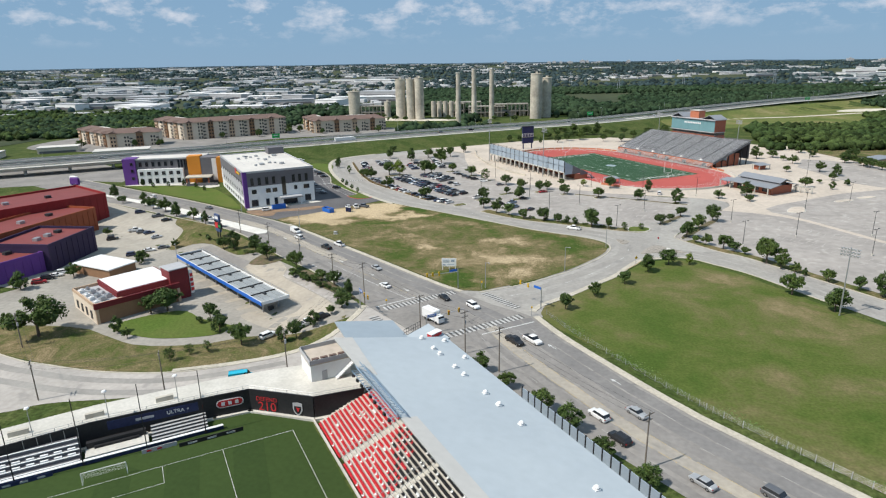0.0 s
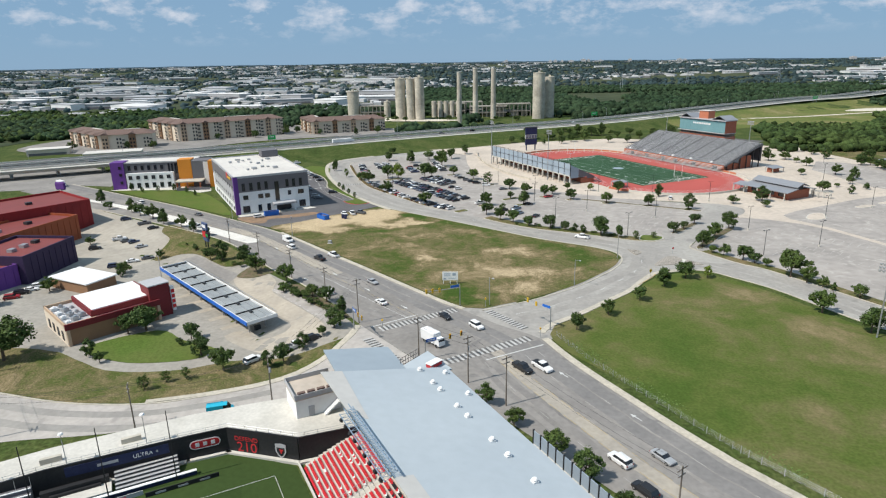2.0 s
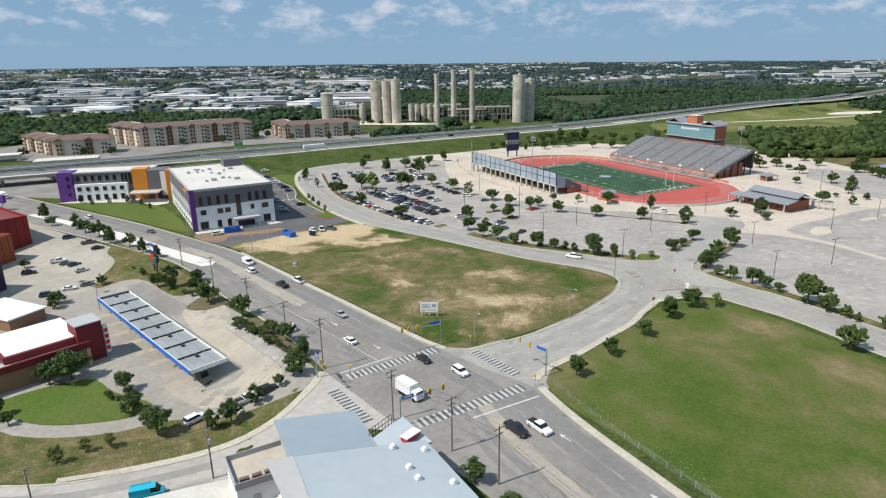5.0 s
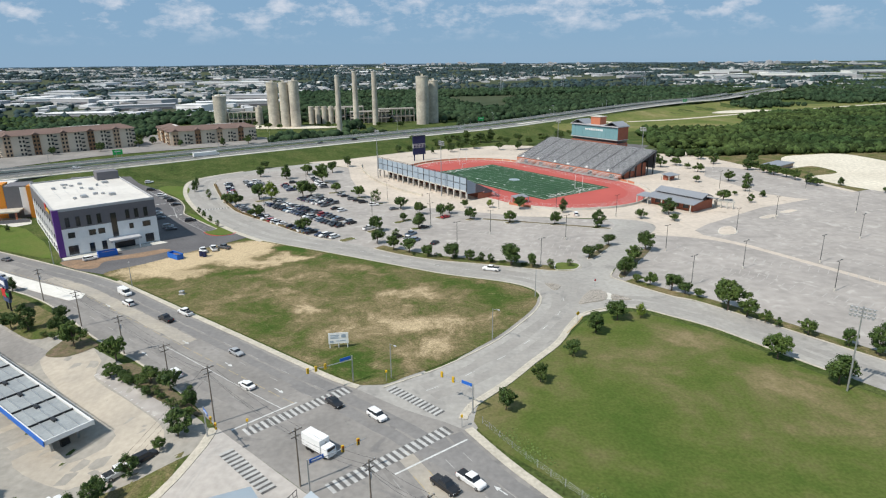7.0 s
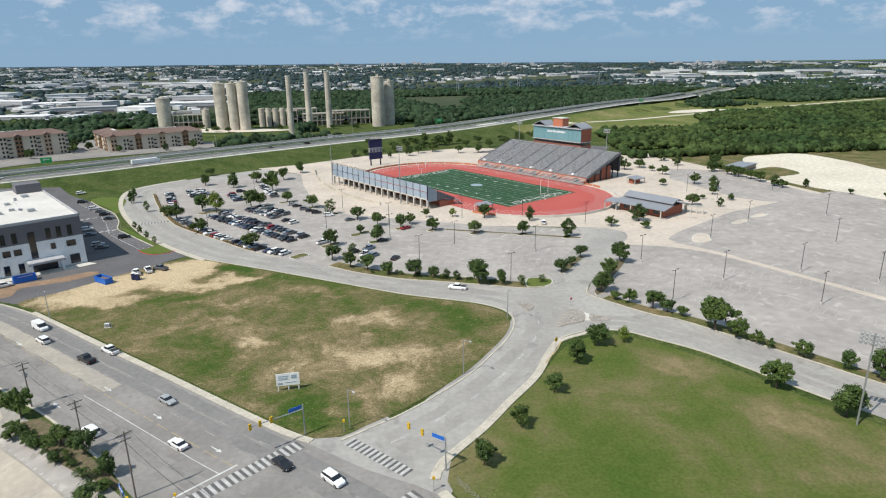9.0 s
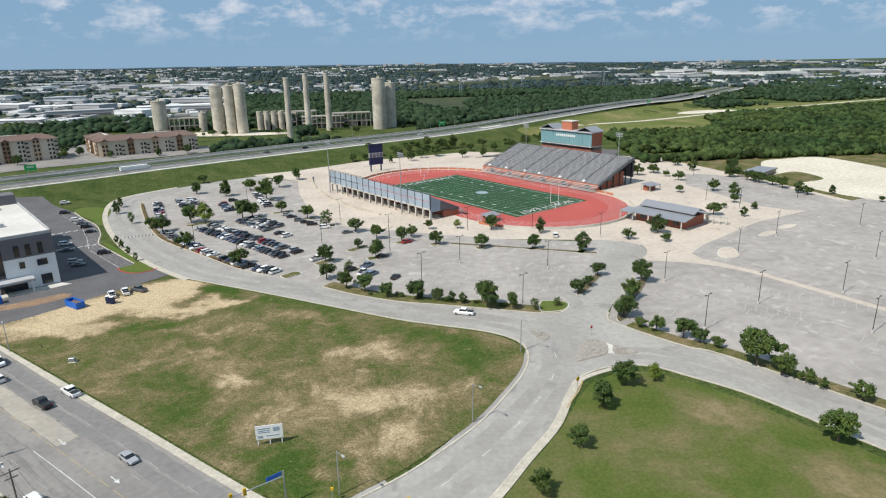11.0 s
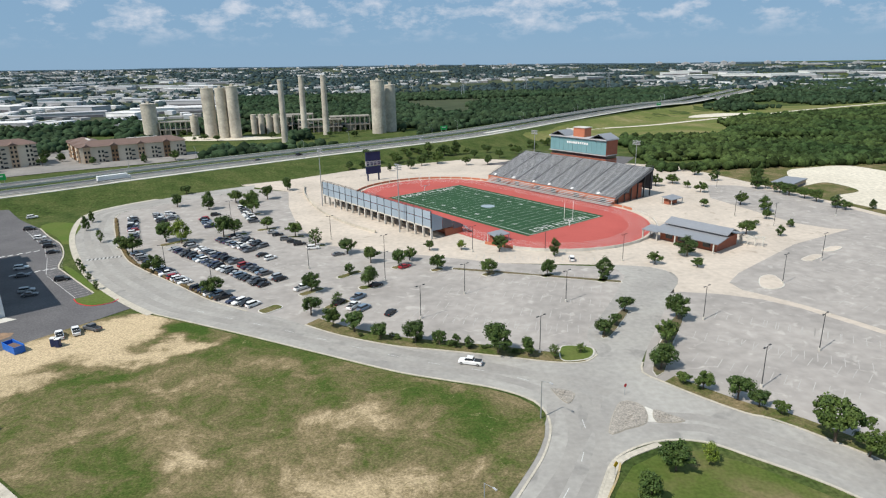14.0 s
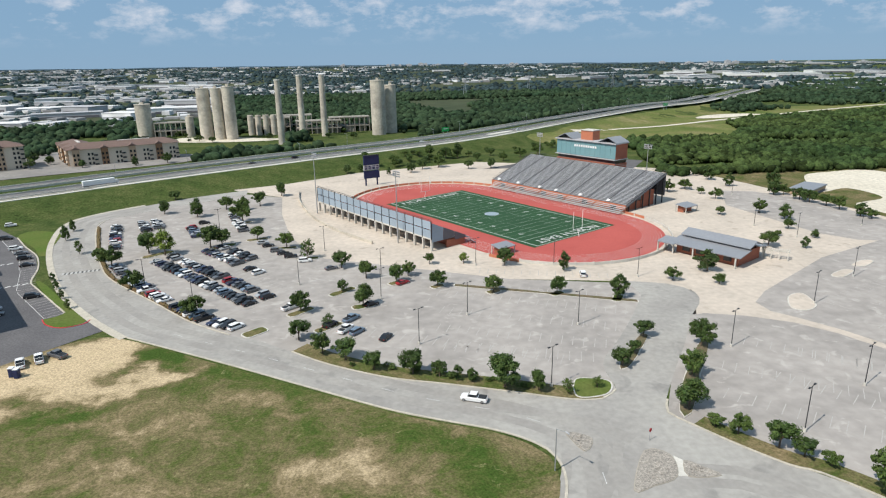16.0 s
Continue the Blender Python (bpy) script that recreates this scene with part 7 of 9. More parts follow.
bm = bmesh.new()
pitched(bm, [(4.6, 0.7, roof_z(4.6)), (30.4, 0.7, roof_z(30.4)), (30.4, -112, roof_z(30.4)), (4.6, -112, roof_z(4.6))], 0.35)
part("roof", bm, M["roof_blue"], estand, "smooth pale blue grey roof")
bm = bmesh.new()
pitched(bm, [(4.5, -33.4, roof_z(4.5) + 0.06), (7.4, -33.4, roof_z(7.4) + 0.06), (7.4, -112, roof_z(7.4) + 0.06), (4.5, -112, roof_z(4.5) + 0.06)], 0.2)
part("roof_edge_panel", bm, M["cream_panel"], estand, "cream roof edge panel")
bm = bmesh.new()
pitched(bm, [(4.5, 0.75, roof_z(4.5) + 0.06), (8.6, 0.75, roof_z(8.6) + 0.06), (7.0, -17.5, roof_z(7.0) + 0.06), (4.5, -15, roof_z(4.5) + 0.06)], 0.2)
part("roof_edge_panel", bm, M["cream_panel"], estand)
bm = bmesh.new()
pitched(bm, [(9.4, 15.6, 16.0), (24.0, 16.2, 12.9), (23.0, -0.5, 13.1), (8.2, -0.5, 16.2)], 0.35)
part("lower_roof", bm, M["roof_grey"], estand, "lower end of the roof")
bm = bmesh.new()
pitched(bm, [(23.2, 6.0, 13.2), (30.2, 8.9, 13.5), (31.4, 0.2, 13.0), (23.2, 0.2, 13.1)], 0.3)
part("corner_roof", bm, M["roof_blue"], estand, "small pale roof over the corner")
bm = bmesh.new()
box(bm, (28.6, 2.6, 13.75), (3.2, 1.5, 0.8), 0.35)
roof_box = part("roof_box", bm, M["red"], estand, "red sided box on the roof")
bm = bmesh.new()
box(bm, (28.6, 2.6, 14.2), (3.4, 1.7, 0.14), 0.35)
part("lid", bm, M["white"], roof_box, "white lid")
bm = bmesh.new()
for k in range(8):
    tube(bm, (23.0 + k * 0.75, 7.0 + k * 0.35, 11.6), (23.0 + k * 0.75, 7.0 + k * 0.35, 14.3), 0.05, n=5)
for z_ in (12.6, 13.4, 14.3):
    tube(bm, (23.0, 7.0, z_), (28.3, 9.45, z_), 0.05, n=5)
part("guard_rail", bm, M["dark_metal"], estand, "dark guard rail at the roof corner")
for nm, x0, x1, z0 in (("truss", 3.1, 4.6, 19.2), ("truss", 4.0, 5.4, 19.7)):
    bm = bmesh.new()
    for k in range(18):
        y = -14.6 - k * 1.05
        tube(bm, (x0, y, z0 - 0.2), (x1, y - 0.5, z0), 0.06, n=5)
        tube(bm, (x1, y - 0.5, z0), (x0, y - 1.05, z0 - 0.2), 0.05, n=5)
    for x, z in ((x0, z0 - 0.2), (x1, z0), ((x0 + x1) / 2, z0 + 0.7)):
        tube(bm, (x, -14.4, z), (x, -33.6, z), 0.09, n=5)
    part(nm, bm, M["truss_blue"], estand, "pale blue lighting truss")
lamp_bm = bmesh.new()
box(lamp_bm, (0, 0, 0), (0.45, 0.6, 0.5))
spot = part("spot_lamp", lamp_bm, M["dark_metal"], estand, "small dark spot lamp")
for k in range(9):
    m = pose(3.0, -15.6 - k * 2.1, 18.6, 0, 25, 0)
    if k:
        share(spot, m, estand)
    else:
        spot.matrix_basis = m
bm = bmesh.new()
box(bm, (0, 0, 0.15), (0.95, 0.95, 0.3))
tube(bm, (0, 0, 0.3), (0, 0, 0.55), 0.28, 0.28, 8)
tube(bm, (0, 0, 0.55), (0, 0, 0.75), 0.48, 0.3, 8)
vent = part("roof_vent", bm, M["white"], estand, "white roof vent")
for k, (x, y) in enumerate(((24, -0.4), (28.7, -2.2), (24, -6.2), (24, -9.2), (28.6, -11.5), (24, -15.7), (24, -19.4), (24, -27.3), (24, -31.9), (24, -38.9), (24, -57.6), (24, -72))):
    m = pose(x, y, roof_z(x) - 0.05)
    if k:
        share(vent, m, estand)
    else:
        vent.matrix_basis = m
for k in range(9):
    bm = bmesh.new()
    y = -1 - k * 13.5
    tube(bm, (22, y, 0), (22, y, 15.0), 0.35, n=8)
    part("roof_column", bm, M["metal"], estand)
    bm = bmesh.new()
    tube(bm, (22, y, 12), (6, y, 18.4), 0.2, n=6)
    part("roof_strut", bm, M["metal"], estand)
bm = bmesh.new()
box(bm, (26, -56, 3.5), (7.0, 110, 9.0))
part("back_building", bm, M["light_grey"], estand)
bm = bmesh.new()
box(bm, (25.6, -56, 10.4), (5.0, 108, 5.0))
part("upper_back", bm, M["dark_metal"], estand)
bm = bmesh.new()
box(bm, (0, 0, 0), (0.12, 1.75, 2.5))
fin = part("fence_panel", bm, M["mesh_panel"], estand)
bm = bmesh.new()
box(bm, (0, 0, 0), (0.3, 0.18, 2.9))
fpost = part("fence_post", bm, M["dark_metal"], estand)
for k in range(41):
    m = pose(34.2, -25.5 - k * 2.1, 10.6)
    if k:
        share(fin, m, estand)
        share(fpost, m @ pose(0, 1.05, 0), estand)
    else:
        fin.matrix_basis, fpost.matrix_basis = m, m @ pose(0, 1.05, 0)
bm = bmesh.new()
box(bm, (32.0, -67.5, 6.2), (4.6, 86, 6.0))
part("walkway", bm, M["concrete"], estand, "raised concrete walk behind the stand")

# stair house on the concourse
hs = thing("stair_house", pose(-43, 125.5, CZ, 0, 0, 36.87), "small white house with a roof terrace and outside stairs", "building")
bm = bmesh.new()
box(bm, (0, 0, 2.0), (9, 8, 4.0))
part("wall", bm, M["white"], hs)
bm = bmesh.new()
box(bm, (0, 0, 4.1), (9.4, 8.4, 0.25))
part("terrace", bm, M["plaza"], hs)
for c, s in (((-4.6, 0, 4.7), (0.12, 8.4, 1.0)), ((0, 4.1, 4.7), (9.4, 0.12, 1.0)), ((0, -4.1, 4.7), (9.4, 0.12, 1.0))):
    bm = bmesh.new()
    box(bm, c, s)
    part("balustrade", bm, M["light_grey"], hs)
for k in range(4):
    bm = bmesh.new()
    box(bm, (-3 + k * 2, -2.8, 4.6), (1.5, 0.7, 0.8))
    part("planter", bm, M["brown_roof"], hs, "brown planter")
bm = bmesh.new()
box(bm, (-1.5, -4.05, 1.1), (1.2, 0.12, 2.2))
part("door", bm, M["light_grey"], hs)
bm = bmesh.new()
for k in range(14):
    box(bm, (1.0 + k * 0.38, -4.8, 0.15 + k * 0.28), (0.4, 1.3, 0.28))
tube(bm, (1.0, -5.4, 1.1), (6.3, -5.4, 5.0), 0.06, n=6)
part("stairs", bm, M["white"], hs)


# ---------------------------------------------------------------- highway
def ribbon(name, line, d0, d1, z_of, thick, material, parent=None):
    a, b = offset(line, d0), offset(line, d1)
    bm = bmesh.new()
    rows_ = []
    for p, q in zip(a, b):
        z = z_of(*p)
        rows_.append([bm.verts.new((*p, z)), bm.verts.new((*q, z)), bm.verts.new((*q, z - thick)), bm.verts.new((*p, z - thick))])
    for r, s in zip(rows_, rows_[1:]):
        for i in range(4):
            bm.faces.new((r[i], s[i], s[(i + 1) % 4], r[(i + 1) % 4]))
    bmesh.ops.recalc_face_normals(bm, faces=bm.faces[:])
    return part(name, bm, material, parent)


hw_line = finer(HIGHWAY[1:13], 12)


def deck_z(x, y):
    return 6.35 if x < 500 else gz(x, y) + 0.3


hw = thing("highway", Matrix(), "two carriageway concrete highway on a grass bank and a viaduct", "highway", kind="structure")
ribbon("carriageway", hw_line, 1.0, 13.0, deck_z, 1.0, M["highway"], hw)
ribbon("carriageway", hw_line, 27.0, 39.0, deck_z, 1.0, M["highway"], hw)
for d in (0.6, 13.0, 26.6, 39.0):
    ribbon("barrier", hw_line, d, d + 0.4, lambda x, y: deck_z(x, y) + 0.9, 1.2, M["concrete"], hw)
ribbon("shoulder", hw_line, -3.4, 0.6, lambda x, y: deck_z(x, y) - 0.12, 0.5, M["concrete"], hw)
for ln in (5.0, 9.0, 31.0, 35.0):
    ribbon("lane_line", hw_line, ln, ln + 0.15, lambda x, y: deck_z(x, y) + 0.012, 0.01, M["white_paint"], hw)
bridge_line = [p for p in hw_line if -520 < p[0] < -225]
for d in (0.2, 26.2):
    ribbon("viaduct_girder", bridge_line, d, d + 13.4, lambda x, y: deck_z(x, y) - 1.0, 1.6, M["concrete"], hw)
for k in range(0, len(bridge_line), 2):
    for d in (7, 33):
        p = offset(bridge_line, d)[k]
        bm = bmesh.new()
        tube(bm, (*p, gz(*p) - 0.5), (*p, 4.2), 1.0, n=10)
        box(bm, (*p, 4.2), (2, 9, 1.2), math.radians(35))
        part("pier", bm, M["concrete"], hw)
ab = thing("retaining_wall", Matrix(), "tall grey concrete retaining wall at the end of the viaduct", "wall", kind="structure")
near = [p for p in hw_line if -262 < p[0] < -150]
ribbon("wall_face", near, -0.6, 0.2, lambda x, y: 6.6, 7.0, M["old_concrete"], ab)
# underpass beyond the stadium
up = thing("overpass", pose(102, 687, 0, 0, 0, 43), "low concrete overpass with a dark opening in the highway bank", "bridge")
bm = bmesh.new()
box(bm, (0, 2, 5.6), (34, 14, 1.6))
part("deck", bm, M["concrete"], up)
bm = bmesh.new()
# solid black block stands in for the shade below the deck
box(bm, (0, -3.2, 2.4), (26, 3.0, 4.6))
part("opening", bm, M["black"], up, "underpass opening, its shade a black block")
for x in (-14, 14):
    bm = bmesh.new()
    box(bm, (x, -4.0, 2.6), (4, 4.4, 5.2))
    part("abutment", bm, M["old_concrete"], up)

# pale track on the hill and gravel road by the silos
strip("hill_track", finer([(175, 722), (215, 742), (282, 766), (369, 817), (466, 870), (569, 924), (795, 1024)], 12), 7, 0.5, M["pale_ground"], "pale dirt track over the grassy hill", "track")
drape("silo_yard", finer([(-205, 752), (-190, 735), (-150, 728), (-110, 730), (-96, 742), (-120, 752), (-160, 770), (-200, 772)], 8, True), M["pale_ground"], 0.4, "pale gravel yard round the silos", "yard")
drape("cut_slope", finer([(352, 842), (372, 872), (405, 890), (440, 893), (455, 880), (420, 862), (390, 846)], 10, True), M["pale_ground"], 0.55, "pale bare cut slope beside the hill track", "ground")
drape("hill_meadow", finer([(118, 676), (150, 708), (180, 750), (290, 864), (365, 930), (450, 995), (560, 985), (760, 1010), (760, 958), (645, 908), (527, 866), (432, 826), (356, 775), (332, 705), (297, 660), (206, 660), (160, 640)], 12, True), M["meadow"], 0.25, "yellow green meadow on the hillside", "meadow", step=16.0)


# ---------------------------------------------------------------- old cement works
def silo(x, y, r, h, label, cap=True, dark=False):
    z = gz(x, y) - 0.6
    t = thing("silo", pose(x, y, z), label, "silo", "cement works silos")
    bm = bmesh.new()
    tube(bm, (0, 0, 0), (0, 0, h), r, r * 0.99, 24)
    part("shaft", bm, M["old_concrete"], t, smooth=False)
    for k in range(1, 5):
        bm = bmesh.new()
        tube(bm, (0, 0, h * k / 5 - 0.1), (0, 0, h * k / 5 + 0.1), r + 0.08, n=24)
        part("band", bm, M["old_concrete"], t)
    if cap:
        bm = bmesh.new()
        tube(bm, (0, 0, h), (0, 0, h + 0.8), r * 1.02, n=24)
        box(bm, (0, 0, h + 1.8), (2.5, 2.0, 2.2))
        part("cap", bm, M["old_concrete"], t)
    return t


for x, y, r, h in ((-171, 757, 6.0, 47.0), (-158, 753, 4.8, 47.0), (-146.5, 751, 5.4, 48.5), (-152, 763, 4.6, 45.5)):
    silo(x, y, r, h, "tall weathered cream concrete silo of the old cement works")
silo(-241, 795, 7.4, 32, "lone weathered concrete silo")
silo(-9, 761, 6.9, 51, "tall stained concrete silo beside the highway")
silo(3, 775, 5.6, 46, "darker stained concrete silo behind its taller neighbour")
silo(-196, 790, 4.0, 19, "small concrete silo beside the frame")


def chimney(x, y, h, r0, r1):
    t = thing("chimney", pose(x, y, gz(x, y) - 0.6), "tall slender tapering concrete chimney", "chimney", "cement works chimneys")
    bm = bmesh.new()
    tube(bm, (0, 0, 0), (0, 0, h), r0, r1, 18)
    part("shaft", bm, M["old_concrete"], t)
    bm = bmesh.new()
    tube(bm, (0, 0, h), (0, 0, h + 0.9), r1 * 1.12, n=18)
    part("rim", bm, M["concrete"], t)


chimney(-93, 703, 54.5, 2.9, 2.3)
chimney(-82, 759, 57, 3.2, 2.6)
chimney(-61, 759, 57, 3.2, 2.6)

rf = random.Random(21)
for k, (x, y, w, d, h) in enumerate(((-215, 800, 34, 14, 14), (-120, 800, 40, 16, 16), (-70, 790, 44, 14, 13), (-40, 800, 40, 14, 15), (-95, 815, 30, 14, 17))):
    t = thing("works_frame", pose(x, y, gz(x, y) - 0.5, 0, 0, 8), "ruined open concrete frame of the old cement works", "ruin", "cement works frames")
    for i in range(int(w / 5) + 1):
        for j in (0, 1):
            bm = bmesh.new()
            box(bm, (-w / 2 + i * 5, (j - 0.5) * d, h / 2), (0.9, 0.9, h))
            part("column", bm, M["works"], t)
    for z in (h * 0.45, h):
        bm = bmesh.new()
        box(bm, (0, 0, z), (w + 1, d + 1, 0.9))
        part("slab", bm, M["works"], t)
    for i in range(3):
        bm = bmesh.new()
        box(bm, (-w / 3 + i * w / 3, rf.uniform(-3, 3), h * 0.22), (w / 5, d * 0.5, h * 0.44))
        part("infill", bm, M["works"], t)
for k in range(5):
    silo(-136 + k * 7.5, 786, 3.0, 20, "short row silo of the old cement works", cap=False)


# ---------------------------------------------------------------- distant town
def warehouse(x, y, w, d, h, rz, wall_m, roof_m):
    t = thing("warehouse", pose(x, y, gz(x, y) - 0.5, 0, 0, rz), "low pale flat roofed warehouse in the distance", "warehouse", "distant warehouses")
    bm = bmesh.new()
    box(bm, (0, 0, h / 2), (w, d, h))
    part("wall", bm, wall_m, t)
    bm = bmesh.new()
    box(bm, (0, 0, h + 0.3), (w + 1, d + 1, 0.6))
    part("roof", bm, roof_m, t)
    bm = bmesh.new()
    box(bm, (0, -d / 2 - 0.1, h * 0.3), (w * 0.9, 0.4, h * 0.4))
    part("loading_dock", bm, M["grey_wall"], t)


rw = random.Random(5)
for k in range(150):
    if k < 74:
        ang, r = rw.uniform(-48, -14), 900 + 1700 * rw.random()
    elif k < 104:
        ang, r = rw.uniform(15, 40), rw.uniform(1850, 2700)
    else:
        ang, r = rw.uniform(-46, 42), rw.uniform(2600, 4300)
    x, y = r * math.sin(radians(ang)), 100 + r * math.cos(radians(ang))
    w = rw.uniform(30, 120) * (0.75 + r / 5000)
    warehouse(x, y, w, rw.uniform(18, 50), rw.uniform(6, 11), rw.choice((0, 8, -12, 20, 95, -20)), M["white"] if rw.random() < 0.5 else M["light_grey"], M["town_roof"] if rw.random() < 0.45 else M["light_grey"])
for k in range(26):
    ang = rw.choice((rw.uniform(-4, 6), rw.uniform(6, 14), rw.uniform(20, 38)))
    r = rw.uniform(4350, 4650)
    x, y = r * math.sin(radians(ang)), 60 + r * math.cos(radians(ang))
    h = rw.uniform(9, 22)
    t = thing("distant_tower", pose(x, y, gz(x, y) - 2), "hazy far office tower on the skyline", "tower", "skyline towers")
    bm = bmesh.new()
    box(bm, (0, 0, h / 2), (rw.uniform(18, 40), 24, h))
    part("shaft", bm, M["light_grey"], t)
    bm = bmesh.new()
    box(bm, (0, 0, h + 2), (10, 10, 4))
    part("plant_room", bm, M["light_grey"], t)
for x, y, w, d, h, rz in ((-330, 455, 40, 16, 5, 30), (-400, 470, 30, 14, 5, 30), (-440, 430, 34, 18, 5, 25)):
    warehouse(x, y, w, d, h, rz, M["stucco"], M["white_roof"])
warehouse(217, 446, 22, 10, 3.2, 38, M["beige_brick"], M["standing_seam"])
for x, y in ((145, 1350), (300, 1500), (520, 1600), (60, 1700)):
    t = thing("transmission_tower", pose(x, y, gz(x, y)), "far steel lattice transmission tower", "pylon", "far pylons")
    bm = bmesh.new()
    for sx in (-1, 1):
        for sy in (-1, 1):
            tube(bm, (sx * 3, sy * 3, 0), (sx * 0.5, sy * 0.5, 34), 0.3, n=4)
    for z in (24, 29):
        tube(bm, (-7, 0, z), (7, 0, z), 0.3, n=4)
    part("lattice", bm, M["metal"], t)


# ---------------------------------------------------------------- woods
def ico():
    bm = bmesh.new()
    bmesh.ops.create_icosphere(bm, subdivisions=1, radius=1)
    v = np.array([p.co[:] for p in bm.verts])
    f = np.array([[p.index for p in q.verts] for q in bm.faces])
    bm.free()
    return v, f


ICO_V, ICO_F = ico()


def woods(name, pts, material, label, seed):
    """Many uneven clumps joined into one sheet of trees. pts: x, y, radius, rise."""
    rg = np.random.default_rng(seed)
    p = np.array(pts)
    n, m = len(p), len(ICO_V)
    jit = 1 + rg.uniform(-0.32, 0.32, (n, m, 1))
    sc = np.stack([p[:, 2] * rg.uniform(0.8, 1.3, n), p[:, 2] * rg.uniform(0.8, 1.3, n), p[:, 2] * rg.uniform(0.65, 1.1, n)], 1)
    a = rg.uniform(0, math.tau, n)
    v = ICO_V[None] * jit * sc[:, None, :]
    vx = v[:, :, 0] * np.cos(a)[:, None] - v[:, :, 1] * np.sin(a)[:, None]
    vy = v[:, :, 0] * np.sin(a)[:, None] + v[:, :, 1] * np.cos(a)[:, None]
    z = height(p[:, 0], p[:, 1]) + p[:, 3]
    vv = np.stack([vx + p[:, 0, None], vy + p[:, 1, None], v[:, :, 2] + z[:, None]], 2).reshape(-1, 3)
    ff = (ICO_F[None] + (np.arange(n) * m)[:, None, None]).reshape(-1, 3)
    ob = raw(name, vv.tolist(), ff.tolist(), material)
    ob.data.polygons.foreach_set("use_smooth", [True] * len(ob.data.polygons))
    return tagged(ob, label, "woods", kind="stuff")


rng = np.random.default_rng(3)


def scatter(n, inside, x0, x1, y0, y1, r0, r1, side=0, clear=0.0):
    """side: 1 beyond the highway, -1 before it, at least clear metres away from its edge line."""
    out = []
    while len(out) < n:
        xs, ys = rng.uniform(x0, x1, 4000), rng.uniform(y0, y1, 4000)
        if side:
            d, s = to_line(xs, ys, HIGHWAY)
            ok = (s * side > 0) & (d > clear)
            xs, ys = xs[ok], ys[ok]
        for x, y in zip(xs, ys):
            if len(out) < n and inside(x, y):
                r = rng.uniform(r0, r1)
                out.append((x, y, r, r * rng.uniform(0.5, 1.1)))
    return out


def right_woods(x, y):
    if y < 500 + 0.02 * (x - 200) or x < 168 + 0.16 * (y - 505):
        return False
    edge = np.interp(x, [160, 206, 250, 297, 330, 356, 432, 527, 645, 760], [610, 656, 650, 662, 712, 785, 832, 868, 906, 950])
    return y < edge and noise.noise((x * 0.02, y * 0.02, 1)) > -0.42 + max(0, (y - edge + 60)) / 260


def far_wood(x, y):
    if -300 < x < 30 and 660 < y < 800:
        return noise.noise((x * 0.03, y * 0.03, 9)) > 0.42 and abs(x + 150) > 60
    if -450 < x < -140 and y < 700:
        return False
    r = math.hypot(x, y - 137)
    if math.atan2(x, y - 137) < -0.25:
        return r < 880 + 120 * noise.noise((x * 0.01, y * 0.01, 6))
    return noise.noise((x * 0.006, y * 0.006, 4)) > -0.30


near_woods = scatter(22000, right_woods, 165, 760, 496, 960, 1.0, 3.6)
beyond = scatter(4200, lambda x, y: y > np.interp(x, [430, 527, 645, 760, 1100], [905, 950, 985, 1040, 1150]) and noise.noise((x * 0.008, y * 0.008, 3)) > -0.25, 430, 1250, 900, 1700, 2.4, 4.6, -1, 16)
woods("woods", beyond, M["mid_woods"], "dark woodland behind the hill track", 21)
woods("woods", near_woods, M["woods"], "dense green scrub woodland beyond the clearing", 1)
left = scatter(6000, lambda x, y: noise.noise((x * 0.012, y * 0.012, 5)) > -0.35, -1000, -430, 540, 900, 2.2, 4.2, 1, 120)
woods("woods", left, M["woods"], "dense green woodland behind the apartments", 15)
mid = scatter(15000, far_wood, -1300, 1100, 560, 1500, 2.2, 4.8, 1, 70)
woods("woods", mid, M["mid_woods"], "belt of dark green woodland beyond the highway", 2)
far_pts = []
for k in range(20000):
    r = 950 + 3750 * rng.uniform(0, 1) ** 0.85
    a = rng.uniform(-0.86, 0.86)
    x, y = r * math.sin(a), 60 + r * math.cos(a)
    if a < -0.24 and r < 2200 and rng.uniform() < 0.35:
        continue
    if (r < 1450 and a > -0.24) or abs(x) > 3800:
        continue
    if noise.noise((x * 0.0022, y * 0.0016, 7)) > -0.22:
        q = rng.uniform(3, 7) * (0.8 + r / 5000) * (1 if r < 3600 else 0.6)
        far_pts.append((x, y, q, q * 0.2))
woods("distant_woods", far_pts, M["hazed_woods"], "dark tree cover tinted with haze to the horizon", 6)
lh = scatter(900, lambda x, y: noise.noise((x * 0.02, y * 0.02, 2)) > 0.05, -900, -330, -100, 330, 2.0, 4.0, -1, 45)
woods("roadside_woods", lh, M["woods"], "roadside woodland west of the viaduct", 8)


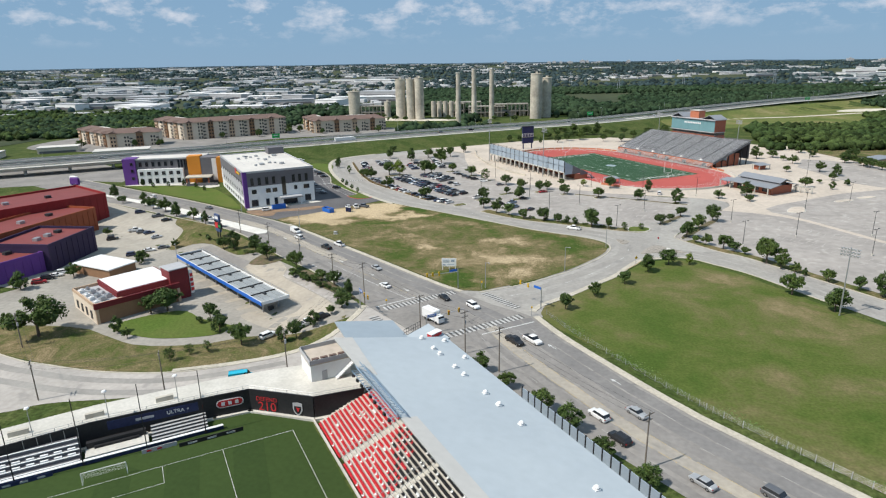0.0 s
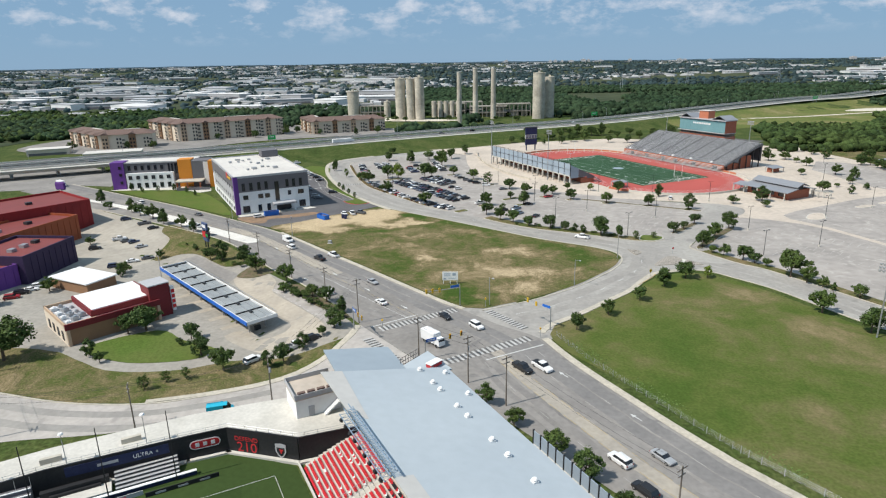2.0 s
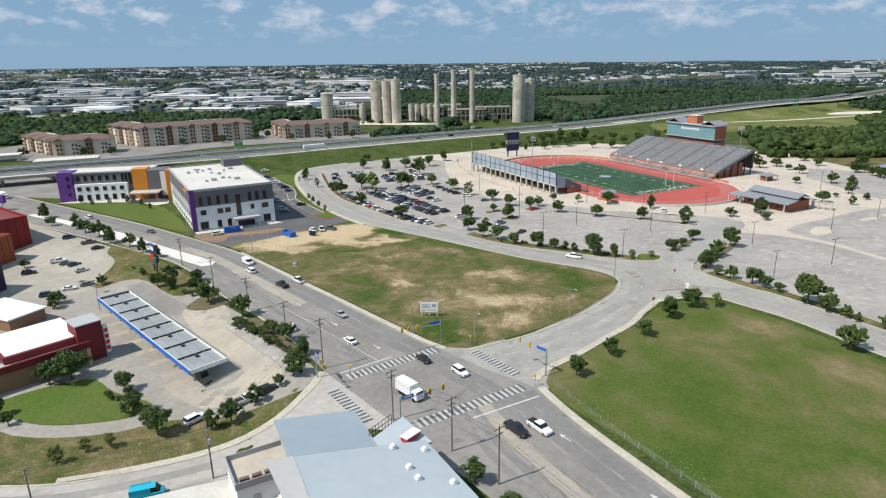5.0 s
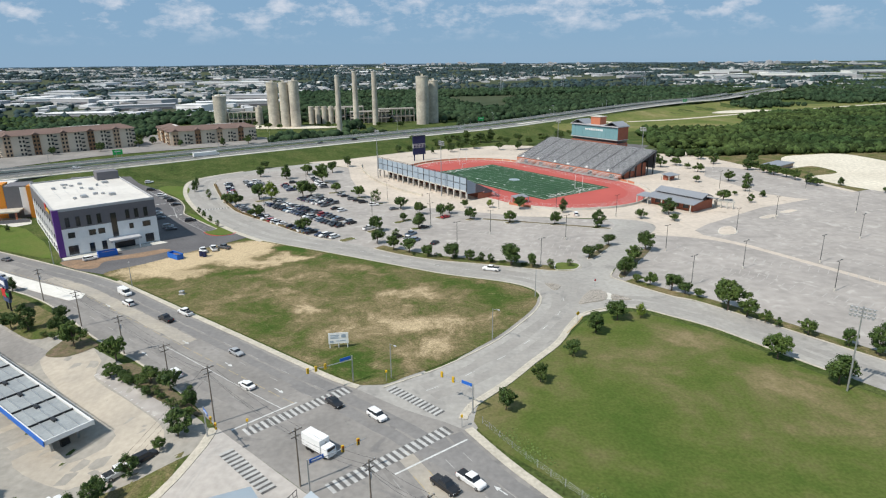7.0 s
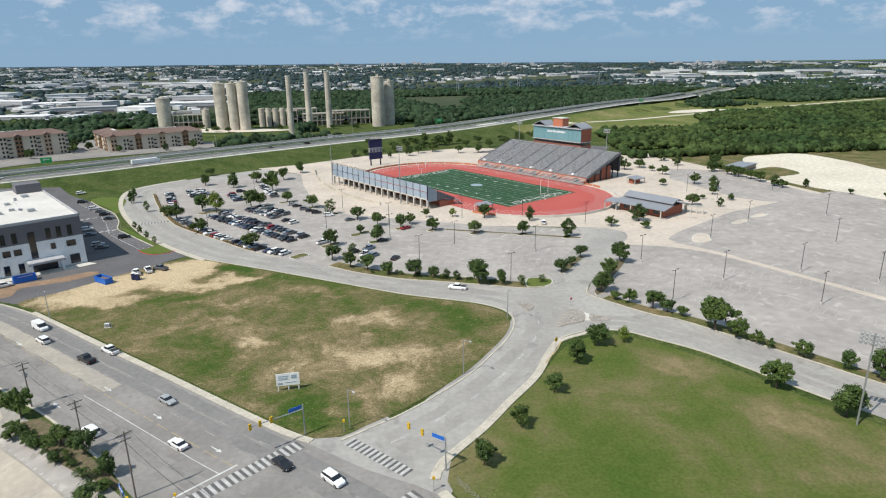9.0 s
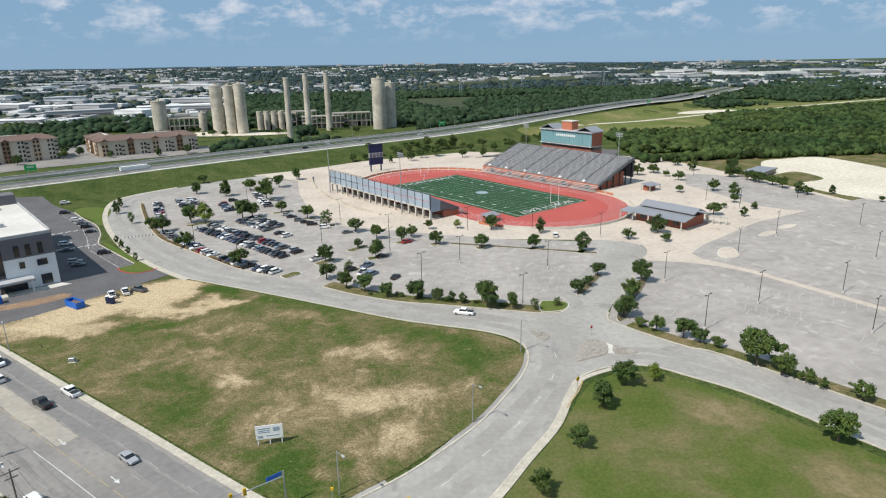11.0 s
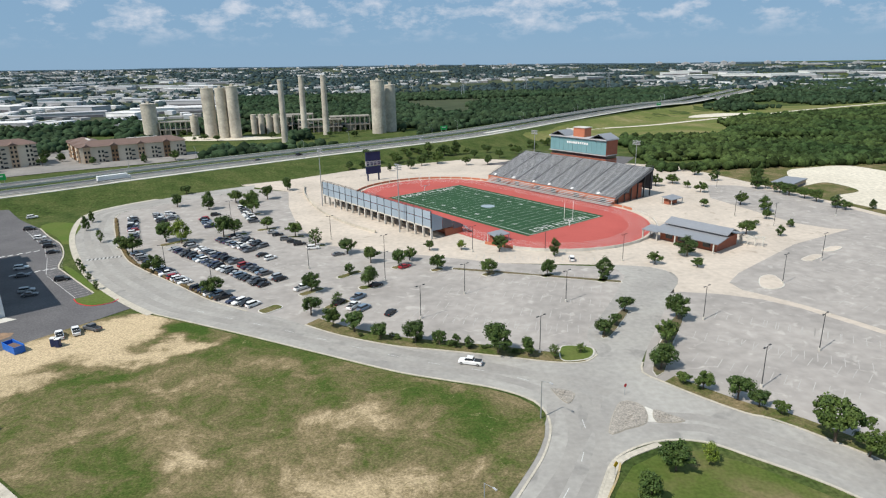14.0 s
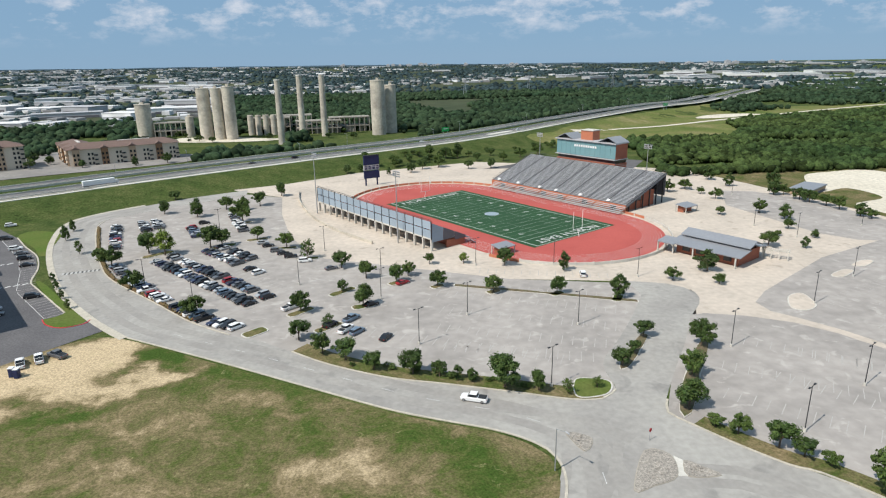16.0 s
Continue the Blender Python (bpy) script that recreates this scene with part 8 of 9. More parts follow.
# scattered houses and sheds too far off to tell apart
hv, hf = [], []
for k in range(5600):
    r = 880 + 3700 * rng.uniform(0, 1) ** 0.75
    a = rng.uniform(-0.86, 0.86)
    x, y = r * math.sin(a), 60 + r * math.cos(a)
    if noise.noise((x * 0.0018, y * 0.0018, 14)) < (-0.25 if a < -0.2 else 0.08) or (r < 1500 and a > -0.2):
        continue
    if r > 2300 and rng.uniform() < 0.62:
        continue
    w, d, h = rng.uniform(5, 16) * (0.7 + r / 4500), rng.uniform(5, 10), rng.uniform(3, 6) + (2 if r > 2500 else 0)
    z, c, s_ = gz(x, y), math.cos(k), math.sin(k)
    b0 = len(hv)
    for sx, sy in ((-1, -1), (1, -1), (1, 1), (-1, 1)):
        px, py_ = x + c * sx * w - s_ * sy * d, y + s_ * sx * w + c * sy * d
        hv += [(px, py_, z - 1), (px, py_, z + h)]
    hf += [(b0, b0 + 2, b0 + 3, b0 + 1), (b0 + 2, b0 + 4, b0 + 5, b0 + 3), (b0 + 4, b0 + 6, b0 + 7, b0 + 5), (b0 + 6, b0, b0 + 1, b0 + 7), (b0 + 1, b0 + 3, b0 + 5, b0 + 7)]
M["town"] = island(mat("distant_town", (0.50, 0.50, 0.50), (0.26, 0.25, 0.245), 0.8, big=0.01, small=0.05, amount=0.8), 0.55)
tagged(raw("distant_houses", hv, hf, M["town"]), "scattered pale houses and sheds across the plain", "houses", kind="stuff")

for x, y, z0, w in ((48, 672, 6.4, 7), (-210, 480, 6.4, 6), (330, 880, 6.4, 8)):
    t = thing("highway_sign", pose(x, y, z0, 0, 0, 30), "green highway sign on steel posts", "sign", "highway signs")
    for sx in (-w / 3, w / 3):
        bm = bmesh.new()
        box(bm, (sx, 0, 3), (0.3, 0.3, 6))
        part("post", bm, M["metal"], t)
    bm = bmesh.new()
    box(bm, (0, -0.2, 6.2), (w, 0.15, 3.4))
    part("board", bm, M["green_led"], t)
    bm = bmesh.new()
    box(bm, (0, -0.3, 6.6), (w * 0.6, 0.05, 0.6))
    part("writing_bar", bm, M["white"], t)
for d, k0 in ((-3.2, 8), (20, 12)):
    pl = offset(hw_line, d)
    for k in range(k0, min(len(pl), 95), 9):
        x, y = pl[k]
        t = thing("highway_lamp", pose(x, y, deck_z(x, y) - 0.3, 0, 0, 125), "tall slim highway lamp", "street lamp", "highway lamps")
        bm = bmesh.new()
        tube(bm, (0, 0, 0), (0, 0, 12), 0.14, 0.08, 6)
        part("pole", bm, M["metal"], t)
        bm = bmesh.new()
        tube(bm, (0, 0, 11.9), (2.0, 0, 12.3), 0.06, n=5)
        box(bm, (2.2, 0, 12.3), (0.8, 0.3, 0.15))
        part("arm", bm, M["metal"], t)

# low added hills that close the view; their blue-green holds the horizon haze
hv, hf = [], []
for k in range(161):
    a = radians(-58 + k * 116 / 160)
    x, y = 4640 * math.sin(a), 60 + 4640 * math.cos(a)
    z = gz(x, y)
    up = 9 + 5 * noise.noise((a * 9, 2, 5)) + 3 * noise.noise((a * 40, 7, 1))
    hv += [(x, y, z - 3), (x * 1.004, y * 1.004, z + up), (x * 1.05, y * 1.05, z - 3)]
for k in range(160):
    b0 = 3 * k
    hf += [(b0, b0 + 3, b0 + 4, b0 + 1), (b0 + 1, b0 + 4, b0 + 5, b0 + 2)]
M["haze_hill"] = mat("haze_blue_hills", (0.050, 0.080, 0.105), (0.062, 0.092, 0.118), 0.95, big=0.002, small=0.02, amount=1.0, spec=0.03)
tagged(raw("horizon_haze_hills", hv, hf, M["haze_hill"]), "low hills along the horizon, coloured with haze", "hills", kind="structure")


# ---------------------------------------------------------------- trees
def make_tree(seed, leaf, shape="round", leaves=4400):
    """A tree 1 m in crown radius and about 2.2 m tall: tapered trunk, limbs, and a crown of small leaf cards in uneven clumps."""
    r = random.Random(seed)
    t = thing("tree", Matrix(), "leafy green shade tree", "tree")
    bm = bmesh.new()
    tube(bm, (0, 0, -0.1), (0.02, 0.01, 0.75), 0.075, 0.05, 7)
    limbs = []
    for k in range(6):
        a = k * math.tau / 6 + r.uniform(-0.4, 0.4)
        q = r.uniform(0.35, 0.6)
        e = (math.cos(a) * q, math.sin(a) * q, r.uniform(1.0, 1.55))
        tube(bm, (0.02, 0.01, r.uniform(0.5, 0.75)), e, 0.035, 0.012, 5)
        limbs.append(e)
    tube(bm, (0.02, 0.01, 0.7), (0.05, 0, 1.7), 0.045, 0.012, 5)
    part("trunk", bm, M["bark"], t)
    vs, fs = [], []
    clumps = []
    ph1, ph2 = r.uniform(0, 6), r.uniform(0, 6)
    tall = {"round": 0.74, "tall": 0.98, "wide": 0.55}[shape]
    for k in range(40):
        a, u = r.uniform(0, math.tau), r.uniform(-0.8, 1)
        lobe = 1 + 0.24 * math.sin(2 * a + ph1) * (1 - abs(u)) + 0.16 * math.sin(3 * a + ph2)
        q = math.sqrt(max(0, 1 - u * u)) * r.uniform(0.35, 0.95) * lobe
        clumps.append((math.cos(a) * q, math.sin(a) * q, 1.2 + u * tall * r.uniform(0.6, 1.12), r.uniform(0.14, 0.36)))
    for k in range(leaves):
        cx, cy, cz, cr = r.choice(clumps)
        d = Vector((r.gauss(0, 1), r.gauss(0, 1), r.gauss(0, 0.75)))
        d = d.normalized() * cr * r.uniform(0.35, 1.12)
        p = Vector((cx, cy, cz)) + d
        n = (d.normalized() + Vector((r.uniform(-0.9, 0.9), r.uniform(-0.9, 0.9), r.uniform(-0.2, 1.1)))).normalized()
        u = n.orthogonal().normalized()
        u.rotate(Matrix.Rotation(r.uniform(0, math.tau), 3, n))
        v = n.cross(u)
        s = r.uniform(0.038, 0.070)
        b0 = len(vs)
        for i, j in ((-1, -0.5), (0.4, -0.9), (1, 0.4), (-0.4, 0.9)):
            vs.append(tuple(p + u * i * s + v * j * s))
        fs.append((b0, b0 + 1, b0 + 2, b0 + 3))
    crown = raw("crown", vs, fs, leaf)
    crown.parent = t
    return t


KINDS = [make_tree(1, LEAF[0]), make_tree(2, LEAF[1]), make_tree(3, LEAF[0], "tall"), make_tree(4, LEAF[1], "wide"), make_tree(5, LEAF[2], "round", 2600), make_tree(6, LEAF[1], "tall", 1500), make_tree(7, LEAF[0], "wide")]
used = set()
rt = random.Random(17)


def plant(x, y, r, kind, label, group, zscale=1.0):
    k = KINDS[kind]
    m = pose(x, y, gz(x, y) + 0.1, 0, 0, rt.uniform(0, 360)) @ Matrix.Diagonal((r * rt.uniform(0.80, 1.0), r * rt.uniform(0.80, 1.0), r * 0.95 * zscale, 1))
    if kind not in used:
        used.add(kind)
        k.matrix_basis = m
        o = k
    else:
        o = copy_thing(k, pose(0, 0, 0))
        o.matrix_basis = m
    return tagged(o, label, "tree", group)


def grove(rows, label, group, kinds=(0, 1, 2, 3, 6), zs=(0.85, 1.15)):
    for x, y, r in rows:
        plant(x, y, r, rt.choice(kinds), label, group, rt.uniform(*zs))


LOT_TREES = [(-92, 381, 4.8), (-70, 385, 4.9), (-66, 387, 4.3), (-107, 374, 3.1), (-100, 367, 4.1), (-83, 341, 3.5), (-57, 316, 3.7), (-66, 424, 5.4), (-54, 395, 3.2), (-40, 381, 3.7), (-15, 330, 2.3), (-8, 317, 3.3), (2, 336, 3.1), (6, 343, 2.7), (15, 331, 3.3), (14, 354, 2.2), (32, 324, 3.5), (40, 349, 3.2), (51, 320, 2.6), (68, 314, 3.1), (59, 341, 2.7), (-26, 315, 3.3), (-17, 354, 3.6), (-8, 342, 3.0)]
grove(LOT_TREES, "green shade tree in a planted island of the parking lot", "parking lot trees")
for x, y, r, k in ((-85, 378, 4.9, 4), (26, 353, 2.0, 4), (-17, 303, 1.9, 5), (-30, 366, 3.5, 5)):
    plant(x, y, r, k, "light yellow green tree in the parking lot", "parking lot trees")
EDGE_TREES = [(-24, 296, 3.4), (-17, 287, 2.8), (-11, 283, 3.5), (-4, 277, 2.4), (5, 274, 3.3), (11, 272, 1.9), (15, 270.5, 1.8), (18, 269, 1.5), (25, 266, 4.1), (32, 263.5, 2.3), (65, 287, 2.9), (59, 278, 1.9), (54, 272, 2.4), (77, 280, 3.7), (68, 266, 3.2), (61, 253, 3.6), (63, 246, 1.6), (66, 243, 2.1), (71, 238, 3.0), (74, 235, 2.1), (77, 232, 1.8)]
grove(EDGE_TREES, "dense green tree in the verge of the side road", "verge trees")
for x, y, r in ((38, 261.5, 1.7), (45, 263, 1.4)):
    plant(x, y, r, 5, "sparse young tree in the verge", "verge trees")
PLAZA_TREES = [(91, 327, 2.7), (106, 334, 4.0), (104, 322, 2.3), (142, 358, 4.0), (154, 354, 2.1), (166, 366, 2.0), (149, 407, 2.6), (163, 438, 3.1), (186, 467, 3.4), (184, 487, 4.3), (159, 463, 3.7), (168, 408, 3.6), (172, 395, 3.5), (164, 380, 2.6), (154, 371, 1.6), (201.1, 441.5, 3.6), (202.6, 423.3, 3.8), (206.7, 408, 3.8), (209, 390.7, 2.8), (221.7, 390.3, 2.2), (232.2, 370.2, 2), (233.2, 344.4, 4.6), (207, 395, 3.2), (202, 430, 4.2), (206, 416, 3.8), (196, 442, 4.3), (213, 470, 4.4), (147, 458, 3.9), (154, 485, 3.2), (162, 451, 2.4)]
grove(PLAZA_TREES, "round green tree standing on the pale plaza", "plaza trees", zs=(0.7, 0.95))
FAR_TREES = [(-108, 447, 3.5), (-90, 438, 4.0), (-80, 452, 4.2), (-65, 458, 3.7), (-58, 481, 3.4), (-71, 450, 2.8), (14, 540, 3.3), (22, 552, 4.1), (4, 562, 3.0), (33, 558, 4.5), (52, 548, 3.3), (67, 548, 3.7), (0, 534, 2.1), (41, 591, 5.0), (50, 595, 4.5), (62, 580, 3.2), (29, 591, 4.5), (-113, 479, 3.0), (80, 575, 3.5), (95, 590, 4.0), (110, 600, 4.2), (128, 606, 4.0)]
grove(FAR_TREES, "green tree at the foot of the highway bank", "bank foot trees")
LAWN_TREES = [(40, 209, 3.1), (48, 217, 3.0), (31, 196, 2.4), (21, 184, 2.3), (12, 173, 2.3), (79, 192, 3.5), (86, 180, 3.7), (81, 222, 4.6), (84, 217, 2.7), (87, 213, 1.8), (94, 205, 2.4), (89, 210, 1.2), (100, 198, 2.3), (104, 193, 3.3)]
grove(LAWN_TREES, "rounded green tree at the edge of the lawn", "lawn trees", zs=(0.95, 1.15))
plant(55, 218.5, 2.0, 4, "yellow green young tree at the edge of the lawn", "lawn trees")
BANK_TREES = [(-95, 208, 3.5), (-80, 199, 3.3), (-67, 188, 2.5), (-61, 184, 2.7), (-54, 177, 2.2), (-53, 167, 2.9), (-55, 163, 1.6), (-58, 157, 2.4), (-61, 151, 2.5), (-64, 148, 2.0), (-74, 145, 3.1), (-92, 161, 2.4), (-84, 152, 3.1), (-93, 157, 1.3), (-120, 222, 2.5), (-114, 220, 3.2), (-146, 206, 2.2), (-104, 217, 2.6), (-108, 226, 2.4)]
grove(BANK_TREES, "bushy green tree in the planting round the bank", "bank trees")
for x, y, r in ((-88, 134, 1.8), (-85, 138, 1.4), (-81, 140, 1.5)):
    plant(x, y, r, 5, "slender young tree on the grass verge", "bank trees")
HALL_TREES = [(-134, 143, 6.8), (-170, 176, 2.9), (-174, 177, 1.6), (-113, 148, 2.2), (-108, 145, 1.5), (-112, 162, 3.0), (-108, 164.5, 4.4), (-161, 190, 2.8), (-148, 147, 2.1), (-227, 304, 3.1), (-213, 291, 2.4), (-197, 286, 2.9), (-189, 281, 3.1), (-179, 276, 3.6), (-167, 266, 3.2), (-186, 242, 2.0), (-147, 210, 2.4), (-144, 227, 2.1), (-279, 286, 3.3), (-156, 262, 2.6), (-146, 255, 2.4), (-137, 250, 2.2)]
grove(HALL_TREES, "green tree beside the hall parking lot", "hall trees")
STAND_SHRUBS = [(-8, 133, 2.6), (-2, 126, 2.2), (6, 117, 3.0), (11, 111, 2.8), (17, 103, 2.4), (24, 96, 2.6), (31, 88, 2.4)]
grove(STAND_SHRUBS, "bushy green shrub between the stand and the road", "stand shrubs", zs=(0.8, 1.0))
for x, y, r in ((-206, 337, 1.6), (-214, 334, 1.4), (-196, 333, 1.3), (-222, 331, 1.2), (-186, 325, 1.2), (-232, 336, 1.6), (-96, 326, 1.3), (-102, 335, 1.2), (-108, 344, 1.3), (-113, 352, 1.2), (-119, 384, 2.2), (-134, 405, 2.4), (-138, 420, 2.0)):
    plant(x, y, r, rt.choice((2, 5)), "slim young street tree by the school", "school trees", 1.2)

# low hedge along the parked cars
hedge_line = offset(finer(LOT_IN[14:20], 2), -1.2)
hp = []
for p in finer(hedge_line, 0.8):
    for k in range(2):
        hp.append((p[0] + rt.uniform(-0.4, 0.4), p[1] + rt.uniform(-0.4, 0.4), rt.uniform(0.35, 0.6), 0.4))
woods("hedge", hp, M["hedge"], "low dry reddish hedge beside the parked cars", 12)

for x, y, r in ((-300, 600, 4), (-285, 615, 3.5), (-262, 628, 4), (-318, 590, 4), (-340, 575, 3.5), (-250, 600, 4), (-245, 618, 3.5), (-160, 610, 4), (-215, 600, 3), (-350, 500, 3.5), (-330, 505, 3.5), (-395, 490, 4), (-270, 575, 4), (-300, 560, 3.5), (-180, 603, 3), (-410, 560, 4), (-290, 655, 4)):
    plant(x, y, r, rt.choice((0, 1, 2, 6)), "green tree between the apartment blocks", "apartment trees")
rk = random.Random(77)
for k in range(28):
    x = rk.uniform(-235, 20)
    y = 735 + rk.uniform(-18, 70) + 0.05 * abs(x + 100)
    plant(x, y, rk.uniform(2.0, 4.2), rk.choice((0, 1, 3, 6)), "scrubby tree overgrowing the old cement works", "works trees", 0.8)
for k in range(26):
    s_ = rk.uniform(0, 1)
    x, y = -30 + 190 * s_ + rk.uniform(-6, 6), 540 + 95 * s_ + rk.uniform(-14, 14)
    plant(x, y + 14, rk.uniform(2.2, 4.0), rk.choice((0, 1, 3, 6)), "green tree at the foot of the highway bank", "bank foot trees", 0.85)

# shrubs and small trees in the verge west of the main road
for k in range(34):
    s_ = rk.uniform(0, 1)
    x, y = (-51 - 27 * s_, 173.5 + 22 * s_) if k % 3 else (-96 - 48 * s_, 211 + 32 * s_)
    x, y = x + rk.uniform(-1.5, 0.8), y + rk.uniform(-1.5, 0.8)
    plant(x - 1.0, y - 0.6, rk.uniform(0.7, 1.7), rk.choice((0, 1, 3, 5)), "low shrub in the planted verge of the main road", "verge shrubs", 0.7)
for k in range(18):
    s_ = rk.uniform(0, 1)
    x, y = -10 + 40 * s_ + rk.uniform(-1, 1), 281.5 - 15.5 * s_ + rk.uniform(-1, 1.2)
    plant(x, y - 0.6, rk.uniform(0.6, 1.2), rk.choice((1, 3, 5)), "low shrub in the lot verge", "verge shrubs", 0.65)


# ---------------------------------------------------------------- vehicles
PAINT = {}
for nm, c, ro in (("white", (0.74, 0.74, 0.73), 0.3), ("black", (0.018, 0.018, 0.02), 0.25), ("silver", (0.38, 0.39, 0.40), 0.3), ("grey", (0.12, 0.125, 0.135), 0.3), ("navy", (0.03, 0.04, 0.085), 0.3), ("red", (0.30, 0.02, 0.025), 0.3), ("steel_blue", (0.17, 0.23, 0.30), 0.3), ("brown", (0.14, 0.09, 0.06), 0.35), ("teal", (0.02, 0.42, 0.58), 0.3)):
    PAINT[nm] = mat("paint_" + nm, c, None, ro, 0.15 if nm in ("silver", "grey", "steel_blue") else 0.0, big=0.3, small=1.5, amount=0.25, grain=0.04, spec=0.5)


def loft(bm, sections):
    """Joins rings of equal length into a closed skin."""
    rings = [[bm.verts.new(p) for p in s] for s in sections]
    n = len(rings[0])
    for a, b in zip(rings, rings[1:]):
        for i in range(n):
            bm.faces.new((a[i], a[(i + 1) % n], b[(i + 1) % n], b[i]))
    bm.faces.new(rings[0][::-1])
    bm.faces.new(rings[-1])
    bmesh.ops.recalc_face_normals(bm, faces=bm.faces[:])


def ring_at(x, w, z0, z1, in_=0.1, up=0.12):
    """A rounded cross section of a car body at x."""
    return [(x, -w + in_, z0), (x, -w, z0 + up), (x, -w, z1 - up), (x, -w + in_, z1), (x, w - in_, z1), (x, w, z1 - up), (x, w, z0 + up), (x, w - in_, z0)]


SHAPES = {
    # length, half width, bonnet height, roof height, bonnet end, roof front, roof back, tail end of cabin
    "sedan": (4.7, 0.9, 0.92, 1.43, 1.05, 0.35, -1.0, -1.75),
    "suv": (4.8, 0.95, 1.05, 1.72, 1.2, 0.6, -1.9, -2.3),
    "pickup": (5.8, 0.99, 1.12, 1.85, 1.45, 0.85, -0.65, -0.85),
    "van": (5.6, 1.0, 1.25, 2.25, 2.2, 1.5, -2.7, -2.78),
}
proto = {}


def make_car(shape, colour):
    L, w, zb, zr, c0, c1, c2, c3 = SHAPES[shape]
    h = L / 2
    t = thing("car" if shape in ("sedan", "suv") else ("pickup_truck" if shape == "pickup" else "van"), Matrix(), "", "")
    bm = bmesh.new()
    loft(bm, [ring_at(h, w * 0.82, 0.35, zb * 0.72), ring_at(h - 0.25, w * 0.97, 0.25, zb * 0.88), ring_at(c0, w, 0.22, zb), ring_at(c3, w, 0.22, zb + 0.04), ring_at(-h + 0.2, w * 0.97, 0.25, zb * (1.0 if shape == "pickup" else 0.97)), ring_at(-h, w * 0.9, 0.35, zb * 0.85)])
    part("body", bm, PAINT[colour], t)
    if shape == "pickup":
        bm = bmesh.new()
        box(bm, ((c3 - h) / 2 + 0.02, 0, zb + 0.03), (abs(-h - c3) - 0.35, w * 1.7, 0.05))
        part("bed", bm, M["dark_metal"], t, "dark cargo bed")
    wi = w - 0.16
    bm = bmesh.new()
    g = 0.05
    loft(bm, [[(c0, -w + 0.1, zb - g), (c1, -wi, zr - 0.06), (c1, wi, zr - 0.06), (c0, w - 0.1, zb - g)], [(c0 - 0.01, -w + 0.1, zb - g), (c1 - 0.01, -wi, zr - 0.06), (c1 - 0.01, wi, zr - 0.06), (c0 - 0.01, w - 0.1, zb - g)]])
    part("windshield", bm, M["glass"], t)
    bm = bmesh.new()
    loft(bm, [[(c3 + 0.01, -w + 0.1, zb - g), (c2 + 0.01, -wi, zr - 0.06), (c2 + 0.01, wi, zr - 0.06), (c3 + 0.01, w - 0.1, zb - g)], [(c3, -w + 0.1, zb - g), (c2, -wi, zr - 0.06), (c2, wi, zr - 0.06), (c3, w - 0.1, zb - g)]])
    part("rear_window", bm, M["glass"] if shape != "van" else PAINT[colour], t)
    for s in (-1, 1):
        bm = bmesh.new()
        cw = c0 - 0.12
        back = c3 + 0.1 if shape != "van" else c1 - 0.8
        top_b = c2 if shape != "van" else c1 - 0.8
        v = [(cw, s * (w - 0.1), zb), (c1, s * wi, zr - 0.08), (top_b, s * wi, zr - 0.08), (back, s * (w - 0.1), zb)]
        a = [bm.verts.new(p) for p in v]
        b = [bm.verts.new((p[0], p[1] - s * 0.04, p[2])) for p in v]
        bm.faces.new(a)
        bm.faces.new(b[::-1])
        for i in range(4):
            bm.faces.new((a[i], b[i], b[(i + 1) % 4], a[(i + 1) % 4]))
        bmesh.ops.recalc_face_normals(bm, faces=bm.faces[:])
        part("side_window", bm, M["glass"], t)
    bm = bmesh.new()
    roof_back = c2 if shape != "van" else -h + 0.1
    loft(bm, [[(c1 + 0.05, -wi, zr - 0.07), (c1 - 0.1, -wi + 0.12, zr), (c1 - 0.1, wi - 0.12, zr), (c1 + 0.05, wi, zr - 0.07)], [(roof_back - 0.05, -wi, zr - 0.07), (roof_back + 0.1, -wi + 0.12, zr), (roof_back + 0.1, wi - 0.12, zr), (roof_back - 0.05, wi, zr - 0.07)]])
    if shape == "van":
        for s in (-1, 1):
            box(bm, ((c1 - 0.8 - h) / 2, s * (w - 0.06), (zb + zr) / 2), (abs(-h - c1 + 0.8) - 0.1, 0.08, zr - zb))
    part("roof", bm, PAINT[colour], t)
    for x in (h - 0.85, -h + 0.95):
        for s in (-1, 1):
            bm = bmesh.new()
            tube(bm, (x, s * (w - 0.2), 0.34), (x, s * (w + 0.02), 0.34), 0.34, n=12)
            wh = part("wheel", bm, M["tyre"], t)
            bm = bmesh.new()
            tube(bm, (x, s * (w - 0.02), 0.34), (x, s * (w + 0.035), 0.34), 0.2, n=8)
            part("rim", bm, M["rim"], wh)
    for s in (-1, 1):
        bm = bmesh.new()
        box(bm, (h - 0.1, s * w * 0.68, zb * 0.68), (0.16, 0.36, 0.16))
        part("headlight", bm, M["lamp_glass"], t)
        bm = bmesh.new()
        box(bm, (-h + 0.06, s * w * 0.78, zb * 0.78), (0.14, 0.26, 0.2))
        part("tail_light", bm, M["tail_glass"], t)
    return t


NAMES = {"sedan": "sedan car", "suv": "sport utility car", "pickup": "pickup truck", "van": "panel van"}
CAT = {"sedan": "car", "suv": "car", "pickup": "truck", "van": "van"}
SHADE = {"white": "white", "black": "black", "silver": "silver", "grey": "dark grey", "navy": "dark blue", "red": "red", "steel_blue": "steel blue", "brown": "brown", "teal": "bright teal"}


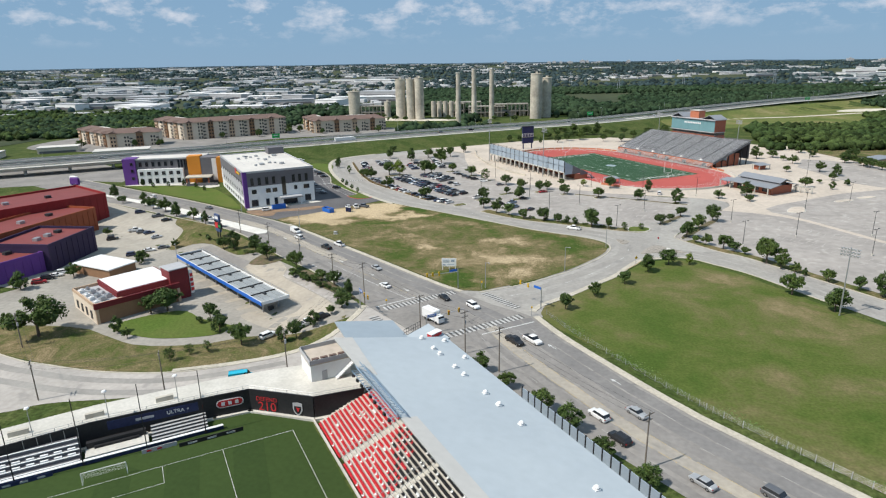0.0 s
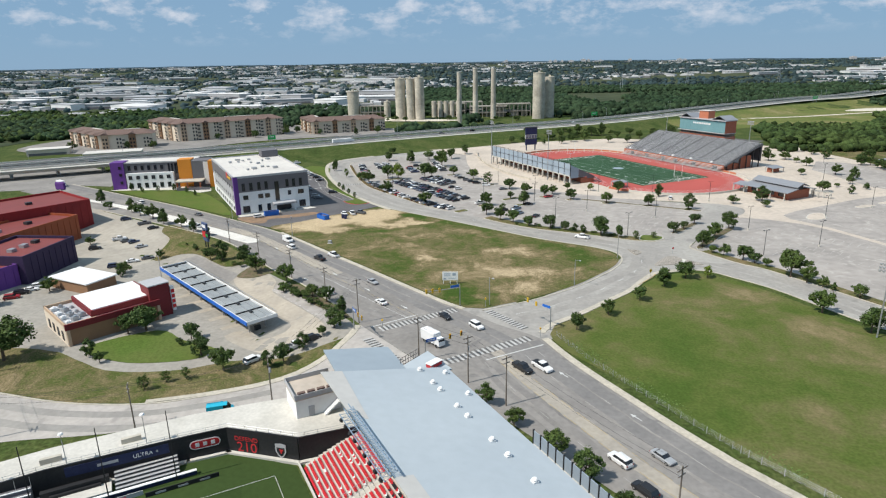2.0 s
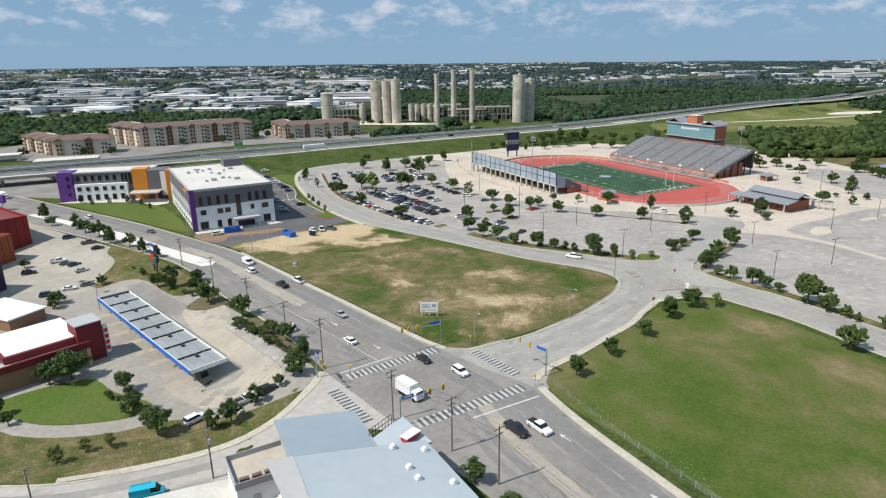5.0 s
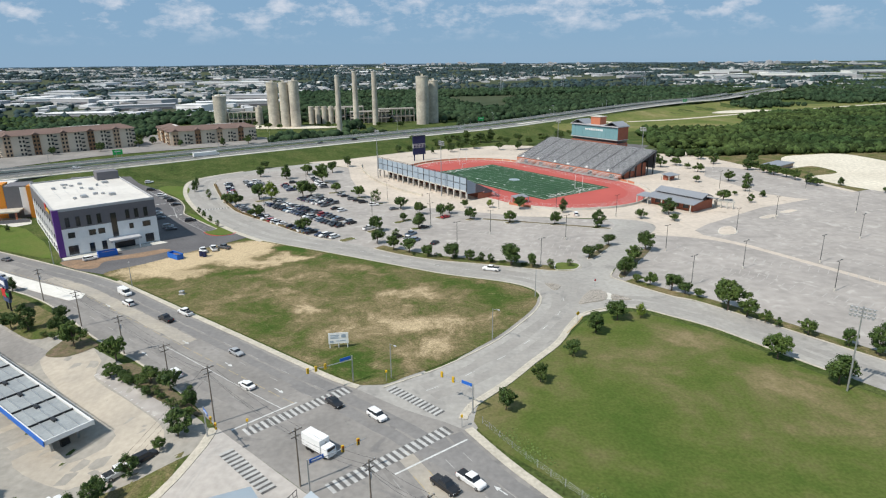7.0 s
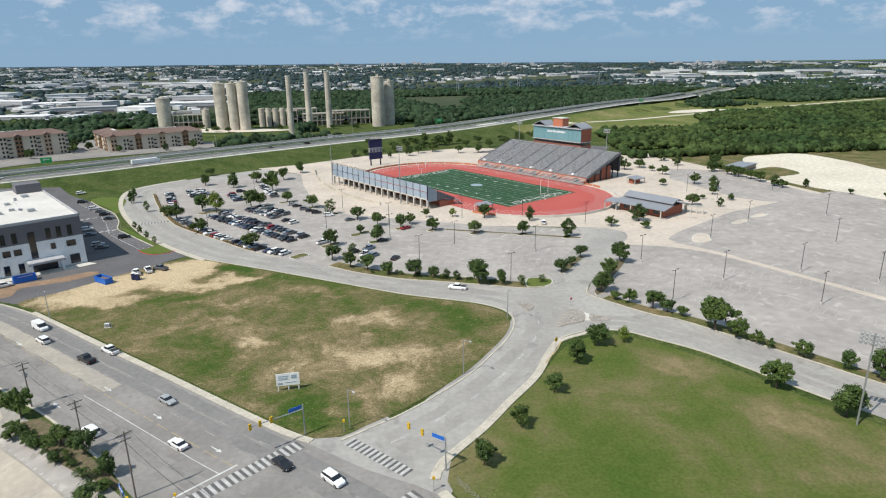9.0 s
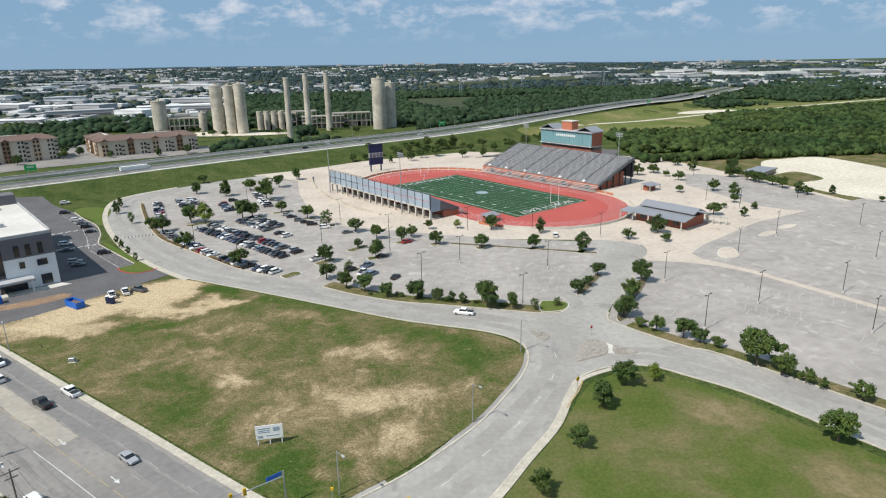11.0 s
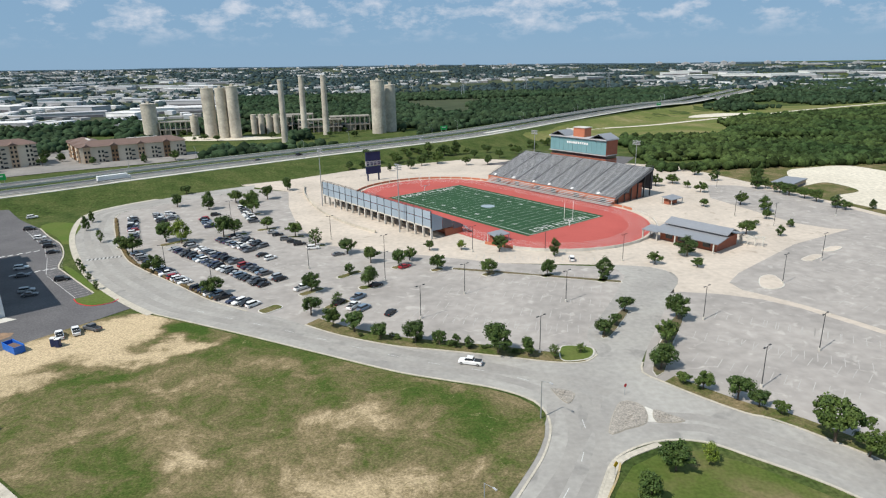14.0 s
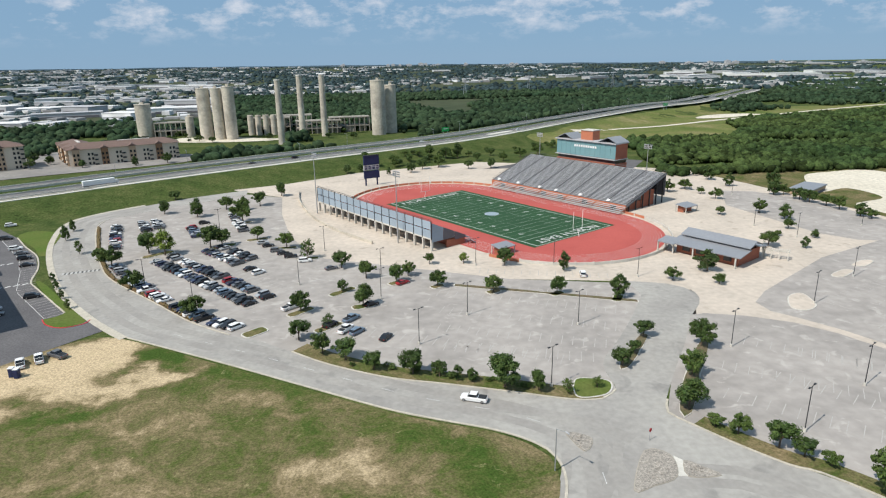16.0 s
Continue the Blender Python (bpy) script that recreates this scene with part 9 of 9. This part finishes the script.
def car(x, y, heading, shape, colour, where, group, lift=0.07):
    m = pose(x, y, gz(x, y) + lift, 0, 0, heading)
    key = (shape, colour)
    if key not in proto:
        proto[key] = make_car(shape, colour)
        proto[key].matrix_basis = m
        o = proto[key]
    else:
        o = copy_thing(proto[key], m)
    return tagged(o, "%s %s %s" % (SHADE[colour], NAMES[shape], where), CAT[shape], group)


rc = random.Random(31)
COLS = ["white"] * 9 + ["black"] * 9 + ["silver"] * 5 + ["grey"] * 5 + ["navy"] * 4 + ["red"] * 2 + ["steel_blue"]
SHP = ["sedan"] * 4 + ["suv"] * 5 + ["pickup"] * 2


def row(p, q, n, heading, skip=0.06, where="parked in the crowded lot", group="cars in the stadium lot", lift=0.055):
    p, q = Vector(p), Vector(q)
    for i in range(n):
        if rc.random() < skip:
            continue
        c = p + (q - p) * (i + 0.5) / n
        car(c.x + rc.uniform(-0.25, 0.25), c.y + rc.uniform(-0.25, 0.25), heading + rc.choice((0, 180)) + rc.uniform(-2, 2), rc.choice(SHP), rc.choice(COLS), where, group, lift)


row((-98.5, 366.5), (-91.5, 356), 4, 32, 0.0)
row((-90, 354), (-76.5, 337), 8, 36, 0.1)
row((-75, 335.5), (-66, 325.5), 5, 38, 0.2)
row((-64, 323.5), (-52, 312), 6, 42, 0.1)
row((-50, 310), (-41, 305), 4, 50, 0.1)
row((-86, 370), (-41.4, 321.6), 23, 43, 0.06)
row((-81.5, 374.5), (-36.5, 326.5), 23, 43, 0.22)
row((-70.6, 381.3), (-53.8, 361.7), 9, 43, 0.0)
row((-66.4, 385.6), (-50.2, 366.7), 9, 43, 0.1)
row((-121.7, 425.3), (-107.3, 387), 14, 20, 0.08)
row((-112.4, 429.9), (-103.9, 413.2), 6, 25, 0.1)
row((-107.2, 432), (-99.0, 415), 6, 25, 0.2)
row((-87.4, 418.3), (-79.0, 400.8), 6, 25, 0.1)
row((-74.2, 439.1), (-62.0, 407.1), 12, 20, 0.15)
for x, y, hd, sh, co in ((-83.3, 424.6, 25, "suv", "black"), (-48.9, 356, 43, "sedan", "black"), (-45, 351.3, 43, "suv", "white"), (-50.7, 388.5, 20, "sedan", "silver"), (-47.7, 384.1, 20, "sedan", "black"), (-43.2, 376.7, 10, "suv", "grey"), (-40, 372.7, 10, "sedan", "black"), (-36.7, 368.7, 12, "suv", "black"), (-30.7, 362.5, 8, "suv", "white"), (-20.4, 352.8, 25, "sedan", "grey"), (4, 334.8, 35, "sedan", "red"), (-29.3, 317.9, 43, "pickup", "white"), (-16.5, 303.7, 55, "suv", "black"), (-11, 307.3, 50, "pickup", "steel_blue"), (-12.1, 300.2, 60, "pickup", "white"), (-9, 298.4, 50, "suv", "steel_blue"), (-1.3, 294, 60, "sedan", "black"), (-5.7, 317.6, 30, "sedan", "black"), (63.7, 335.2, 80, "suv", "white")):
    car(x, y, hd, sh, co, "parked alone in the lot", "cars in the stadium lot", 0.055)
for x, y, hd, sh, co in ((-147.6, 393.5, 25, "suv", "white"), (-141.9, 386.7, 25, "sedan", "grey"), (-136.9, 379.7, 25, "suv", "black"), (-131.4, 370.9, 20, "sedan", "black"), (-111.9, 337.1, 20, "suv", "black"), (-160.1, 409.8, 15, "suv", "black"), (-170.8, 432.5, 30, "suv", "white"), (-118, 327, 20, "suv", "silver"), (-115, 323, 20, "sedan", "grey"), (-128, 343, 20, "sedan", "grey"), (-133, 352, 20, "suv", "white")):
    car(x, y, hd, sh, co, "parked in the school yard", "cars at the school", 0.11)
for x, y, hd, sh, co in ((-89.7, 289, 120, "pickup", "white"), (-86.5, 291.3, 120, "pickup", "white"), (-83, 293, 150, "pickup", "grey"), (-128.5, 281.5, 40, "suv", "white")):
    car(x, y, hd, sh, co, "standing beside the building site", "site vehicles", 0.17)
for x, y, hd, sh, co in ((17.3, 116.7, 130, "suv", "white"), (24.9, 118.6, -50, "sedan", "silver"), (-1.3, 149, -48, "pickup", "black"), (3.2, 150.2, -48, "pickup", "white"), (20.5, 109, 130, "suv", "black"), (-62.9, 191.2, 138, "suv", "white"), (-51.8, 201.6, -42, "sedan", "silver"), (-77.8, 223.6, 140, "pickup", "black"), (-74, 228, 140, "pickup", "white"), (-94, 236.2, 140, "suv", "white"), (-99, 244.9, -40, "van", "white"), (-112.5, 232, 140, "sedan", "black"), (-44.5, 184.9, 138, "sedan", "white"), (-23.9, 176.6, -48, "sedan", "black"), (-14.5, 171.2, -48, "suv", "white"), (33, 98, 132, "sedan", "silver"), (44, 96, -47, "suv", "grey"), (-160, 283, 152, "sedan", "grey"), (-205, 305, 152, "suv", "white"), (-148, 262, -28, "suv", "silver")):
    car(x, y, hd, sh, co, "on the main road", "traffic", 0.08)
car(17.5, 261, 158, "pickup", "white", "driving on the curved side road", "traffic")
car(-65.1, 127.0, 25, "van", "teal", "on the cross street", "traffic", 0.06)
for x, y in ((-190.0, 271.7), (-176.2, 265.3), (-167.7, 258.8), (-176.8, 248.1), (-171.8, 245.7), (-167.3, 244.3), (-160.0, 238.7), (-179.2, 235.9), (-149.0, 226.4), (-152.5, 222.1), (-155.6, 215.7), (-181.2, 211.5), (-183.0, 207.7), (-168.3, 182.3), (-168.5, 186.4), (-167.7, 189.5), (-167.5, 193)):
    car(x, y, 35 + rc.uniform(-3, 3), rc.choice(SHP), rc.choice(COLS), "parked beside the red hall", "cars at the hall", 0.055)
for x, y, hd, sh, co in ((-57, 161, 50, "suv", "black"), (-60.5, 158, 50, "pickup", "white"), (-69, 150.5, 60, "suv", "white")):
    car(x, y, hd, sh, co, "parked by the bank shrubs", "cars at the bank", 0.06)
for x, y, hd, sh, co in ((-60, 569, 36, "suv", "black"), (-85, 551, 36, "sedan", "grey"), (-20, 600, 36, "sedan", "black"), (30, 634, 36, "suv", "white"), (-220, 447, 35, "suv", "white"), (-300, 392, 35, "sedan", "silver"), (120, 700, 36, "suv", "white")):
    o = car(x, y, hd, sh, co, "driving on the highway", "highway traffic")
    o.matrix_basis = pose(x - 0.55 * 6, y + 0.83 * 6, 6.42, 0, 0, hd)



def lorry(m, L, body_m, label, cab_m):
    t = thing("box_truck", m, label, "truck")
    bm = bmesh.new()
    box(bm, (-0.9, 0, 2.1), (L - 2.0, 2.4, 2.6))
    bmesh.ops.bevel(bm, geom=bm.edges[:], offset=0.05, segments=1, affect="EDGES")
    part("cargo_box", bm, body_m, t)
    bm = bmesh.new()
    h = L / 2
    loft(bm, [ring_at(h, 1.05, 0.5, 1.5), ring_at(h - 0.3, 1.1, 0.45, 2.3), ring_at(h - 1.75, 1.1, 0.45, 2.4)])
    part("cab", bm, cab_m, t)
    bm = bmesh.new()
    box(bm, (h - 0.22, 0, 1.85), (0.3, 1.8, 0.7))
    part("windshield", bm, M["glass"], t)
    bm = bmesh.new()
    box(bm, (-0.3, 0, 0.62), (L - 1, 1.6, 0.3))
    part("chassis", bm, M["dark_metal"], t)
    for x in (h - 1.1, -h + 1.5, -h + 2.6):
        for s in (-1, 1):
            bm = bmesh.new()
            tube(bm, (x, s * 0.85, 0.45), (x, s * 1.12, 0.45), 0.45, n=12)
            part("wheel", bm, M["tyre"], t)
    for s in (-1, 1):
        bm = bmesh.new()
        box(bm, (h - 0.05, s * 0.8, 0.9), (0.12, 0.3, 0.2))
        part("headlight", bm, M["lamp_glass"], t)
    return t


lorry(pose(-24.4, 160.3, 0.08, 0, 0, -40), 7.2, M["white"], "white box truck crossing the junction", M["white"])
lorry(pose(-214, 356, gz(-214, 356), 0, 0, 12), 17, M["light_grey"], "long grey trailer truck below the viaduct", M["white"])
lorry(pose(-285, 345, 0.1, 0, 0, -30), 9, M["white"], "white box truck on the road under the viaduct", M["white"])
lorry(pose(-157, 495, 6.42, 0, 0, 38), 18, M["white"], "long white trailer truck on the highway", M["white"])

# ---------------------------------------------------------------- street furniture
lp = None


def lamp_post(x, y, heading, h=9.9, arms=2, group="parking lot lamps"):
    global lp
    m = pose(x, y, gz(x, y) + 0.05, 0, 0, heading)
    if lp is not None and h == 9.9:
        return tagged(copy_thing(lp, m), "", "", group)
    t = thing("street_lamp", m, "slim dark parking lot lamp on a concrete foot", "street lamp", group)
    bm = bmesh.new()
    tube(bm, (0, 0, 0), (0, 0, 0.8), 0.3, 0.3, 10)
    part("foot", bm, M["concrete"], t)
    bm = bmesh.new()
    tube(bm, (0, 0, 0.7), (0, 0, h), 0.11, 0.07, 8)
    part("pole", bm, M["dark_metal"], t)
    for s in ((-1, 1) if arms == 2 else (1,)):
        bm = bmesh.new()
        tube(bm, (0, 0, h - 0.2), (s * 0.9, 0, h - 0.05), 0.04, n=6)
        arm = part("arm", bm, M["dark_metal"], t)
        bm = bmesh.new()
        box(bm, (s * 1.2, 0, h - 0.02), (0.7, 0.34, 0.16))
        part("lamp_head", bm, M["dark_metal"], arm)
    if h == 9.9:
        lp = t
    return t


LAMPS = [(21.7, 306.9), (50.7, 296.6), (84.3, 279.0), (102.8, 257.5), (79, 242.5), (35.2, 264.8), (122.2, 302.7), (149.3, 322.7), (160.0, 368.1), (7.2, 289.6), (-29.5, 338.1), (-24.8, 374.9), (-3.0, 342.9), (-2.8, 322.2), (-72.8, 410.5), (-79.3, 341.9), (-59, 324.3), (81.1, 331.7), (56.9, 346.8), (30.0, 350.4), (175.9, 445.8), (196.3, 380.1), (153.1, 386.5), (132, 262), (165, 290), (190, 330), (120, 235), (150, 250)]
for x, y in LAMPS:
    lamp_post(x, y, 34)
for x, y in ((-12.5, 187.5), (12.5, 206.5), (28.5, 236), (-130, 206), (-100, 252), (-140, 278)):
    t = thing("street_lamp", pose(x, y, gz(x, y) + 0.1, 0, 0, -60), "grey steel street lamp with a long arm", "street lamp", "street lamps")
    bm = bmesh.new()
    tube(bm, (0, 0, 0), (0, 0, 8.5), 0.13, 0.08, 8)
    part("pole", bm, M["metal"], t)
    bm = bmesh.new()
    tube(bm, (0, 0, 8.4), (2.2, 0, 9.0), 0.05, n=6)
    part("arm", bm, M["metal"], t)
    bm = bmesh.new()
    box(bm, (2.5, 0, 9.0), (0.8, 0.3, 0.15))
    part("lamp_head", bm, M["light_grey"], t)


def utility_pole(x, y, heading, h, drop=True, lean=0.0):
    t = thing("utility_pole", pose(x, y, gz(x, y), lean, 0, heading), "weathered wooden utility pole with crossarms and cables", "utility pole", "utility poles")
    bm = bmesh.new()
    tube(bm, (0, 0, -0.3), (0, 0, h), 0.16, 0.11, 8)
    part("mast", bm, M["wood"], t)
    for z in (h - 0.5, h - 1.6):
        bm = bmesh.new()
        box(bm, (0, 0, z), (2.6 if z > h - 1 else 1.8, 0.12, 0.14))
        arm = part("crossarm", bm, M["wood"], t)
        for xx in (-1.1, -0.5, 0.5, 1.1):
            bm = bmesh.new()
            tube(bm, (xx * (1 if z > h - 1 else 0.7), 0, z), (xx * (1 if z > h - 1 else 0.7), 0, z + 0.28), 0.05, n=6)
            part("insulator", bm, M["light_grey"], arm)
    if drop:
        bm = bmesh.new()
        tube(bm, (0.25, 0.2, h - 3.6), (0.25, 0.2, h - 2.6), 0.24, n=10)
        part("transformer", bm, M["light_grey"], t)
    return t


POLES = [(-133, 136, 10), (-107, 112, 10), (-80, 119, 10.5), (-56, 133, 11), (-47, 170.5, 13), (-62, 186, 10.5), (-80, 203, 10.5), (-100, 221, 10.5), (-26, 150.5, 11.5), (-13, 141.5, 11.5), (-4, 133, 11.5), (24, 101, 11.5), (-122, 241, 10.5)]
for k, (x, y, h) in enumerate(POLES):
    utility_pole(x, y, 45 if k > 3 else -60, h, k % 3 == 0)


def cable(pts, sag, name="overhead_cable"):
    bm = bmesh.new()
    prev = None
    for j, ((ax, ay, az), (bx, by, bz)) in enumerate(zip(pts, pts[1:])):
        side = Vector((ay - by, bx - ax, 0)).normalized() * 0.022
        for k in range(1 if j else 0, 9):
            u = k / 8
            p = Vector((ax + (bx - ax) * u, ay + (by - ay) * u, az + (bz - az) * u - sag * 4 * u * (1 - u)))
            ring = [bm.verts.new(p + d) for d in (side, Vector((0, 0, 0.022)), -side, Vector((0, 0, -0.022)))]
            if prev:
                for a in range(4):
                    bm.faces.new((prev[a], prev[(a + 1) % 4], ring[(a + 1) % 4], ring[a]))
            prev = ring
    return tagged(part(name, bm, M["black"]), "thin black overhead cable between the poles", "cable", "overhead cables")


for order in ((0, 1), (1, 2, 3), (3, 4), (4, 5, 6, 7, 12), (4, 8), (8, 9, 10, 11)):
    for dz, dx in ((0.1, 0.9), (0.1, -0.9), (-1.6, 0.0)):
        cable([(POLES[i][0] + dx * 0.7, POLES[i][1] + dx * 0.7, gz(*POLES[i][:2]) + POLES[i][2] - 0.4 + dz) for i in order], 0.7)


def signal(x, y, heading, arm, heads, sign=True):
    t = thing("traffic_signal", pose(x, y, 0.15, 0, 0, heading), "steel signal pole with yellow traffic lights on an arm", "traffic signal", "traffic signals")
    bm = bmesh.new()
    tube(bm, (0, 0, 0), (0, 0, 6.6), 0.16, 0.12, 8)
    part("pole", bm, M["metal"], t)
    bm = bmesh.new()
    tube(bm, (0, 0, 5.6), (arm, 0, 6.2), 0.11, 0.06, 8)
    part("arm", bm, M["metal"], t)
    for u in heads:
        bm = bmesh.new()
        z = 5.6 + 0.6 * u / arm
        box(bm, (u, 0, z), (0.5, 0.3, 1.25))
        hd = part("signal_head", bm, M["yellow"], t, "yellow traffic light")
        for k, c in enumerate(("tail_glass", "black", "black")):
            bm = bmesh.new()
            tube(bm, (u, -0.14, z + 0.38 - k * 0.38), (u, -0.24, z + 0.38 - k * 0.38), 0.14, n=8)
            part("lens", bm, M[c], hd)
    if sign:
        bm = bmesh.new()
        box(bm, (1.6, -0.1, 6.2), (2.6, 0.08, 0.7))
        sgn = part("street_sign", bm, M["blue_panel"], t, "blue street name plate")
        bm = bmesh.new()
        box(bm, (1.6, -0.16, 6.2), (1.9, 0.04, 0.22))
        part("name_bar", bm, M["white"], sgn)
    return t


signal(-21, 186, 215, 11, (6.5, 8.7, 10.6))
signal(5, 172, 140, 9, (5, 8))
signal(-24, 148.5, 35, 11, (6.5, 9.5))
signal(-47, 166, -55, 8, (4.5, 7.5))
for x, y in ((-13.5, 186), (-39.5, 167.5), (2.5, 167)):
    t = thing("crossing_signal", pose(x, y, 0.1), "short yellow pedestrian signal post", "signal post", "crossing signals")
    bm = bmesh.new()
    tube(bm, (0, 0, 0), (0, 0, 2.6), 0.07, n=6)
    part("post", bm, M["metal"], t)
    bm = bmesh.new()
    box(bm, (0, 0, 2.5), (0.45, 0.3, 0.5))
    part("signal_head", bm, M["yellow"], t)

bb = thing("billboard", pose(-26.6, 203.6, 0.1, 0, 0, 6), "white lot-for-sale billboard on three posts", "billboard")
for x in (-2.2, 0, 2.2):
    bm = bmesh.new()
    box(bm, (x, 0.15, 1.9), (0.2, 0.2, 3.8))
    part("post", bm, M["white"], bb)
bm = bmesh.new()
box(bm, (0, 0, 2.7), (5.0, 0.12, 2.9))
part("board", bm, M["white"], bb)
for x, z, w, h in ((-0.9, 3.55, 2.2, 0.16), (-1.0, 3.15, 2.0, 0.14), (-1.0, 2.8, 2.0, 0.14), (1.3, 3.3, 1.1, 0.8), (0.6, 2.0, 2.4, 0.14), (-1.7, 1.85, 0.9, 0.4)):
    bm = bmesh.new()
    box(bm, (x, -0.09, z), (w, 0.05, h))
    part("writing_bar", bm, M["mesh_panel"], bb, "blue grey bar of writing")

for at_, label_ in ((pose(-97.5, 282, 0.16, 0, 0, -38), "open bright blue roll-off container on the dirt"), (pose(-124.6, 286.6, 0.16, 0, 0, 36.9), "blue roll-off container by the school entrance")):
    dp = thing("dumpster", at_, label_, "dumpster", "roll-off containers")
    for c, s, nm in (((0, -1.2, 1.0), (6.4, 0.15, 1.9), "side"), ((0, 1.2, 1.0), (6.4, 0.15, 1.9), "side"), ((-3.2, 0, 1.0), (0.15, 2.4, 1.9), "end"), ((3.2, 0, 1.0), (0.15, 2.4, 1.9), "end"), ((0, 0, 0.15), (6.4, 2.4, 0.2), "floor")):
        bm = bmesh.new()
        box(bm, c, s)
        if nm == "side":
            box(bm, (0, c[1] * 1.06, 1.9), (6.4, 0.14, 0.14))
        part(nm, bm, M["blue_panel"], dp)
    bm = bmesh.new()
    box(bm, (0.6, 0, 0.9), (4.2, 2.1, 1.2), 0.1)
    part("rubble", bm, M["brown_roof"], dp)
for x, y in ((-88.5, 283.5), (-87, 282.8)):
    t = thing("portable_toilet", pose(x, y, 0.16), "dark portable toilet cabin with a pale roof", "toilet cabin", "site cabins")
    bm = bmesh.new()
    box(bm, (0, 0, 1.1), (1.15, 1.15, 2.2))
    bmesh.ops.bevel(bm, geom=bm.edges[:], offset=0.06, segments=1, affect="EDGES")
    part("cabin", bm, M["navy"], t)
    bm = bmesh.new()
    box(bm, (0, 0, 2.28), (1.2, 1.2, 0.16))
    part("roof", bm, M["white"], t)
    bm = bmesh.new()
    box(bm, (0, -0.6, 1.1), (0.7, 0.06, 1.9))
    part("door", bm, M["navy"], t)
ye = thing("warning_sign", pose(37, 217, 0.15, 0, 0, 30), "yellow warning sign on a thin post", "sign")
bm = bmesh.new()
tube(bm, (0, 0, 0), (0, 0, 2.4), 0.05, n=6)
part("post", bm, M["metal"], ye)
bm = bmesh.new()
box(bm, (0, 0, 0), (0.95, 0.05, 0.95), 0, pose(0, -0.06, 2.2, 0, 45, 0))
part("plate", bm, M["yellow"], ye)
ss = thing("stop_sign", pose(48.5, 243, 0.05, 0, 0, 30), "red octagonal stop sign on a post", "sign")
bm = bmesh.new()
tube(bm, (0, 0, 0), (0, 0, 2.4), 0.05, n=6)
part("post", bm, M["metal"], ss)
bm = bmesh.new()
tube(bm, (0, -0.05, 2.3), (0, -0.09, 2.3), 0.42, n=8)
part("plate", bm, M["red"], ss)
ub = thing("utility_box", pose(-81, 244, 0.1), "grey ribbed utility cabinet on the vacant lot", "utility box")
bm = bmesh.new()
box(bm, (0, 0, 0.6), (1.4, 0.9, 1.2))
bmesh.ops.bevel(bm, geom=bm.edges[:], offset=0.05, segments=1, affect="EDGES")
part("cabinet", bm, M["metal"], ub)
bm = bmesh.new()
box(bm, (0, 0, 0.05), (1.8, 1.3, 0.1))
part("plinth", bm, M["concrete"], ub)

# chain link fence round the lawn corner
fence = thing("lawn_fence", Matrix(), "low chain link fence along the lawn", "fence")
fl = offset(finer(MAIN_EAST_S[1:], 3), -4.2)
bm = bmesh.new()
for a, b in zip(fl, fl[1:]):
    for z in (0.35, 0.7, 1.05, 1.4):
        tube(bm, (*a, 0.12 + z), (*b, 0.12 + z), 0.014, n=4)
part("wire_mesh", bm, M["metal"], fence)
bm = bmesh.new()
tube(bm, (0, 0, 0), (0, 0, 1.6), 0.045, n=6)
fp = part("fence_post", bm, M["metal"], fence)
for k, p in enumerate(fl):
    if k:
        share(fp, pose(*p, 0.1), fence)
    else:
        fp.matrix_basis = pose(*p, 0.1)

# pale tall weeds along the fence
rq = random.Random(44)
weed_pts = []
for p in finer(offset(fl, -2.4), 0.5):
    if noise.noise((p[0] * 0.06, p[1] * 0.06, 2)) > 0.12:
        for k in range(9):
            weed_pts.append((p[0] + rq.uniform(-1.8, 1.8), p[1] + rq.uniform(-1.8, 1.8), rq.uniform(0.06, 0.19), 0.15))
M["weeds"] = island(mat("pale_weeds", (0.085, 0.135, 0.035), (0.13, 0.17, 0.06), 0.95, big=0.3, small=3, amount=1.0, grain=0.3, spec=0.05), 0.4)
woods("weeds", weed_pts, M["weeds"], "pale green tall weeds along the chain link fence", 33)
